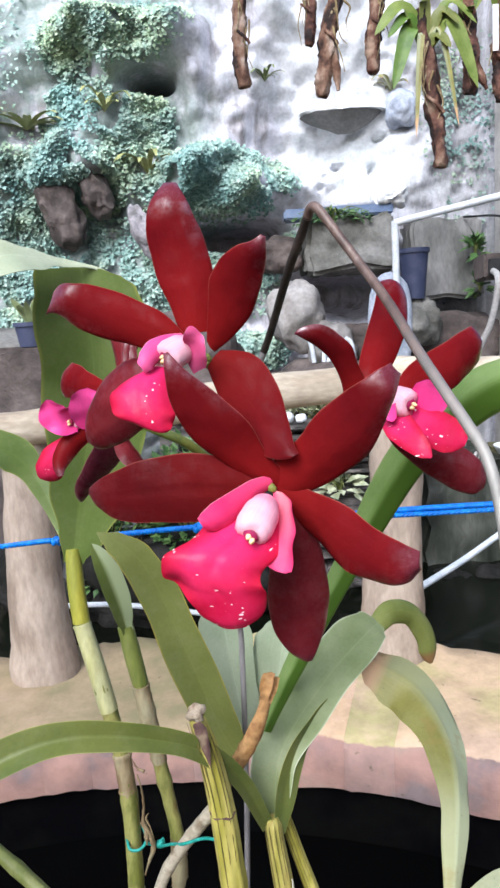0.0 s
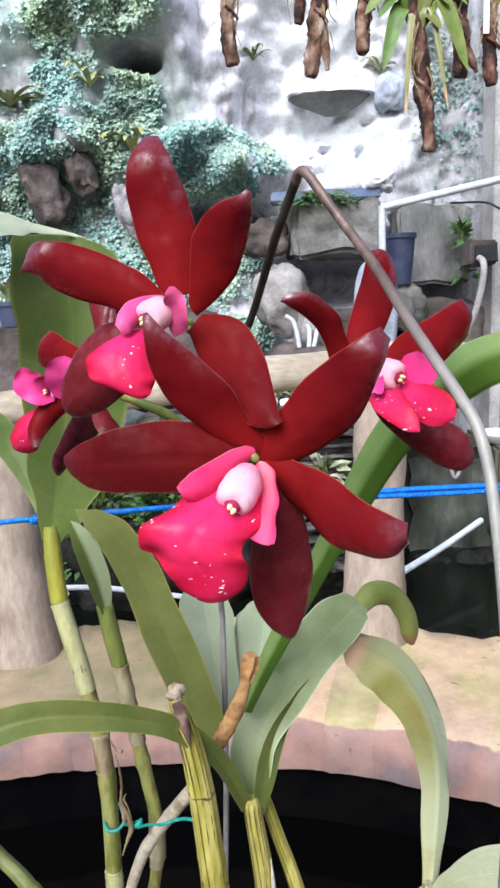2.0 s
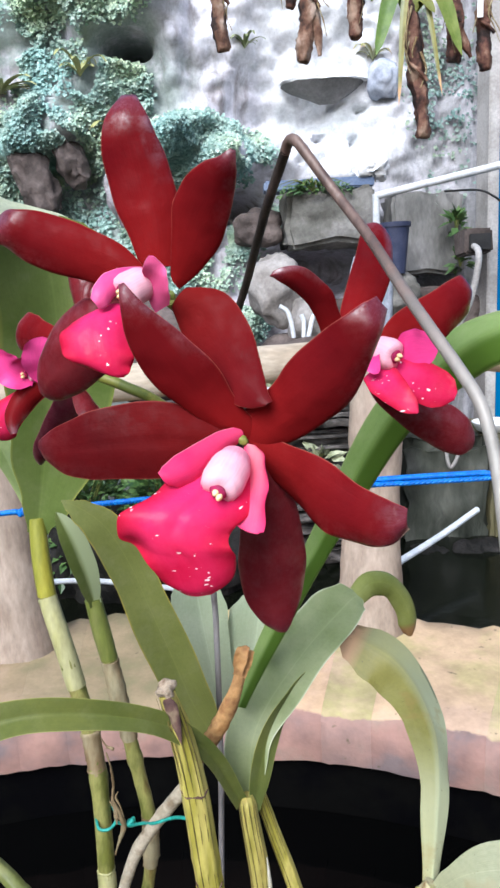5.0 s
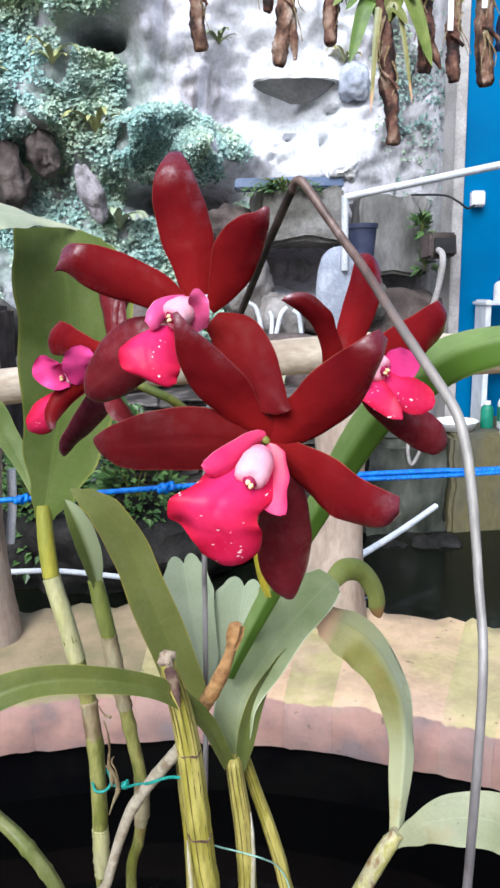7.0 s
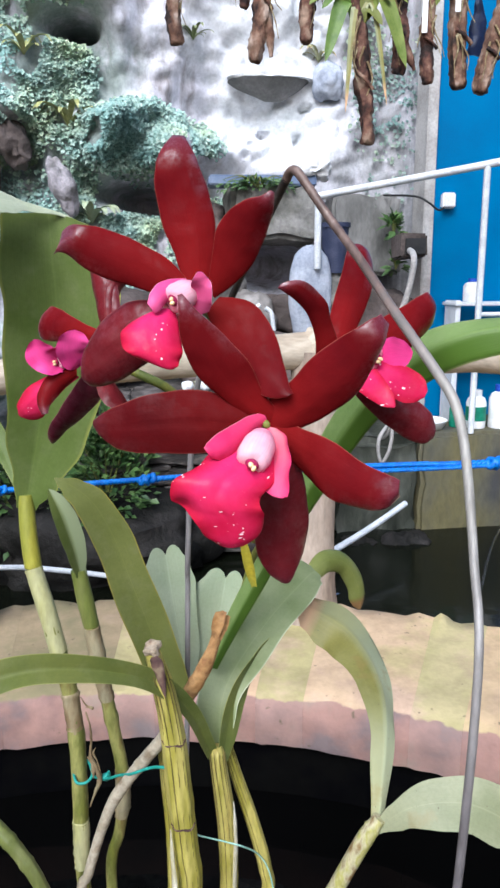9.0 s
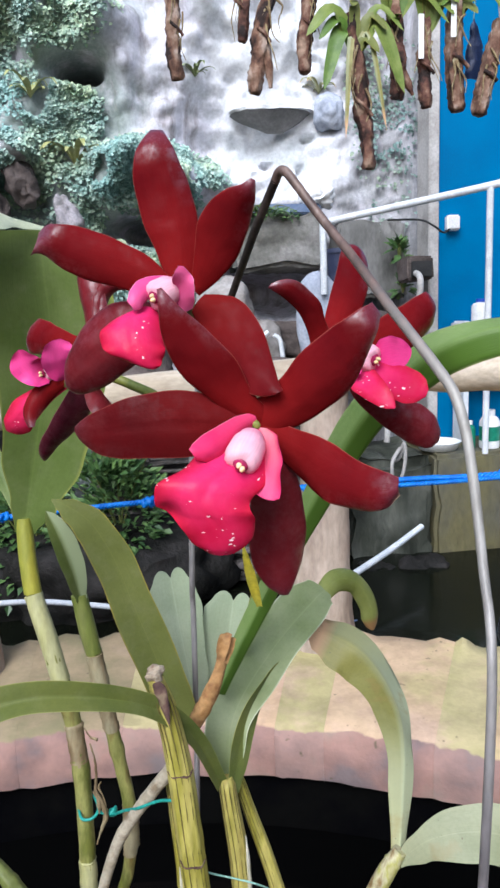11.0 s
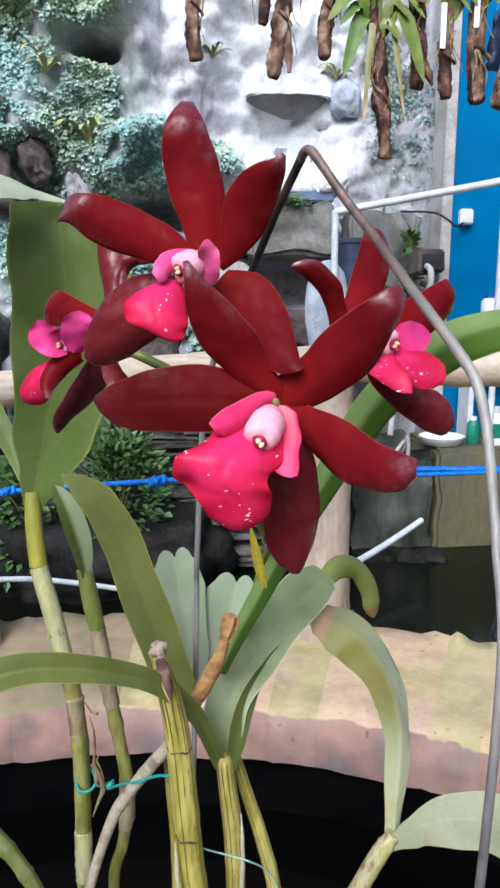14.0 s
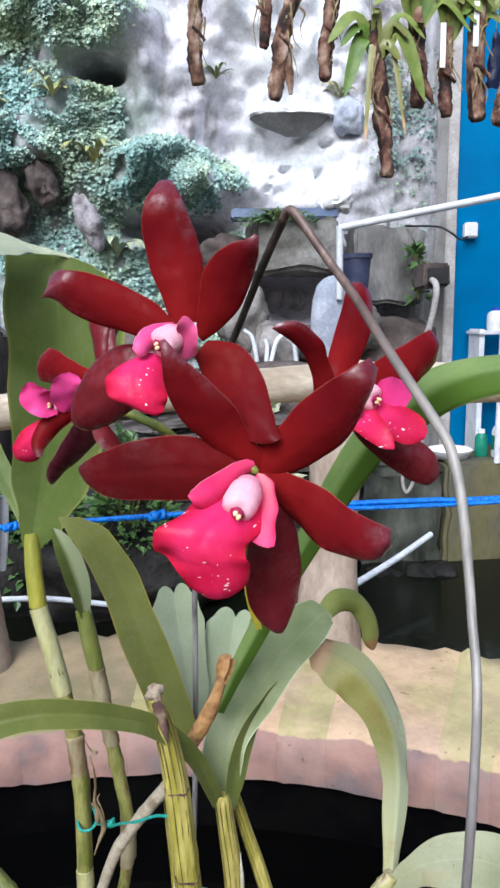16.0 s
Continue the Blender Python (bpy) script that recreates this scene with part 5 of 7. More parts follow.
def mount(x, z0, z1, girth, lean=0.0, fork=0.0, pale=False, leaves=(), tag=False, seed=0, y=2.5):
    """A hanging piece of driftwood on a wire, some with an orchid's strap leaves."""
    rng, r = random.Random(seed), girth * 0.86
    e = holder("driftwood_mount", (x, y, z1), "weathered brown driftwood piece hanging on a wire" if not leaves else "weathered driftwood piece with a strap-leaved orchid hanging on a wire", "driftwood", "hanging driftwood")
    top, bot = Vector((x - lean * 0.5, y, z0)), Vector((x + lean * 0.5, y, z1))
    mid = top.lerp(bot, 0.55) + Vector((rng.uniform(-0.02, 0.02), 0, 0))
    mat = DRIFT_PALE if pale else DRIFT
    bm = tube([top, mid, bot], [(0, r * 0.8), (0.3, r), (0.62, r * 1.08), (0.85, r * 1.0), (0.97, r * 0.92), (1, r * 0.70)], 40, 16, 0.10, seed=seed, ribs=5, rib=0.10)
    for v in bm.verts:
        v.co += noise.noise_vector(v.co * 16 + Vector((seed, 0, 0))) * r * (0.45 if girth < 0.0315 else 0.08) + noise.noise_vector(v.co * 60 + Vector((0, seed, 0))) * r * (0.20 if girth < 0.0315 else 0.10)
    under(part("wood", bm, mat, None), e)
    if fork:
        f0 = top.lerp(bot, 0.62)
        bm = tube([f0, f0.lerp(bot, 0.5) + Vector((fork * 0.6, 0, 0)), bot + Vector((fork, 0, 0.01))], [(0, r * 0.8), (0.6, r * 0.6), (1, r * 0.25)], 14, 10, 0.10, seed=seed + 1)
        under(part("fork", bm, mat, None), e)
    under(part("root", tube([top.lerp(bot, 0.55) + Vector((-r, -r, 0)), top.lerp(bot, 0.6) + Vector((0, -r * 1.3, 0)), top.lerp(bot, 0.66) + Vector((r, -r, 0))], even(r * 0.22), 12, 8, 0.3), DRIFT, None), e)
    for k in range(5):
        a0 = top.lerp(bot, rng.uniform(0.15, 0.6)) + Vector((rng.uniform(-r, r), -r, 0))
        run = [a0]
        for _ in range(3):
            run.append(run[-1] + Vector((rng.uniform(-r, r) * 0.9, rng.uniform(-r, r) * 0.4, -rng.uniform(0.02, 0.06))))
        under(part("root", tube(run, [(0, r * 0.14), (1, r * 0.05)], 14, 6, 0.2), ROOT, None), e)
    under(part("wire", tube([top + Vector((0, 0, -0.02)), (top.x, y + 0.05, (z0 + 2.82) / 2), (top.x, 2.568, 2.80), (top.x, 2.569, 2.825)], even(0.0025), 10, 6), STEEL, None), e)
    under(part("hook", tube([(top.x, 2.60 + 0.031 * math.cos(k * 0.698), 2.82 + 0.031 * math.sin(k * 0.698)) for k in range(10)], even(0.0025), 30, 6), STEEL, None), e)
    extra = [(rng.uniform(-0.11, 0.11), rng.uniform(-0.02, 0.15), rng.uniform(0.018, 0.034), rng.choice((LEAF_OLIVE, LEAF_BRIGHT, LEAF_MID))) for _ in range(5 if len(leaves) > 1 and x > 0.5 else 0)]
    for dx, dz, w, m in list(leaves) + extra:
        o = top.lerp(bot, 0.25)
        dx, dz, w = dx * 1.6, dz * 1.3, w * 1.35
        bm = blade([o, o + Vector((dx * 0.45, -0.03, abs(dx) * 0.5 + max(dz, 0))), o + Vector((dx, -0.05, dz))], oval(w, 0.4, 0.6, 0.4), (0, -0.8, 0.6), nu=12, nv=4, thick=0.0015, fold=0.25)
        under(part("leaf", bm, m, None), e)
    if tag:
        under(part("tag", box((0.019, 0.002, 0.14), (x - 0.03, y - r - 0.015, z0 - 0.10), 0.0008), TAG, None), e)
    return e


mount(0.035, 2.599, 2.219, 0.026, -0.019, 0, True, seed=1)
mount(0.243, 2.609, 2.333, 0.020, 0.017, 0, seed=2)
mount(0.332, 2.602, 2.181, 0.030, -0.091, 0.055, True, seed=3)
mount(0.483, 2.596, 2.236, 0.025, -0.048, 0, leaves=((-0.06, 0.05, 0.02, LEAF_OLD), (0.05, 0.06, 0.02, LEAF_OLIVE)), seed=4)
mount(0.652, 2.420, 1.922, 0.030, 0.066, 0, leaves=((-0.075, -0.10, 0.045, LEAF_BRIGHT), (0.10, -0.11, 0.050, LEAF_MID), (-0.11, 0.03, 0.040, LEAF_MID), (-0.03, -0.22, 0.018, LEAF_OLD), (0.06, -0.20, 0.016, LEAF_OLD)), seed=5)
mount(0.778, 2.463, 2.152, 0.028, 0.015, 0.055, leaves=((-0.10, 0.05, 0.05, LEAF_MID), (0.08, 0.10, 0.045, LEAF_BRIGHT)), seed=6)
mount(0.887, 2.437, 2.115, 0.026, -0.001, 0, leaves=((0.06, 0.06, 0.050, LEAF_MID), (-0.05, 0.12, 0.050, LEAF_MID), (0.02, 0.16, 0.040, LEAF_OLIVE)), tag=True, seed=7)
mount(0.998, 2.502, 2.106, 0.033, 0.011, 0, True, leaves=((0.03, 0.14, 0.050, LEAF_MID), (-0.05, 0.06, 0.045, LEAF_MID), (0.11, -0.02, 0.026, LEAF_MID)), tag=True, seed=8)
mount(1.116, 2.399, 2.093, 0.032, -0.075, 0, True, leaves=((0.10, -0.06, 0.018, LEAF_OLIVE),), seed=9)
mount(1.278, 2.438, 2.158, 0.03, 0.006, 0, leaves=((-0.06, 0.0, 0.04, LEAF_BRIGHT), (0.05, 0.06, 0.04, LEAF_BRIGHT)), seed=10)
mount(-0.839, 2.792, 2.642, 0.03, 0.013, 0, leaves=((-0.06, -0.14, 0.04, LEAF_DARK), (0.06, -0.1, 0.04, LEAF_DARK)), seed=12)

pouch = holder("plastic_pouch", (1.112, 2.62, 2.25), "crumpled dark blue plastic pouch hanging on a string", "pouch")
bm = tube([(1.108, 2.62, 2.455), (1.114, 2.62, 2.36), (1.108, 2.62, 2.25)], [(0, 0.003), (0.25, 0.014), (0.6, 0.029), (0.9, 0.033), (1, 0.020)], 30, 20, 0.10, seed=4)
for v in bm.verts:
    v.co += noise.noise_vector(v.co * 22) * 0.010
    v.co.y = 2.62 + (v.co.y - 2.62) * 0.45
under(part("bag", bm, NAVY_DARK, None), pouch)
under(part("string", tube([(1.108, 2.62, 2.45), (1.108, 2.60, 2.62), (1.108, 2.568, 2.82)], even(0.002), 10, 6), TWINE_PALE, None), pouch)


# ---- orchid ----
solo("pedestal", box((0.34, 0.30, 1.20), (-0.05, 0.44, 0.12), 0.015, 3, 0.004), PLAIN_WALL, "plain grey concrete pedestal standing in the inner pond", "pedestal")
fp = holder("flower_pot", (-0.05, 0.44, 0.72), "terracotta pot of bark holding the orchid", "flower pot")
under(part("pot", lathe([(0.001, 0), (0.075, 0), (0.090, 0.100), (0.097, 0.100), (0.097, 0.119), (0.088, 0.119), (0.086, 0.112), (0.001, 0.112)], (-0.05, 0.44, 0.72)), POT, None), fp)
plant = holder("orchid_plant", (-0.02, 0.44, 0.832), "blooming dark red cattleya orchid with leathery leaves and canes", "orchid")


def own(name, bm, mat, label="", of=None):
    return under(part(name, bm, mat, None, label), of or plant)


def flower(at, label):
    e = new("flower")
    e.empty_display_size = 0.03
    e.parent = plant
    e.matrix_parent_inverse = Matrix.Translation(plant.location).inverted()
    e.location = at
    e["label"] = label
    return e


def sub(name, bm, mat, of, label=""):
    ob = part(name, bm, mat, None, label)
    ob.parent = of
    ob.matrix_parent_inverse = Matrix.Translation(of.location).inverted()
    return ob


def column(of, root, nose, width):
    """White pink-flushed column: a broad hood, blunt at its nose, over a maroon bed with a small two-lobed cream anther."""
    a, b = Vector(root), Vector(nose)
    d = (b - a).normalized()
    s = d.cross(Vector((0, -1, 0))).normalized()
    up = s.cross(d)
    hood = tube([a, a.lerp(b, 0.5) + up * width * 0.06, b + d * width * 0.10], [(0, width * 0.30), (0.15, width * 0.46), (0.45, width * 0.60), (0.72, width * 0.62), (0.88, width * 0.55), (0.96, width * 0.42), (1, width * 0.20)], 28, 28)
    for v in hood.verts:
        r = v.co - a
        along, wide = r.dot(d) / (b - a).length, r.dot(s) / width
        v.co += d * width * (0.55 * wide * wide * max(0.0, along - 0.3) - 0.06 * math.cos(9 * wide) * max(0.0, along - 0.5))
    sub("column", hood, COLUMN, of, "white column flushed with pink")
    sub("anther_bed", blob(b - d * width * 0.20 + Vector((0, -width * 0.34, 0)), b + d * width * 0.18 + Vector((0, -width * 0.26, 0)), width * 0.52, 10, 16), BED, of, "maroon rim round the anther")
    for k in (-1, 1):
        c = b + s * width * 0.075 * k + Vector((0, -width * 0.46, 0)) - d * width * 0.03 * k
        sub("anther", blob(c - d * width * 0.11, c + d * width * 0.16, width * 0.19, 8, 12), ANTHER, of)


def heart(of, at, size):
    """The green-gold knob where petals and lip meet."""
    sub("receptacle", rock(at, (size, size * 0.7, size), 7, 3, 0.3), STEM, of)


# front flower
fa = flower((0.0094, 0.248, 1.391), "large open flower with velvety dark red petals and a crimson lip")
sub("sepal", petal([(0.0179, 0.2520, 1.3803, 0.0044, -8, 0), (0.0189, 0.2545, 1.3678, 0.0088, 2, 0), (0.0196, 0.2555, 1.3549, 0.0114, 3, 0), (0.0198, 0.2565, 1.3425, 0.0122, 3, 0), (0.0204, 0.2575, 1.3310, 0.0103, 2, 0), (0.0215, 0.2580, 1.3213, 0.0063, 0, 0), (0.0236, 0.2580, 1.3161, 0.0019, -1, 0)], bow=-0.30, tip=0.002, seed=1, roll=0.1), RED_DARK, fa, "dark maroon lower sepal with a sheen")
sub("sepal", petal([(0.0041, 0.2510, 1.3885, 0.0074, -93, 0), (-0.0096, 0.2490, 1.3911, 0.0121, -88, 0), (-0.0240, 0.2485, 1.3912, 0.0131, -90, 0), (-0.0380, 0.2500, 1.3901, 0.0122, -90, 0), (-0.0496, 0.2530, 1.3881, 0.0093, -89, 0), (-0.0574, 0.2565, 1.3876, 0.0050, -88, 0), (-0.0614, 0.2590, 1.3882, 0.0013, -91, 0)], bow=-0.16, tip=0.001, rib=0.05, seed=2), RED_SHADED, fa)
sub("sepal", petal([(0.0118, 0.2525, 1.3915, 0.0070, 12, 0), (0.0011, 0.2485, 1.4014, 0.0078, 12, 0), (-0.0072, 0.2450, 1.4109, 0.0108, 13, 0), (-0.0138, 0.2410, 1.4198, 0.0099, 11, 0), (-0.0194, 0.2380, 1.4285, 0.0069, 12, 0), (-0.0237, 0.2355, 1.4355, 0.0033, 15, 0), (-0.0259, 0.2335, 1.4400, 0.0009, 22, 0)], bow=-0.24, tip=0.005, seed=3), RED, fa)
sub("petal", petal([(0.0118, 0.2528, 1.3915, 0.0082, -62, 0), (0.0234, 0.2480, 1.3999, 0.0099, -60, 0), (0.0297, 0.2430, 1.4071, 0.0116, -53, 0), (0.0367, 0.2375, 1.4149, 0.0112, -50, 0), (0.0424, 0.2325, 1.4235, 0.0083, -51, 0), (0.0465, 0.2285, 1.4301, 0.0056, -52, 0), (0.0486, 0.2265, 1.4337, 0.0027, -51, 0)], bow=-0.24, tip=0.007, ruffle=0.06, seed=4, roll=0.2), RED, fa)
sub("petal", petal([(0.0118, 0.2520, 1.3890, 0.0062, -86, 0), (0.0248, 0.2490, 1.3806, 0.0090, -91, 0), (0.0316, 0.2420, 1.3766, 0.0106, -100, 0), (0.0392, 0.2340, 1.3725, 0.0103, -103, 0), (0.0469, 0.2260, 1.3705, 0.0085, -101, 0), (0.0530, 0.2200, 1.3710, 0.0069, -93, 0), (0.0568, 0.2175, 1.3724, 0.0035, -87, 0)], bow=-0.16, tip=0.002, ruffle=0.06, seed=5, roll=0.7), RED, fa)
bm = petal([(0.0042, 0.2465, 1.3878, 0.0115, -6, 0), (0.0010, 0.2372, 1.3815, 0.0145, -8, 0), (-0.0034, 0.2290, 1.3766, 0.0152, -12, 0), (-0.0094, 0.2238, 1.3734, 0.0168, -10, 0), (-0.0118, 0.2220, 1.3695, 0.0172, -8, 0), (-0.0118, 0.2215, 1.3648, 0.0172, -3, 0), (-0.0086, 0.2220, 1.3612, 0.0151, -3, 0), (-0.0058, 0.2225, 1.3559, 0.0125, -0, 0), (-0.0049, 0.2235, 1.3507, 0.0099, 2, 0), (-0.0053, 0.2250, 1.3474, 0.0045, 1, 0)], bow=-0.20, rib=0.05, ruffle=0.12, waves=2.1, ripple_from=0.35, seed=6, nu=64, nv=28, wavy=0.0005, thick=0.0008)
for v in bm.verts:  # the fold that tucks one margin under
    v.co.y += 0.0060 * math.exp(-(((v.co.x + 0.0250) / 0.0050) ** 2 + ((v.co.z - 1.3630) / 0.0042) ** 2))
sub("lip", bm, LIP, fa, "crimson lip with a frilled edge and white flecks")
sub("side_lobe", petal([(0.0092, 0.2505, 1.3932, 0.0026, -75, 0), (0.0027, 0.2440, 1.3916, 0.0037, -70, 0), (-0.0028, 0.2380, 1.3885, 0.0048, -63, 0), (-0.0082, 0.2330, 1.3856, 0.0053, -56, 0), (-0.0124, 0.2300, 1.3840, 0.0042, -54, 0), (-0.0152, 0.2295, 1.3833, 0.0026, -56, 0)], bow=-0.45, rib=0.0, ruffle=0.06, seed=7, wavy=0.0003), LIP_PALE, fa, "crimson side lobe with a pale edge folded over the column")
sub("side_lobe", petal([(0.0122, 0.2480, 1.3900, 0.0030, 1, -55), (0.0138, 0.2435, 1.3882, 0.0064, 0, -60), (0.0138, 0.2380, 1.3836, 0.0074, 0, -60), (0.0130, 0.2335, 1.3783, 0.0074, -3, -58), (0.0116, 0.2300, 1.3728, 0.0074, -8, -48), (0.0104, 0.2270, 1.3691, 0.0066, -15, -35), (0.0106, 0.2250, 1.3677, 0.0034, -13, -20)], bow=0.22, rib=0.0, ruffle=0.08, seed=8, wavy=0.0003), LIP_INNER, fa, "pink side lobe with a pale inner face curved round the column")
column(fa, (0.0078, 0.2430, 1.3880), (0.0016, 0.2300, 1.3798), 0.0112)
heart(fa, (0.0096, 0.2490, 1.3912), 0.0016)

# upper flower
fb = flower((-0.014, 0.272, 1.440), "open flower with narrow dark red petals and a crimson lip")
sub("sepal", petal([(-0.0189, 0.2720, 1.4479, 0.0055, 8, 0), (-0.0202, 0.2735, 1.4590, 0.0084, 10, 0), (-0.0228, 0.2750, 1.4706, 0.0109, 8, 0), (-0.0256, 0.2755, 1.4826, 0.0108, 6, 0), (-0.0277, 0.2750, 1.4914, 0.0094, 6, 0), (-0.0283, 0.2745, 1.4985, 0.0067, 3, 0), (-0.0277, 0.2740, 1.5049, 0.0024, 1, 0)], bow=-0.24, tip=0.007, seed=11), RED, fb)
sub("petal", petal([(-0.0132, 0.2700, 1.4427, 0.0028, -57, 0), (-0.0086, 0.2650, 1.4523, 0.0075, -48, 0), (-0.0050, 0.2600, 1.4613, 0.0100, -44, 0), (-0.0013, 0.2550, 1.4682, 0.0089, -37, 0), (0.0024, 0.2500, 1.4740, 0.0065, -35, 0), (0.0052, 0.2460, 1.4772, 0.0032, -29, 0), (0.0063, 0.2435, 1.4791, 0.0008, -30, 0)], bow=-0.20, tip=0.003, ruffle=0.06, seed=12, roll=0.35), RED, fb)
sub("petal", petal([(-0.0241, 0.2700, 1.4433, 0.0038, -134, 0), (-0.0343, 0.2710, 1.4486, 0.0076, -115, 0), (-0.0453, 0.2725, 1.4531, 0.0090, -110, 0), (-0.0559, 0.2730, 1.4566, 0.0095, -109, 0), (-0.0646, 0.2730, 1.4595, 0.0082, -108, 0), (-0.0703, 0.2725, 1.4617, 0.0063, -108, 0), (-0.0728, 0.2717, 1.4631, 0.0050, -101, -33)], bow=-0.24, tip=0.005, ruffle=0.05, seed=13, roll=0.5), RED, fb)
sub("sepal", petal([(-0.0119, 0.2710, 1.4377, 0.0043, 53, 0), (-0.0044, 0.2660, 1.4327, 0.0101, 50, 0), (0.0014, 0.2600, 1.4252, 0.0119, 50, 0), (0.0070, 0.2540, 1.4166, 0.0102, 53, 0), (0.0113, 0.2490, 1.4091, 0.0071, 47, 0), (0.0148, 0.2450, 1.4054, 0.0040, 42, 0), (0.0177, 0.2430, 1.4043, 0.0016, 32, 0)], bow=-0.20, seed=14), RED_PLAIN, fb)
sub("sepal", petal([(-0.0254, 0.2770, 1.4318, 0.0057, -77, 0), (-0.0351, 0.2790, 1.4285, 0.0108, -69, 0), (-0.0452, 0.2820, 1.4234, 0.0137, -68, 0), (-0.0544, 0.2860, 1.4169, 0.0138, -68, 0), (-0.0624, 0.2900, 1.4099, 0.0111, -70, 0), (-0.0678, 0.2940, 1.4044, 0.0069, -67, -0), (-0.0703, 0.2960, 1.4015, 0.0030, -63, 0)], bow=-0.38, tip=0.002, rib=0.06, seed=15), RED_DARK, fb, "maroon lower sepal with a sheen")
sub("lip", petal([(-0.0324, 0.2600, 1.4353, 0.0047, 2, 0), (-0.0363, 0.2550, 1.4313, 0.0097, 2, 0), (-0.0375, 0.2510, 1.4268, 0.0117, -2, 0), (-0.0367, 0.2480, 1.4217, 0.0118, -3, 0), (-0.0352, 0.2465, 1.4177, 0.0097, -3, 0), (-0.0327, 0.2465, 1.4147, 0.0061, -4, 0), (-0.0303, 0.2470, 1.4130, 0.0021, -5, 0)], bow=-0.30, rib=0.03, ruffle=0.10, waves=3.0, ripple_from=0.2, seed=16, nu=44, nv=22, wavy=0.0005, thick=0.0008), LIP, fb, "crimson lip with white flecks")
sub("side_lobe", petal([(-0.0239, 0.2660, 1.4465, 0.0015, -108, 0), (-0.0290, 0.2610, 1.4451, 0.0028, -66, 0), (-0.0327, 0.2570, 1.4424, 0.0039, -60, 0), (-0.0356, 0.2540, 1.4386, 0.0038, -55, 0), (-0.0375, 0.2530, 1.4360, 0.0023, -54, 0)], bow=-0.35, rib=0.0, ruffle=0.05, seed=17, wavy=0.0003), LIP_LIGHT, fb, "pink side lobe with a pale edge")
sub("side_lobe", petal([(-0.0167, 0.2620, 1.4344, 0.0032, 28, -30), (-0.0171, 0.2580, 1.4389, 0.0052, 10, -40), (-0.0175, 0.2550, 1.4439, 0.0050, 5, -40), (-0.0182, 0.2525, 1.4480, 0.0032, -1, 0), (-0.0187, 0.2515, 1.4507, 0.0010, -4, 0)], bow=0.20, rib=0.0, ruffle=0.05, seed=18, wavy=0.0003), LIP_LIGHT, fb, "pink side lobe with a pale edge")
column(fb, (-0.0205, 0.2650, 1.4440), (-0.0292, 0.2575, 1.4392), 0.0098)
heart(fb, (-0.0145, 0.2700, 1.4385), 0.0015)

# flower behind the wire
fc = flower((0.071, 0.336, 1.410), "half-turned flower with recurved dark red petals and a crimson lip")
sub("sepal", petal([(0.0607, 0.3380, 1.4145, 0.0047, 1, 0), (0.0639, 0.3450, 1.4275, 0.0079, -2, 0), (0.0692, 0.3530, 1.4401, 0.0097, -7, 0), (0.0737, 0.3600, 1.4526, 0.0095, -7, 0), (0.0761, 0.3660, 1.4637, 0.0080, -9, 0), (0.0762, 0.3700, 1.4716, 0.0056, -6, 0), (0.0757, 0.3730, 1.4758, 0.0022, -2, 0)], bow=-0.30, tip=0.006, seed=21, roll=0.3), RED, fc)
sub("petal", petal([(0.0540, 0.3360, 1.4140, 0.0069, 28, 0), (0.0501, 0.3310, 1.4259, 0.0058, 45, 0), (0.0457, 0.3260, 1.4354, 0.0059, 45, 0), (0.0388, 0.3210, 1.4418, 0.0055, 42, 0), (0.0324, 0.3170, 1.4458, 0.0051, 47, 0), (0.0273, 0.3150, 1.4470, 0.0034, 50, 0), (0.0239, 0.3135, 1.4462, 0.0012, 56, 0)], bow=-0.30, tip=0.002, ruffle=0.06, seed=22), RED, fc)
sub("petal", petal([(0.0774, 0.3390, 1.4171, 0.0057, -42, 0), (0.0893, 0.3450, 1.4220, 0.0107, -48, 0), (0.1005, 0.3520, 1.4265, 0.0114, -53, 0), (0.1107, 0.3590, 1.4323, 0.0108, -60, 0), (0.1185, 0.3650, 1.4371, 0.0098, -65, 0), (0.1236, 0.3700, 1.4410, 0.0073, -65, 0), (0.1255, 0.3725, 1.4428, 0.0038, -60, 0)], bow=-0.28, tip=0.004, ruffle=0.04, seed=23, roll=0.4), RED, fc)
sub("sepal", petal([(0.0698, 0.3390, 1.4040, 0.0055, -126, 0), (0.0767, 0.3400, 1.3945, 0.0059, -130, 0), (0.0870, 0.3410, 1.3861, 0.0071, -124, 0), (0.0977, 0.3415, 1.3803, 0.0093, -113, 0), (0.1074, 0.3415, 1.3763, 0.0110, -103, 0), (0.1159, 0.3415, 1.3719, 0.0091, -100, 0), (0.1210, 0.3415, 1.3695, 0.0039, -97, 0)], bow=-0.35, tip=0.002, seed=24), RED_DARK, fc, "maroon lower sepal with a sheen")
sub("lip", petal([(0.0765, 0.3290, 1.4056, 0.0075, 58, 0), (0.0840, 0.3210, 1.4028, 0.0086, 62, 0), (0.0908, 0.3120, 1.3999, 0.0085, 66, 0), (0.0952, 0.3070, 1.3983, 0.0065, 68, 0), (0.0984, 0.3050, 1.3971, 0.0019, 70, 0)], bow=-0.10, rib=0.0, ruffle=0.08, waves=1.5, ripple_from=0.3, seed=25, nu=40, nv=20, wavy=0.0004, thick=0.0008), LIP, fc, "crimson lip with white flecks")
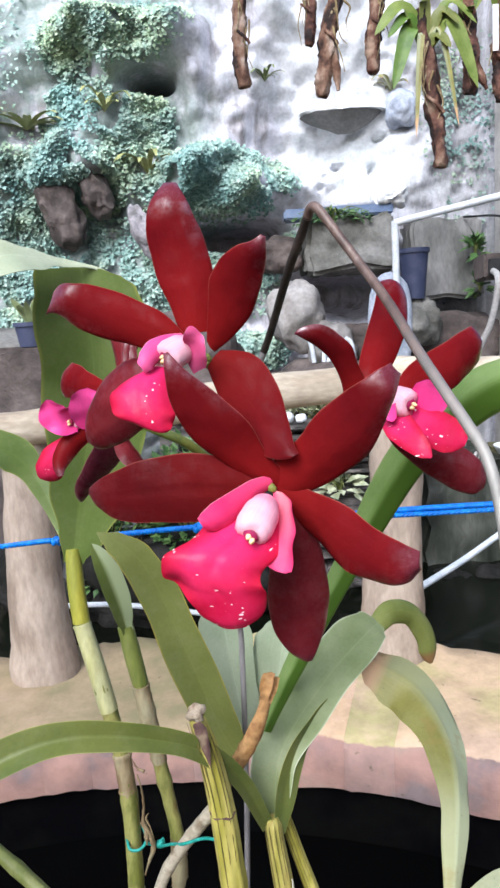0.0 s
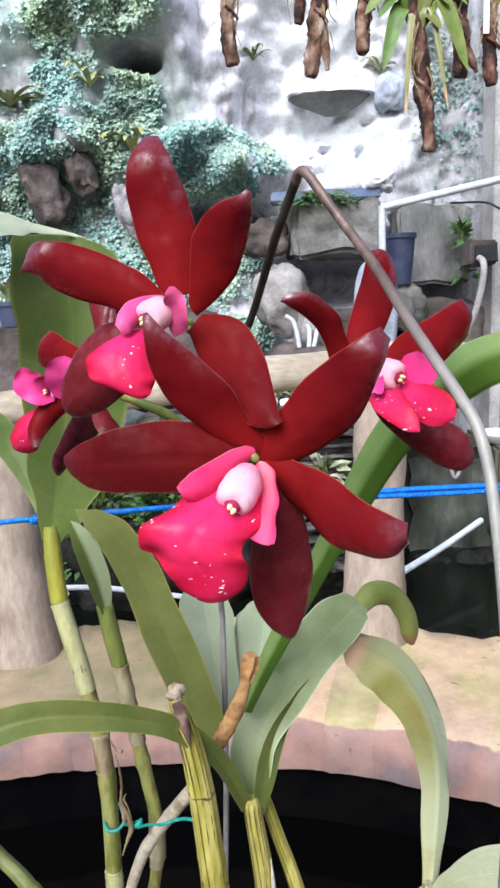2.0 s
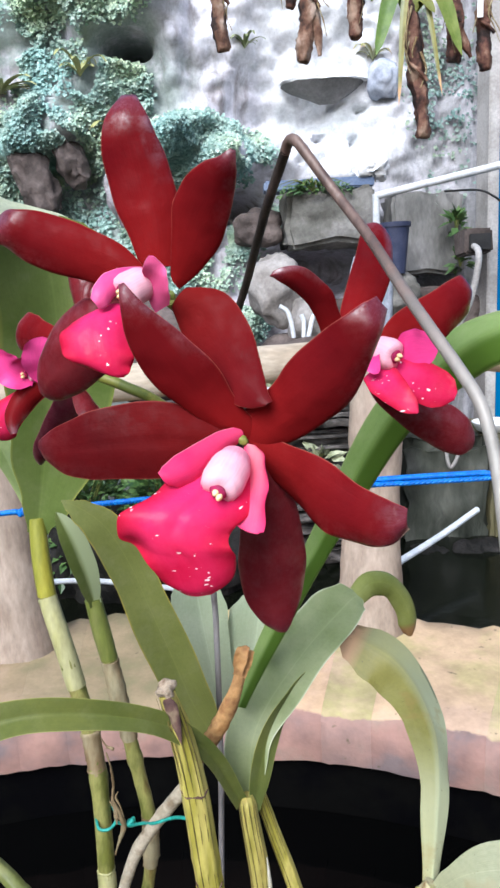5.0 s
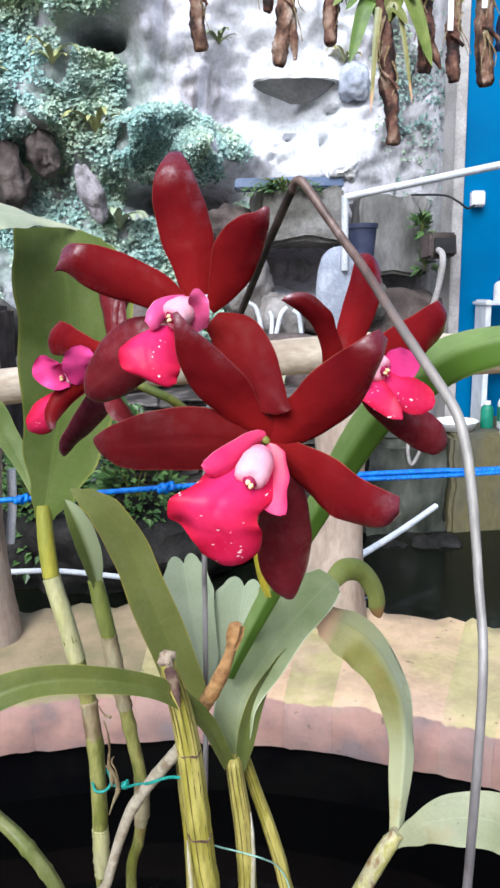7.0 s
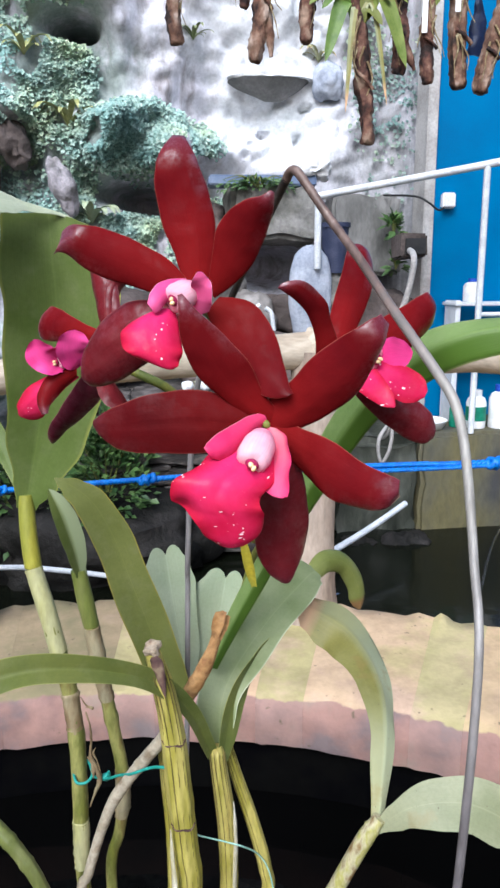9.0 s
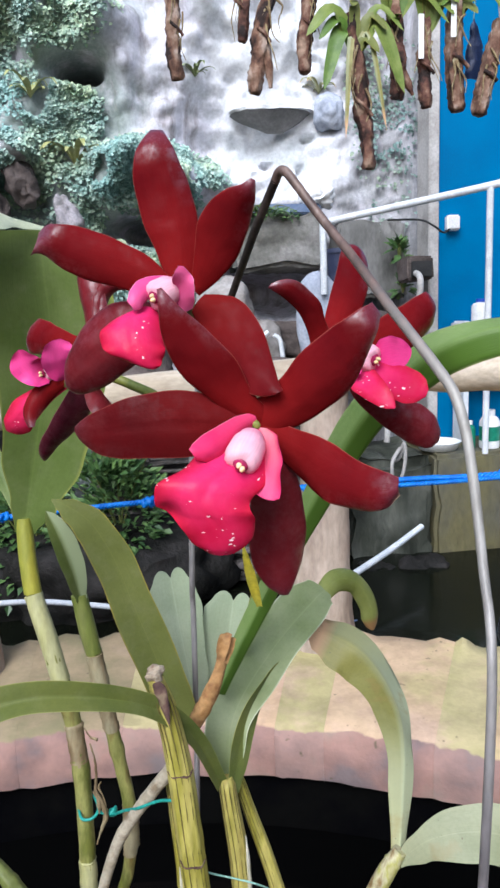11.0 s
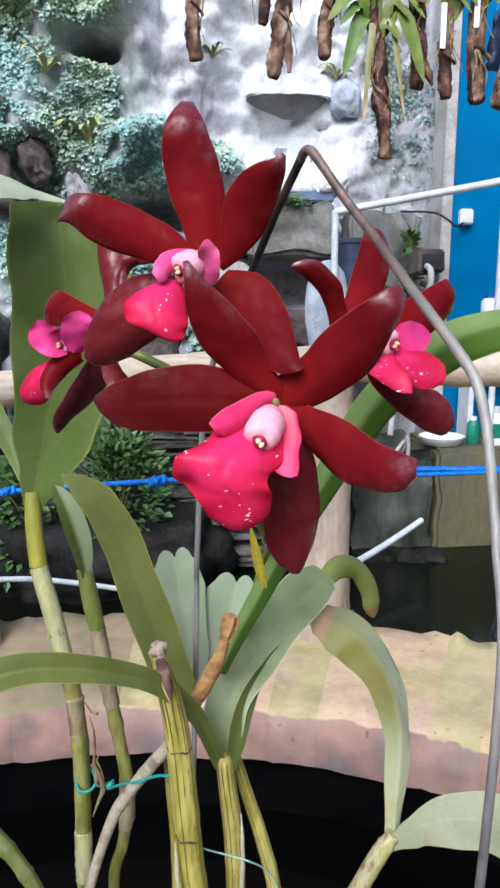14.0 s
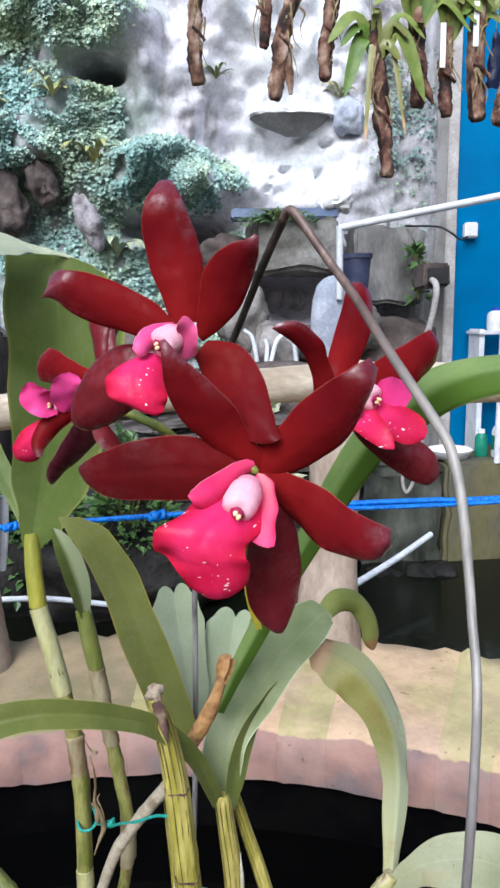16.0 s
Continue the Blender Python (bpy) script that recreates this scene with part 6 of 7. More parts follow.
sub("lip_lobe", petal([(0.0692, 0.3300, 1.4058, 0.0062, 40, 0), (0.0722, 0.3230, 1.4018, 0.0074, 42, 0), (0.0763, 0.3150, 1.3969, 0.0060, 45, 0), (0.0811, 0.3100, 1.3921, 0.0038, 45, 0), (0.0838, 0.3080, 1.3896, 0.0006, 45, 0)], bow=-0.08, rib=0.0, ruffle=0.06, waves=1.5, ripple_from=0.3, seed=28, nu=30, nv=16, wavy=0.0004, thick=0.0008), LIP, fc, "pointed crimson lobe beside the notch of the lip")
sub("side_lobe", petal([(0.0798, 0.3320, 1.4125, 0.0055, -86, 0), (0.0822, 0.3270, 1.4137, 0.0088, -91, 0), (0.0871, 0.3220, 1.4151, 0.0085, -89, 0), (0.0912, 0.3180, 1.4153, 0.0058, -88, 0), (0.0933, 0.3160, 1.4154, 0.0018, -95, 0)], bow=0.15, rib=0.0, ruffle=0.06, seed=26, wavy=0.0004), MAGENTA, fc)
sub("side_lobe", blade([(0.0700, 0.3345, 1.4165), (0.0672, 0.3255, 1.4105), (0.0690, 0.3200, 1.4050)], oval(0.0085, 0.4, 0.5, 0.5), (-0.5, -0.8, 0.2), cup=0.2, seed=27, wavy=0.0005, ripple=0.05), MAGENTA, fc)
column(fc, (0.0690, 0.3365, 1.4145), (0.0775, 0.3265, 1.4118), 0.0118)

# flower seen from the side
fd = flower((-0.066, 0.350, 1.407), "small flower turned aside, with purple-red petals and a magenta lip")
sub("petal", petal([(-0.0677, 0.3520, 1.4167, 0.0037, -115, 0), (-0.0768, 0.3580, 1.4189, 0.0046, -103, 0), (-0.0867, 0.3660, 1.4205, 0.0073, -105, 0), (-0.0949, 0.3740, 1.4215, 0.0094, -107, 0), (-0.1010, 0.3810, 1.4220, 0.0094, -109, 0), (-0.1048, 0.3850, 1.4218, 0.0056, -109, 0)], bow=-0.30, tip=0.003, ruffle=0.05, seed=31), RED, fd)
sub("petal", blade([(-0.0584, 0.3500, 1.4080), (-0.0657, 0.3620, 1.4369), (-0.0715, 0.3700, 1.4670)], oval(0.0165, 0.6, 0.5, 0.48), (-0.6, -1, 0.1), cup=-0.45, seed=32, groove=0.03, wavy=0.0009, ripple=0.03), RED_DARK, fd, "dark red petal seen from behind")
sub("petal", blade([(-0.0606, 0.3520, 1.4160), (-0.0600, 0.3620, 1.4400), (-0.0530, 0.3620, 1.4490), (-0.0425, 0.3600, 1.4485)], oval(0.0085, 0.4, 0.5, 0.5), (0.5, -1, 0.1), cup=-0.45, seed=33, groove=0.03, wavy=0.0009), RED_DARK, fd)
sub("sepal", petal([(-0.0701, 0.3560, 1.3936, 0.0064, -18, 0), (-0.0769, 0.3640, 1.3808, 0.0089, -6, 0), (-0.0855, 0.3730, 1.3692, 0.0078, -3, 0), (-0.0937, 0.3820, 1.3597, 0.0056, -5, 0), (-0.0980, 0.3890, 1.3530, 0.0034, -12, 0), (-0.0992, 0.3930, 1.3475, 0.0010, 0, 0)], bow=-0.35, tip=0.002, seed=34), PURPLE, fd, "dull purple sepal drooping to a dark tip")
sub("sepal", blade([(-0.0656, 0.3450, 1.3972), (-0.0575, 0.3380, 1.3885), (-0.0490, 0.3350, 1.3805)], oval(0.0140, 0.45, 0.6, 0.5), (-0.5, -0.8, -0.2), cup=0.45, seed=35, groove=0.03, wavy=0.0009), RED_DARK, fd)
sub("side_lobe", blade([(-0.0835, 0.3410, 1.4030), (-0.0928, 0.3360, 1.4080), (-0.0975, 0.3340, 1.4160)], oval(0.0165, 0.4, 0.5, 0.5), (-0.4, -1, 0.25), cup=0.45, seed=36, ripple=0.10, wavy=0.0012), MAGENTA, fd)
sub("side_lobe", blade([(-0.0752, 0.3460, 1.4030), (-0.0780, 0.3380, 1.4120), (-0.0772, 0.3350, 1.4215)], oval(0.0190, 0.4, 0.48, 0.5), (0.15, -1, 0.2), cup=0.4, seed=37, ripple=0.10, wavy=0.0012), MAGENTA, fd)
sub("lip", petal([(-0.0807, 0.3450, 1.3985, 0.0047, -30, 0), (-0.0885, 0.3420, 1.3930, 0.0053, -48, 0), (-0.0957, 0.3410, 1.3864, 0.0073, -63, 0), (-0.1010, 0.3430, 1.3808, 0.0085, -58, 0), (-0.1065, 0.3470, 1.3764, 0.0057, -54, 0), (-0.1091, 0.3500, 1.3741, 0.0019, -47, 0)], bow=-0.45, rib=0.06, ruffle=0.08, seed=38, roll=-0.3), LIP, fd)
sub("lip_margin", petal([(-0.0780, 0.3440, 1.3995, 0.0036, -85, 0), (-0.0860, 0.3410, 1.3955, 0.0056, -65, 0), (-0.0915, 0.3375, 1.3890, 0.0050, -40, 0), (-0.0938, 0.3350, 1.3830, 0.0034, -15, 0), (-0.0930, 0.3335, 1.3780, 0.0016, 10, 0)], bow=-0.4, rib=0.0, seed=39, wavy=0.0004), RED, fd, "dark red margin rolled along the lip")
column(fd, (-0.0835, 0.3480, 1.4062), (-0.0880, 0.3420, 1.4040), 0.0085)

# flower stems
own("flower_stem", tube([(0.0105, 0.256, 1.392), (0.020, 0.290, 1.365), (0.030, 0.345, 1.325), (0.042, 0.42, 1.280), (0.040, 0.490, 1.235), (0.028, 0.50, 1.17)], even(0.0028), 30, 10), STEM)
own("flower_stem", tube([(-0.016, 0.280, 1.437), (-0.004, 0.300, 1.425), (0.012, 0.335, 1.400), (0.027, 0.385, 1.345), (0.038, 0.475, 1.255)], even(0.0025), 30, 10), STEM)
own("flower_stem", tube([(-0.062, 0.350, 1.404), (-0.0447, 0.345, 1.398), (-0.0250, 0.350, 1.386), (0.0, 0.38, 1.350), (0.036, 0.47, 1.262)], even(0.0025), 30, 10), STEM)
own("flower_stem", tube([(0.069, 0.342, 1.408), (0.052, 0.352, 1.402), (0.034, 0.352, 1.385), (0.024, 0.345, 1.345), (0.026, 0.36, 1.305)], even(0.0025), 24, 10), STEM)
own("sheath", blade([(0.0344, 0.4360, 1.2348), (0.0277, 0.4300, 1.2599), (0.0209, 0.4250, 1.2847)], oval(0.0072, 0.5, 0.8, 0.6), (-0.3, -1, 0), cup=0.6, seed=40), SPATHE, "yellowed flower sheath")

# leaves
own("leaf", blade([(-0.1426, 0.5250, 1.2650), (-0.1293, 0.5150, 1.3292), (-0.1120, 0.5000, 1.4130), (-0.1122, 0.4900, 1.4610), (-0.1133, 0.4860, 1.4905)],
                  [(0, 0.007, 0.008), (0.10, 0.013, 0.022), (0.25, 0.024, 0.038), (0.45, 0.034, 0.043), (0.65, 0.035, 0.044), (0.76, 0.034, 0.043), (0.86, 0.033, 0.038), (0.93, 0.032, 0.028), (0.975, 0.031, 0.016), (1, 0.030, 0.003)],
                  [(0.1, -1, 0.0), (0.1, -1, 0.05), (0.05, -1, 0.1), (0, -1, 0.3)], nu=44, nv=12, thick=0.0016, fold=0.25, cup=0.05, seed=41), LEAF, "broad upright leaf with its end bent over")
own("leaf_end", blade([(-0.0850, 0.4868, 1.4785), (-0.1010, 0.4840, 1.4885), (-0.1230, 0.4740, 1.4925), (-0.1390, 0.4570, 1.4945), (-0.1540, 0.4400, 1.4930), (-0.1790, 0.4200, 1.4790), (-0.205, 0.41, 1.455)], [(0, 0.0008, 0.0008), (0.2, 0.0014, 0.0012), (0.36, 0.005, 0.003), (0.5, 0.014, 0.008), (0.64, 0.020, 0.015), (0.8, 0.020, 0.018), (0.92, 0.012, 0.012), (1, 0.003, 0.003)], [(0.0, -0.9, 0.4), (-0.1, -0.75, 0.65)], nu=30, nv=10, thick=0.0016, fold=0.15, seed=41), LEAF_UNDER, "pale bent end of the broad leaf")
own("leaf", blade([(-0.1487, 0.5300, 1.2792), (-0.1695, 0.5480, 1.3181), (-0.1875, 0.5520, 1.3427), (-0.2073, 0.5450, 1.3538), (-0.2311, 0.5300, 1.3503)], [(0, 0.003, 0.003), (0.3, 0.009, 0.009), (0.6, 0.016, 0.016), (0.85, 0.018, 0.018), (1, 0.006, 0.006)], (0.2, -0.8, 0.6), nu=24, nv=8, thick=0.0016, fold=0.2, seed=42), LEAF)
own("leaf", blade([(-0.0123, 0.5250, 1.0866), (-0.0287, 0.5220, 1.1195), (-0.0439, 0.5150, 1.1663), (-0.0587, 0.5080, 1.2104), (-0.0705, 0.5020, 1.2470), (-0.0851, 0.4960, 1.2771), (-0.1005, 0.4910, 1.2930), (-0.1137, 0.4880, 1.3005)],
                  [(0, 0.010, 0.010), (0.16, 0.0165, 0.0165), (0.36, 0.0182, 0.0168), (0.55, 0.0172, 0.0148), (0.72, 0.0150, 0.0116), (0.85, 0.0105, 0.0068), (0.94, 0.0055, 0.0025), (1, 0.0006, 0.0006)], (0.15, -1, 0.35), nu=40, nv=12, thick=0.0016, fold=0.14, cup=0.08, seed=43), LEAF_OLIVE, "olive leaf with a yellowing edge")
own("leaf", blade([(-0.0971, 0.4970, 1.2185), (-0.1022, 0.4920, 1.2462), (-0.1100, 0.4900, 1.2722), (-0.1191, 0.4920, 1.2909)], oval(0.0190, 0.50, 0.6, 0.5), (0.7, -1, 0.2), nu=20, nv=10, thick=0.0014, fold=0.55, seed=44), LEAF_SPLIT, "small folded leaf with one pale half")
own("leaf", blade([(0.0077, 0.4500, 1.0880), (-0.0133, 0.4320, 1.1411), (-0.0420, 0.4120, 1.1770), (-0.0852, 0.3900, 1.1985), (-0.1228, 0.3750, 1.2050), (-0.1595, 0.3620, 1.1950), (-0.1900, 0.3550, 1.1760)],
                  [(0, 0.005, 0.005), (0.12, 0.006, 0.006), (0.35, 0.0078, 0.0078), (0.6, 0.0092, 0.0092), (0.8, 0.0105, 0.0105), (0.95, 0.006, 0.006), (1, 0.002, 0.002)], [(0.4, -1, 0.3), (0.1, -0.8, 0.6), (0.0, -0.7, 0.75)], nu=40, nv=10, thick=0.0015, fold=0.65, seed=45), LEAF_STRAP, "arching narrow leaf with a keeled middle")
own("leaf", blade([(0.0145, 0.4570, 1.0780), (0.0200, 0.4750, 1.1279), (0.0566, 0.5150, 1.1633), (0.0960, 0.5500, 1.1880), (0.1080, 0.5600, 1.1930)],
                  [(0, 0.007, 0.007), (0.18, 0.019, 0.013), (0.42, 0.027, 0.019), (0.66, 0.025, 0.019), (0.84, 0.017, 0.014), (0.95, 0.010, 0.009), (1, 0.006, 0.006)],
                  [(-0.2, -0.9, 0.4), (-0.2, -0.87, 0.5), (-0.25, -0.8, 0.6), (-0.1, -0.75, 0.65)], nu=40, nv=12, thick=0.0016, fold=0.16, seed=46), LEAF_GREY, "grey-green leaf that curls over at its end")
own("leaf_end", blade([(0.1040, 0.5580, 1.1900), (0.1230, 0.5740, 1.1975), (0.1440, 0.5870, 1.1880), (0.1590, 0.5930, 1.1640), (0.1640, 0.5940, 1.1370)],
                      [(0, 0.008, 0.008), (0.3, 0.0105, 0.0105), (0.6, 0.0105, 0.0105), (0.88, 0.0095, 0.0095), (0.97, 0.006, 0.006), (1, 0.002, 0.002)],
                      [(0.0, -0.8, 0.6), (0.2, -0.85, 0.5), (0.3, -0.9, 0.2)], nu=26, nv=10, thick=0.0022, cup=-0.35, seed=46), LEAF_CURL, "curled olive end of the leaf with a brown tip")
own("leaf", blade([(0.0165, 0.4500, 1.0800), (0.0284, 0.4700, 1.1264), (0.0478, 0.4950, 1.1433), (0.0701, 0.5150, 1.1591)], oval(0.022, 0.4, 0.7, 0.5), (0.5, -1, -0.2), nu=20, nv=8, thick=0.0014, fold=0.2, seed=47), LEAF_STRAP)
own("leaf", blade([(0.1340, 0.4080, 1.0570), (0.1447, 0.4400, 1.1092), (0.1499, 0.4850, 1.1285), (0.1350, 0.5350, 1.1456), (0.0935, 0.5600, 1.1617)],
                  [(0, 0.006, 0.006), (0.2, 0.0115, 0.0115), (0.45, 0.019, 0.016), (0.68, 0.025, 0.021), (0.84, 0.026, 0.020), (0.94, 0.018, 0.015), (1, 0.005, 0.006)], [(0.2, -1, 0.2), (0.3, -0.85, 0.4), (0.2, -0.75, 0.65)], nu=36, nv=12, thick=0.0015, fold=-0.35, ripple=0.05, seed=48), LEAF_OLD, "old yellowing leaf bent over with a dry end")
own("leaf", blade([(0.1319, 0.4050, 1.0500), (0.1539, 0.3950, 1.0760), (0.1948, 0.3850, 1.0840), (0.2442, 0.3750, 1.0600)], [(0, 0.0035, 0.004), (0.2, 0.0075, 0.011), (0.5, 0.017, 0.019), (0.8, 0.020, 0.02), (1, 0.005, 0.005)], (-0.1, -0.8, 0.75), nu=28, nv=10, thick=0.0016, fold=0.1, seed=49), LEAF_DUSTY, "dusty grey-olive leaf with dark specks")
own("leaf", blade([(0.0074, 0.4700, 1.1500), (0.0289, 0.4700, 1.2001), (0.0689, 0.4620, 1.2873), (0.1004, 0.4400, 1.3602), (0.1234, 0.4150, 1.3965), (0.1450, 0.3950, 1.4180), (0.1800, 0.3750, 1.4290), (0.2250, 0.355, 1.424)],
                  [(0, 0.005, 0.005), (0.2, 0.0085, 0.0085), (0.45, 0.0135, 0.0135), (0.7, 0.0155, 0.0155), (0.9, 0.013, 0.013), (1, 0.003, 0.003)], [(-0.3, -1, 0.1), (-0.3, -1, 0.3), (-0.3, -0.7, 0.8)], nu=44, nv=10, thick=0.0015, fold=-0.6, seed=50), LEAF_TWO, "long bright green strap leaf with a pale midrib")
own("leaf", blade([(-0.0063, 0.5700, 1.0750), (-0.0207, 0.5800, 1.1479), (-0.0295, 0.5850, 1.1995)], [(0, 0.008, 0.008), (0.3, 0.020, 0.019), (0.7, 0.0245, 0.0225), (0.92, 0.0225, 0.0205), (1, 0.0170, 0.0152)], (0.1, -1, 0.2), nu=24, nv=16, notch=0.009, thick=0.0016, fold=0.25, seed=51), LEAF_PALE, "pale green leaf with a notched end")
own("leaf", blade([(0.0140, 0.5750, 1.0600), (0.0221, 0.5850, 1.1275), (0.0282, 0.5900, 1.1735)], [(0, 0.008, 0.008), (0.3, 0.020, 0.019), (0.7, 0.027, 0.025), (0.92, 0.025, 0.022), (1, 0.0195, 0.0170)], (-0.1, -1, 0.2), nu=24, nv=16, notch=0.009, thick=0.0016, fold=0.2, seed=52), LEAF_PALE, "pale green leaf with a notched end")

# canes, bulbs and stubs, rooted in the pot
own("cane", tube([(-0.1421, 0.5250, 1.2726), (-0.1392, 0.5180, 1.2365), (-0.1351, 0.5140, 1.2137), (-0.1247, 0.5080, 1.1816), (-0.1159, 0.5050, 1.1476), (-0.1075, 0.5020, 1.1129), (-0.1019, 0.4970, 1.0737), (-0.0992, 0.4920, 1.0284), (-0.0979, 0.4880, 0.9871), (-0.0971, 0.4850, 0.9498), (-0.080, 0.465, 0.825)],
                 [(0, 0.0050), (0.2, 0.0058), (0.30, 0.0064), (0.5, 0.0066), (0.75, 0.0066), (1, 0.0052)], 80, 16, 0.025, ((0.13, 0.08), (0.28, 0.10), (0.345, 0.12), (0.46, 0.16), (0.60, 0.14)), 61, 5, 0.03), CANE_OLIVE)
own("sheath", tube([(-0.1072, 0.5018, 1.1120), (-0.1040, 0.4990, 1.0900), (-0.1022, 0.4972, 1.0760)], [(0, 0.0072), (0.5, 0.0070), (1, 0.0068)], 20, 14, 0.06, ((0.05, 0.10), (0.8, 0.08)), 162), CANE_DRY, "dry brown sheath on the cane")
own("sheath", tube([(-0.0983, 0.4890, 0.9990), (-0.0979, 0.4880, 0.9871), (-0.0972, 0.4855, 0.9550)], [(0, 0.0066), (0.5, 0.0072), (1, 0.0064)], 20, 14, 0.06, ((0.05, 0.10), (0.8, 0.08)), 163), CANE_SHEATH, "papery pale sheath on the cane")
own("sheath", tube([(-0.1424, 0.5250, 1.2760), (-0.1400, 0.5195, 1.2450), (-0.1362, 0.5150, 1.2180)], [(0, 0.0062), (0.5, 0.0068), (1, 0.0069)], 16, 14, 0.01, (), 60), CANE_YELLOW, "yellow upper stretch of the cane")
own("sheath", tube([(-0.1360, 0.5148, 1.2170), (-0.1310, 0.5115, 1.2010), (-0.1247, 0.5080, 1.1816), (-0.1159, 0.5050, 1.1476)], [(0, 0.0070), (0.6, 0.0074), (1, 0.0074)], 30, 14, 0.012, ((0.02, 0.10),), 62), CANE_SHEATH, "papery pale sheath on the cane")
own("cane", tube([(-0.0984, 0.5000, 1.2213), (-0.0934, 0.5000, 1.1949), (-0.0891, 0.5000, 1.1749), (-0.0822, 0.5000, 1.1341), (-0.0759, 0.4990, 1.1032), (-0.0698, 0.4980, 1.0715), (-0.0646, 0.4970, 1.0436), (-0.0631, 0.4960, 1.0119), (-0.0665, 0.4950, 0.9787), (-0.0733, 0.4930, 0.9372), (-0.060, 0.470, 0.825)],
                 [(0, 0.0058), (0.10, 0.0063), (0.16, 0.0061), (0.28, 0.0056), (0.5, 0.0054), (1, 0.0046)], 80, 14, 0.03, ((0.115, 0.08), (0.28, 0.12), (0.445, 0.18), (0.62, 0.16)), 63), CANE_OLIVE)
own("sheath", tube([(-0.0985, 0.5000, 1.2215), (-0.0934, 0.4998, 1.1949), (-0.0888, 0.4996, 1.1735)], [(0, 0.0062), (0.5, 0.0068), (1, 0.0064)], 20, 14, 0.02, (), 165), CANE_GREEN, "smooth dark green upper stretch of the cane")
own("sheath", tube([(-0.0885, 0.4995, 1.1720), (-0.0822, 0.4995, 1.1341), (-0.0765, 0.4990, 1.1060)], [(0, 0.0066), (0.4, 0.0070), (1, 0.0062)], 24, 14, 0.07, ((0.3, 0.12), (0.9, 0.1)), 64), CANE_DRY, "dry brown sheath on the cane")
own("sheath", tube([(-0.0640, 0.4965, 1.0400), (-0.0631, 0.4960, 1.0119), (-0.0645, 0.4955, 0.9950)], [(0, 0.0062), (0.6, 0.0066), (1, 0.0058)], 24, 14, 0.06, ((0.3, 0.12), (0.7, 0.16)), 65), CANE_DRY, "dry brown sheath on the cane")
own("cane", tube([(-0.2150, 0.4560, 1.085), (-0.1660, 0.4450, 1.0453), (-0.1481, 0.4370, 1.0321), (-0.1319, 0.4320, 1.0118), (-0.1197, 0.4300, 0.9871), (-0.09, 0.43, 0.90), (-0.07, 0.43, 0.825)], [(0, 0.0046), (0.3, 0.0054), (1, 0.0050)], 60, 24, 0.02, ((0.12, 0.16), (0.36, 0.16), (0.5, 0.14)), 66, 7, 0.05), CANE)


def bulb(points, r, seed, top=1.0):
    """A fluted old pseudobulb: pale swollen ribs with dark grooves between them."""
    own("pseudobulb", tube(points, [(0, r * 0.62 * top), (0.12, r * 0.85), (0.4, r), (0.75, r), (1, r * 0.7)], 60, 32, 0.012, ((0.52, 0.06),), seed, 8, 0.055), BULB)
    spine = [Vector(p) for p in points]
    for k in (-0.95 + 0.1 * (seed % 3), -0.40, 0.18 - 0.08 * (seed % 2), 0.62, 0.92):
        line = [p + Vector((math.sin(k) * r * 0.97, -math.cos(k) * r * 0.97, 0)) for p in spine]
        own("groove", tube(line[:-1] + [line[-1]], [(0, r * 0.012), (0.12, r * 0.050), (0.3, r * 0.036), (0.5, r * 0.060), (0.75, r * 0.036), (1, r * 0.015)], 60, 6, 0.35, seed=seed + 3), BULB_GROOVE)


bulb([(-0.0382, 0.4210, 1.1925), (-0.0296, 0.4210, 1.1612), (-0.0226, 0.4210, 1.1242), (-0.0168, 0.4210, 1.0762), (-0.0108, 0.4220, 1.0252), (-0.0063, 0.4240, 0.9813), (-0.008, 0.43, 0.825)], 0.0088, 71)
bulb([(0.0121, 0.4520, 1.0920), (0.0141, 0.4500, 1.0765), (0.0212, 0.4480, 1.0309), (0.0248, 0.4470, 0.9885), (0.0256, 0.4470, 0.9496), (0.02, 0.445, 0.825)], 0.0072, 72)
bulb([(0.0180, 0.4700, 1.0920), (0.0310, 0.4660, 1.0528), (0.0453, 0.4620, 1.0118), (0.0575, 0.4600, 0.9680), (0.0600, 0.4580, 0.9350), (0.04, 0.45, 0.825)], 0.0054, 73)
own("torn_skin", blade([(0.0262, 0.4405, 1.0500), (0.0290, 0.4400, 1.0200), (0.0300, 0.4400, 0.9850), (0.0300, 0.441, 0.950)], [(0, 0.0005, 0.0005), (0.3, 0.0016, 0.0016), (0.7, 0.0022, 0.0022), (1, 0.0012, 0.0012)], (0.4, -1, 0.0), cup=-0.4, nu=24, nv=6, thick=0.0006, ripple=0.2, seed=171), SKIN, "strip of dry whitish skin on the bulb")
own("torn_skin", blade([(-0.0235, 0.4150, 1.0500), (-0.0215, 0.4140, 1.0200), (-0.0185, 0.4145, 0.9850), (-0.016, 0.416, 0.950)], [(0, 0.0005, 0.0005), (0.3, 0.0018, 0.0018), (0.7, 0.0026, 0.0026), (1, 0.0012, 0.0012)], (-0.5, -1, 0.0), cup=-0.4, nu=24, nv=6, thick=0.0006, ripple=0.2, seed=172), SKIN, "strip of dry whitish skin on the bulb")
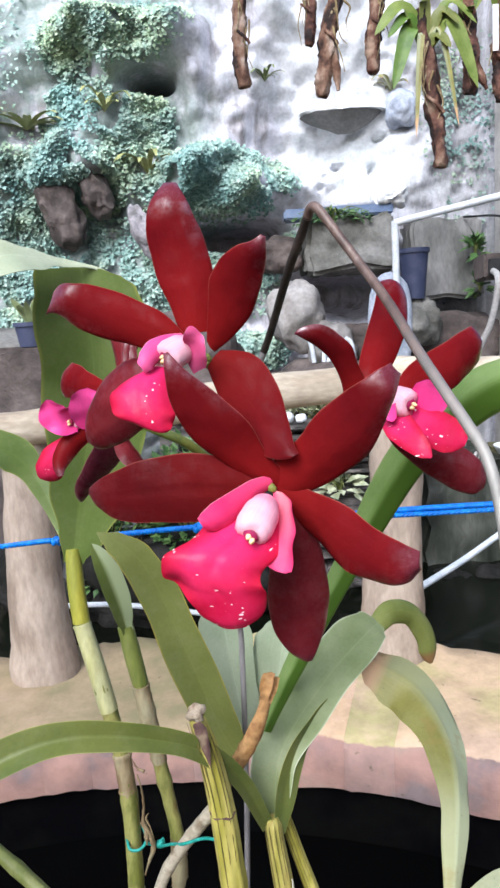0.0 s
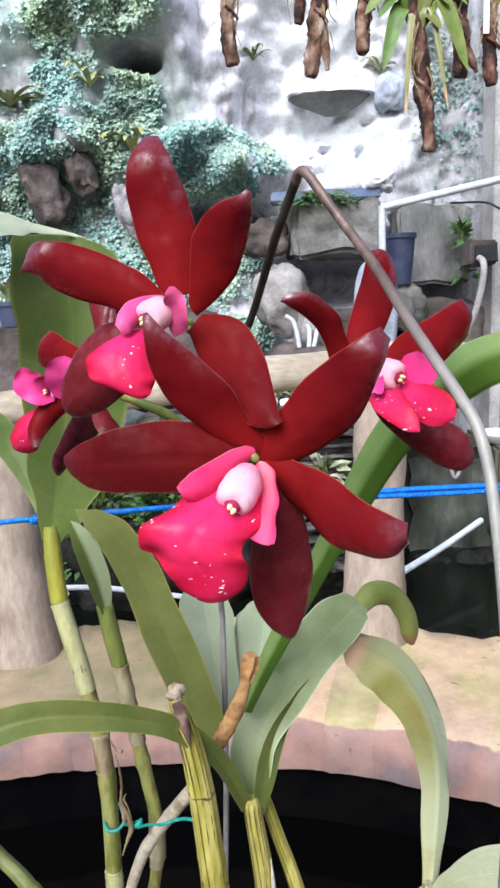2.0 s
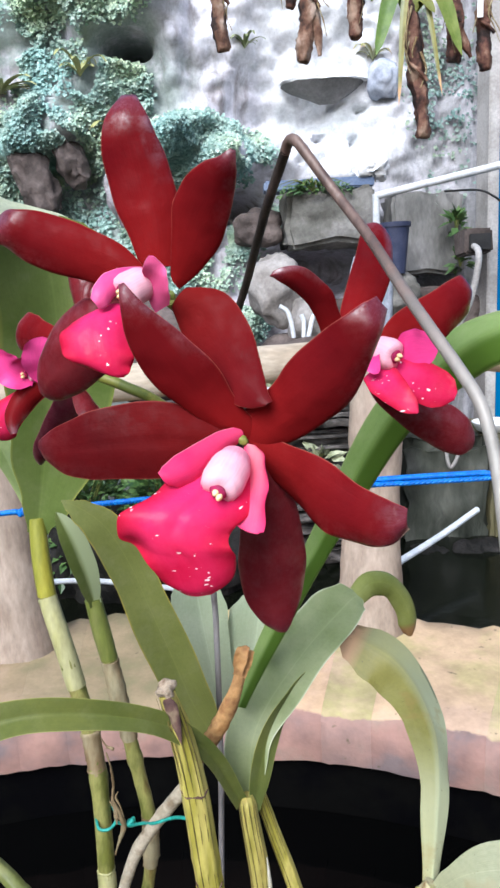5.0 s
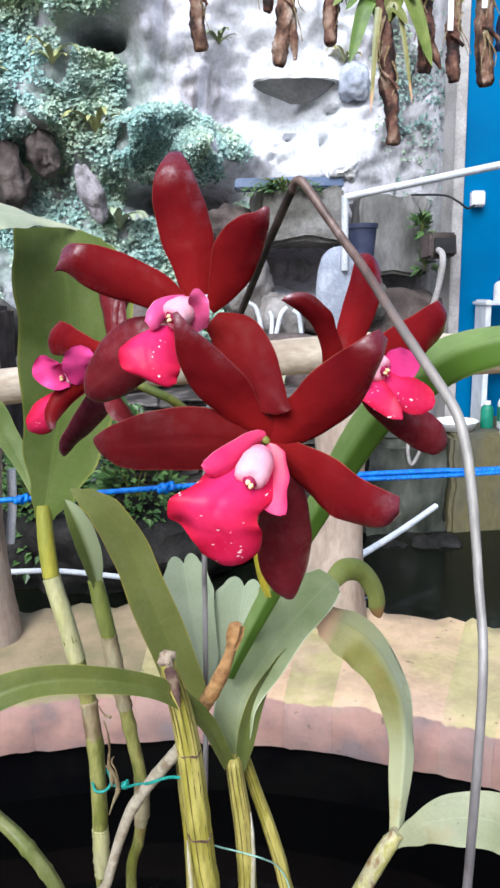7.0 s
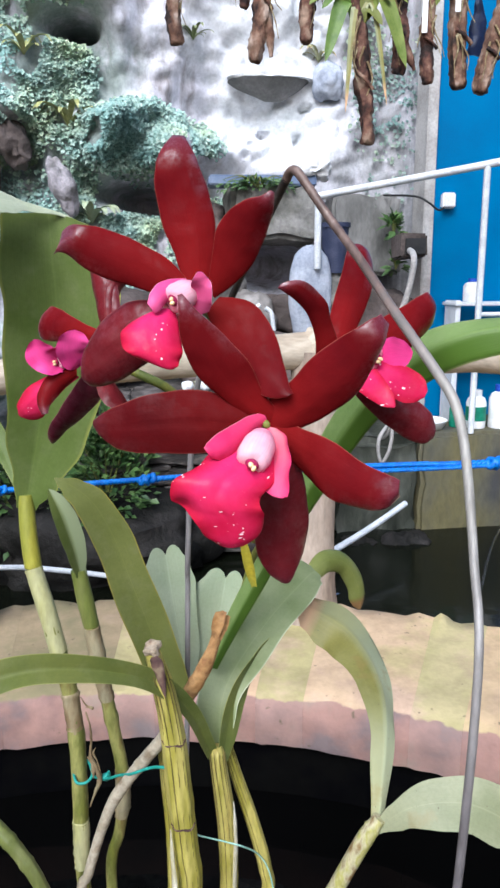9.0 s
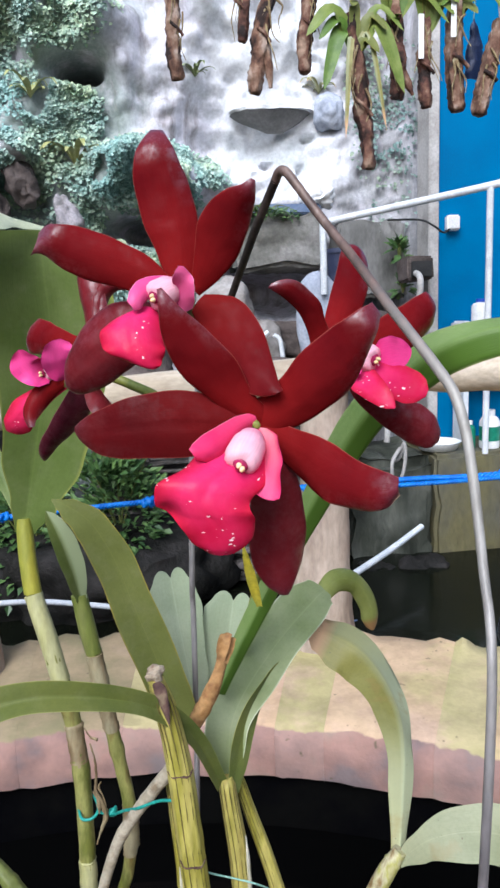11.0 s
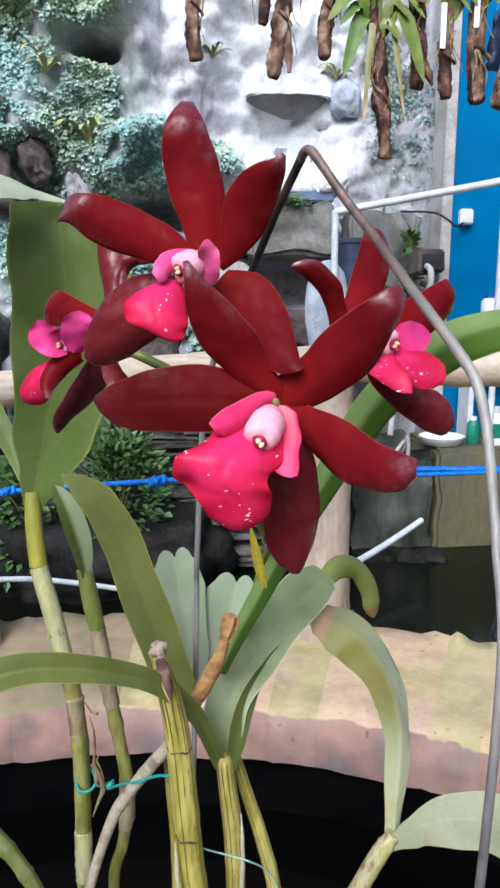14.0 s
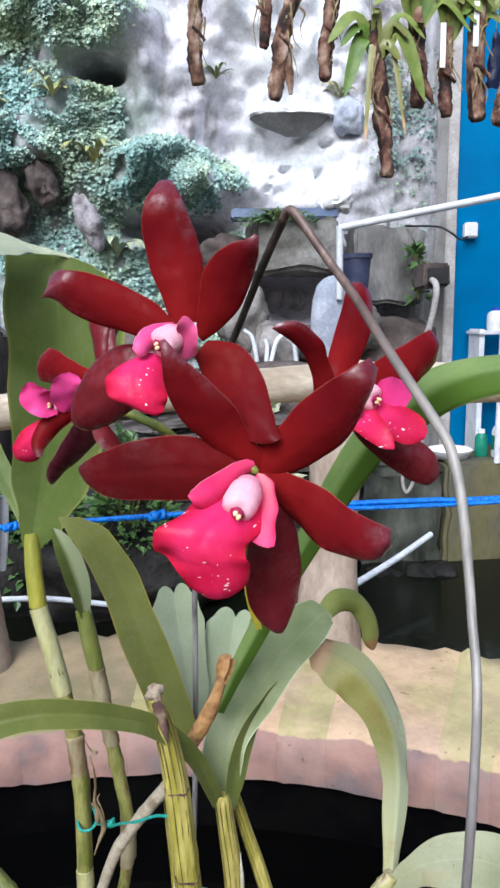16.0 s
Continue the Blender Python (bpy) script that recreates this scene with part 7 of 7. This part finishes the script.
for zz, xx, rr in ((1.0505, -0.0140, 0.0089), (1.122, -0.0222, 0.0086)):
    own("node_ring", tube([(xx + math.cos(a) * rr * 1.01, 0.4212 - math.sin(a) * rr * 1.01, zz + 0.0008 * math.sin(5 * a)) for a in [k * math.pi / 10 for k in range(11)]], [(0, 0.0004), (0.3, 0.0009), (0.6, 0.0007), (1, 0.0004)], 40, 6, 0.3, seed=int(zz * 1000)), TORN, "brown leaf scar round the bulb")
bulb([(-0.0312, 0.4750, 1.0880), (-0.0268, 0.4700, 1.0528), (-0.0207, 0.4650, 0.9981), (-0.018, 0.46, 0.92), (-0.018, 0.455, 0.825)], 0.0050, 74)
own("torn_skin", blade([(-0.0372, 0.4105, 1.1945), (-0.0332, 0.4098, 1.1822), (-0.0287, 0.4095, 1.1633)], oval(0.0085, 0.3, 0.8, 0.5), (-0.2, -1, 0.1), cup=-0.4, nu=16, nv=6, thick=0.0008, ripple=0.15, seed=70), TORN, "torn purple-brown skin on the bulb")
own("cut_top", rock((-0.0385, 0.4205, 1.1950), (0.0062, 0.0062, 0.0050), 75, 3, 0.6), CUT, "grey frayed top of a cut bulb")
own("dry_stub", tube([(0.0128, 0.4450, 1.2086), (0.0040, 0.4470, 1.1738), (-0.0096, 0.4500, 1.1431), (-0.0240, 0.4530, 1.1210)], [(0, 0.0016), (0.05, 0.0030), (0.12, 0.0036), (0.22, 0.0040), (0.45, 0.0058), (1, 0.0060)], 60, 14, 0.05, ((0.58, 0.10),), 76, 3, 0.08), STICK_BROWN, "dry brown papery stub")
for pts, w in (([(0.0074, 0.4410, 1.1925), (0.0099, 0.4400, 1.2046), (0.0131, 0.4410, 1.2133)], 0.010), ([(0.0097, 0.4430, 1.1900), (0.0138, 0.4430, 1.2003), (0.0167, 0.4440, 1.2082)], 0.008)):
    own("dry_flap", blade(pts, [(0, 0.003, 0.003), (0.5, w * 0.5, w * 0.42), (0.85, w * 0.5, w * 0.3), (1, w * 0.12, w * 0.3)], (-0.3, -1, 0.1), cup=0.5, nu=14, nv=6, thick=0.0007, ripple=0.2, seed=80), STICK_BROWN, "torn papery flap")
own("dry_stub", tube([(-0.0220, 0.4525, 1.1235), (-0.0263, 0.4525, 1.1059), (-0.0419, 0.4550, 1.0832), (-0.0560, 0.4580, 1.0620), (-0.0695, 0.4600, 1.0380), (-0.0805, 0.4620, 1.0042), (-0.0895, 0.4620, 0.9692), (-0.0950, 0.4600, 0.9465), (-0.085, 0.455, 0.825)], [(0, 0.0056), (0.4, 0.0047), (0.7, 0.0040), (1, 0.0040)], 70, 14, 0.03, ((0.30, 0.14), (0.47, 0.12)), 77), STICK, "bare grey stub leaning across the canes")
own("cane", tube([(0.1330, 0.4045, 1.0600), (0.1198, 0.4050, 1.0347), (0.095, 0.415, 0.96), (0.05, 0.43, 0.825)], [(0, 0.0050), (0.3, 0.0066), (1, 0.006)], 40, 14, 0.02, ((0.15, 0.15),), 78), CANE_SPOT)
for pts, r in (([(-0.0929, 0.4880, 1.1023), (-0.0892, 0.4840, 1.0918), (-0.0885, 0.4860, 1.0753), (-0.0891, 0.4840, 1.0643), (-0.0837, 0.4830, 1.0509), (-0.0816, 0.4840, 1.0398), (-0.0859, 0.4850, 1.0277), (-0.0899, 0.4860, 1.0139)], 0.0020), ([(-0.0971, 0.4900, 1.1148), (-0.0923, 0.4860, 1.1096), (-0.0867, 0.4840, 1.1080), (-0.0924, 0.4860, 1.1077)], 0.0012), ([(-0.0918, 0.4860, 1.0617), (-0.0870, 0.4820, 1.0558), (-0.0866, 0.4820, 1.0446)], 0.0018), ([(-0.0809, 0.4820, 1.0506), (-0.0834, 0.4830, 1.0590), (-0.0870, 0.4850, 1.0655), (-0.0848, 0.4840, 1.0713)], 0.0009)):
    own("dry_root", tube(pts, [(0, r * 0.3), (0.3, r * 0.5), (0.65, r), (1, r * 0.3)], 30, 8, 0.35, seed=79), CANE_DRY, "shrivelled brown root")

# twine that ties the canes
tw = holder("twine_tie", (-0.0986, 0.488, 1.0417), "turquoise plastic twine tied round the canes", "twine")
under(part("loop", tube([(-0.1040, 0.4900, 1.0440), (-0.1000, 0.4815, 1.0410), (-0.0920, 0.4810, 1.0415), (-0.0880, 0.4870, 1.0450), (-0.0935, 0.4990, 1.0480), (-0.1020, 0.4990, 1.0470), (-0.1042, 0.4900, 1.0445)], even(0.0012), 40, 8), TWINE, None), tw)
under(part("knot", rock((-0.0765, 0.4880, 1.0400), (0.0036, 0.0034, 0.0036), 81, 2, 0.5), TWINE, None), tw)
under(part("strand", tube([(-0.0890, 0.4850, 1.0440), (-0.0765, 0.4850, 1.0410), (-0.0650, 0.4690, 1.0560), (-0.0538, 0.4520, 1.0704), (-0.0386, 0.4460, 1.0798), (-0.0267, 0.4340, 1.0885)], even(0.0012), 40, 8), TWINE, None), tw)
under(part("tail", tube([(-0.0765, 0.4880, 1.0400), (-0.0740, 0.4860, 1.0440), (-0.0745, 0.4850, 1.0475)], even(0.0012), 10, 6), TWINE, None), tw)
leaned(solo("thin_twine", tube([(-0.0093, 0.4320, 1.0339), (-0.0012, 0.4400, 1.0210), (0.0184, 0.4405, 1.0139), (0.0354, 0.4400, 1.0078), (0.0497, 0.4520, 0.9885), (0.0592, 0.4530, 0.9718), (0.0649, 0.4520, 0.9497)], even(0.0007), 50, 6), TWINE_PALE, "thin pale green twine loose among the bulbs", "twine"))

# wire hoop
wire = holder("wire_hoop", (0.037, 0.44, 0.86), "rusty bent wire hoop stuck in the pot, greyer low down", "wire hoop")
under(part("rear_bend", tube([(0.0105, 0.475, 1.4300), (0.0158, 0.455, 1.4467), (0.0207, 0.420, 1.4665), (0.0251, 0.395, 1.4829), (0.0303, 0.377, 1.4980), (0.0326, 0.368, 1.5045)], even(0.0025), 50, 12, 0.03), WIRE_REAR_DARK, None, "rusty rear side of the hoop, far darker than the front"), wire)
under(part("front_bend", tube([(0.0324, 0.3690, 1.5038), (0.0334, 0.3655, 1.5070), (0.0350, 0.3620, 1.5080), (0.0375, 0.3580, 1.5055), (0.0430, 0.3540, 1.4975), (0.0536, 0.3450, 1.4814), (0.0646, 0.3220, 1.4608), (0.0716, 0.2900, 1.4396), (0.0766, 0.2680, 1.4257), (0.0825, 0.2520, 1.4127),
                               (0.0864, 0.2430, 1.4032), (0.0891, 0.2370, 1.3899), (0.0908, 0.2310, 1.3719), (0.0917, 0.2250, 1.3538), (0.0914, 0.2180, 1.3391), (0.0902, 0.2080, 1.3245), (0.0886, 0.2010, 1.3116), (0.0876, 0.1970, 1.2961), (0.0873, 0.1950, 1.2773), (0.0878, 0.1950, 1.2564),
                               (0.0893, 0.1970, 1.2300), (0.0915, 0.2010, 1.2012), (0.0935, 0.2070, 1.1680), (0.0948, 0.2200, 1.1250), (0.0940, 0.2500, 1.0600), (0.085, 0.32, 0.95), (0.06, 0.40, 0.85)],
                              [(0, 0.0026), (0.30, 0.0023), (0.6, 0.0018), (1, 0.0019)], 200, 12, 0.02), WIRE, None, "front side of the hoop, rusty above and grey below"), wire)
under(part("rear_leg", tube([(0.0112, 0.473, 1.4320), (-0.0030, 0.490, 1.3930), (-0.0100, 0.512, 1.3400), (-0.0109, 0.528, 1.2224), (-0.0097, 0.540, 1.1751), (-0.0080, 0.535, 1.05), (-0.01, 0.50, 0.845)], even(0.0024), 60, 10, 0.02), STEEL, None), wire)


for ob in (plant, tw, wire):
    leaned(ob)


# ---- blue rope ----
def strands(points, r, turns, n=160):
    """Two twisted strands in one mesh along a run."""
    bm = bmesh.new()
    spine = curve(points, n)
    for k in range(3):
        pts = []
        for i, c in enumerate(spine):
            t = (spine[min(i + 1, n)] - spine[max(i - 1, 0)]).normalized()
            s = t.cross(Vector((0, 0, 1))).normalized()
            u = s.cross(t)
            an = turns * 6.283 * i / n + k * 2.094
            pts.append(c + (s * math.cos(an) + u * math.sin(an)) * r * 0.5)
        piece = tube(pts, even(r * 0.58), n, 7)
        me = bpy.data.meshes.new("s")
        piece.to_mesh(me)
        piece.free()
        bm.from_mesh(me)
        bpy.data.meshes.remove(me)
    return bm


rope = holder("blue_rope", (0.0, 0.66, 1.25), "taut knotted blue nylon rope stretched across the inner pond", "rope")
LINE = [(-1.62, 1.02, 0.98), (-0.80, 0.84, 1.115), (-0.2740, 0.705, 1.2180), (-0.1980, 0.690, 1.2300), (-0.0470, 0.650, 1.2545), (0.1270, 0.635, 1.2715), (0.2290, 0.640, 1.2755), (0.3120, 0.640, 1.2790), (0.90, 0.66, 1.31), (1.68, 0.75, 1.36)]
under(part("line", strands(LINE, 0.0029, 150, 900), ROPE, None), rope)
under(part("doubled_line", strands([(0.10, 0.633, 1.2680), (0.1270, 0.630, 1.2685), (0.2290, 0.634, 1.2718), (0.3120, 0.636, 1.2765)], 0.0024, 22, 160), ROPE, None), rope)
for c, s in (((-0.2000, 0.689, 1.2300), 0.0062), ((-0.0470, 0.649, 1.2545), 0.0070), ((0.1260, 0.632, 1.2690), 0.0066), ((0.3130, 0.638, 1.2785), 0.0085)):
    c = Vector(c)
    kb = tube([c + Vector((s * (-1.3 + 0.13 * q + 0.25 * math.sin(q * 1.9)), math.sin(q * 1.25) * s * (0.50 + 0.22 * math.sin(q * 2.3)) * (1 if 2 < q < 18 else 0.2), math.cos(q * 1.25) * s * (0.50 + 0.22 * math.cos(q * 1.7)) * (1 if 2 < q < 18 else 0.2))) for q in range(21)], even(s * 0.40), 120, 8, 0.05)
    under(part("knot", kb, ROPE, None), rope)
leaned(rope)
for x, y, foot, top in ((-1.66, 1.02, -0.58, 1.13), (1.69, 0.75, 0.20, 1.35)):
    solo("stake", tube([(x, y, foot), (x, y, 0.6), (x, y, top)], even(0.022), 10, 12), CANE_DRY, "bamboo stake that holds an end of the rope", "stake")

# ---- coping stones, last ----
PAIRS, BROAD, NARROW = 30, radians(8.2), radians(3.8)


def coping_mesh(step, seed, top):
    bm = coping_block(step, seed)
    bmesh.ops.recalc_face_normals(bm, faces=bm.faces)
    me = bpy.data.meshes.new("stone")
    bm.to_mesh(me)
    bm.free()
    me.materials.append(top)
    me.polygons.foreach_set("use_smooth", [True] * len(me.polygons))
    me.set_sharp_from_angle(angle=radians(45))
    return me


broad = [coping_mesh(BROAD, k + 1, STONE_TOP) for k in range(5)]
narrow = [coping_mesh(NARROW, k + 11, STONE_YELLOW) for k in range(4)]
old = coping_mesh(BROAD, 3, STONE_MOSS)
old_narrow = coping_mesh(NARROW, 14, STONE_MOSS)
for i in range(PAIRS):
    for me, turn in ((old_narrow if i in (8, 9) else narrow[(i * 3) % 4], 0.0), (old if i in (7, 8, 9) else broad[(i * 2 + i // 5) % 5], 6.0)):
        o = new("stone", me)
        o.parent = rim
        o.matrix_basis = pose(CX, CY, 0, 0, 0, i * 12.0 + turn + 0.9)
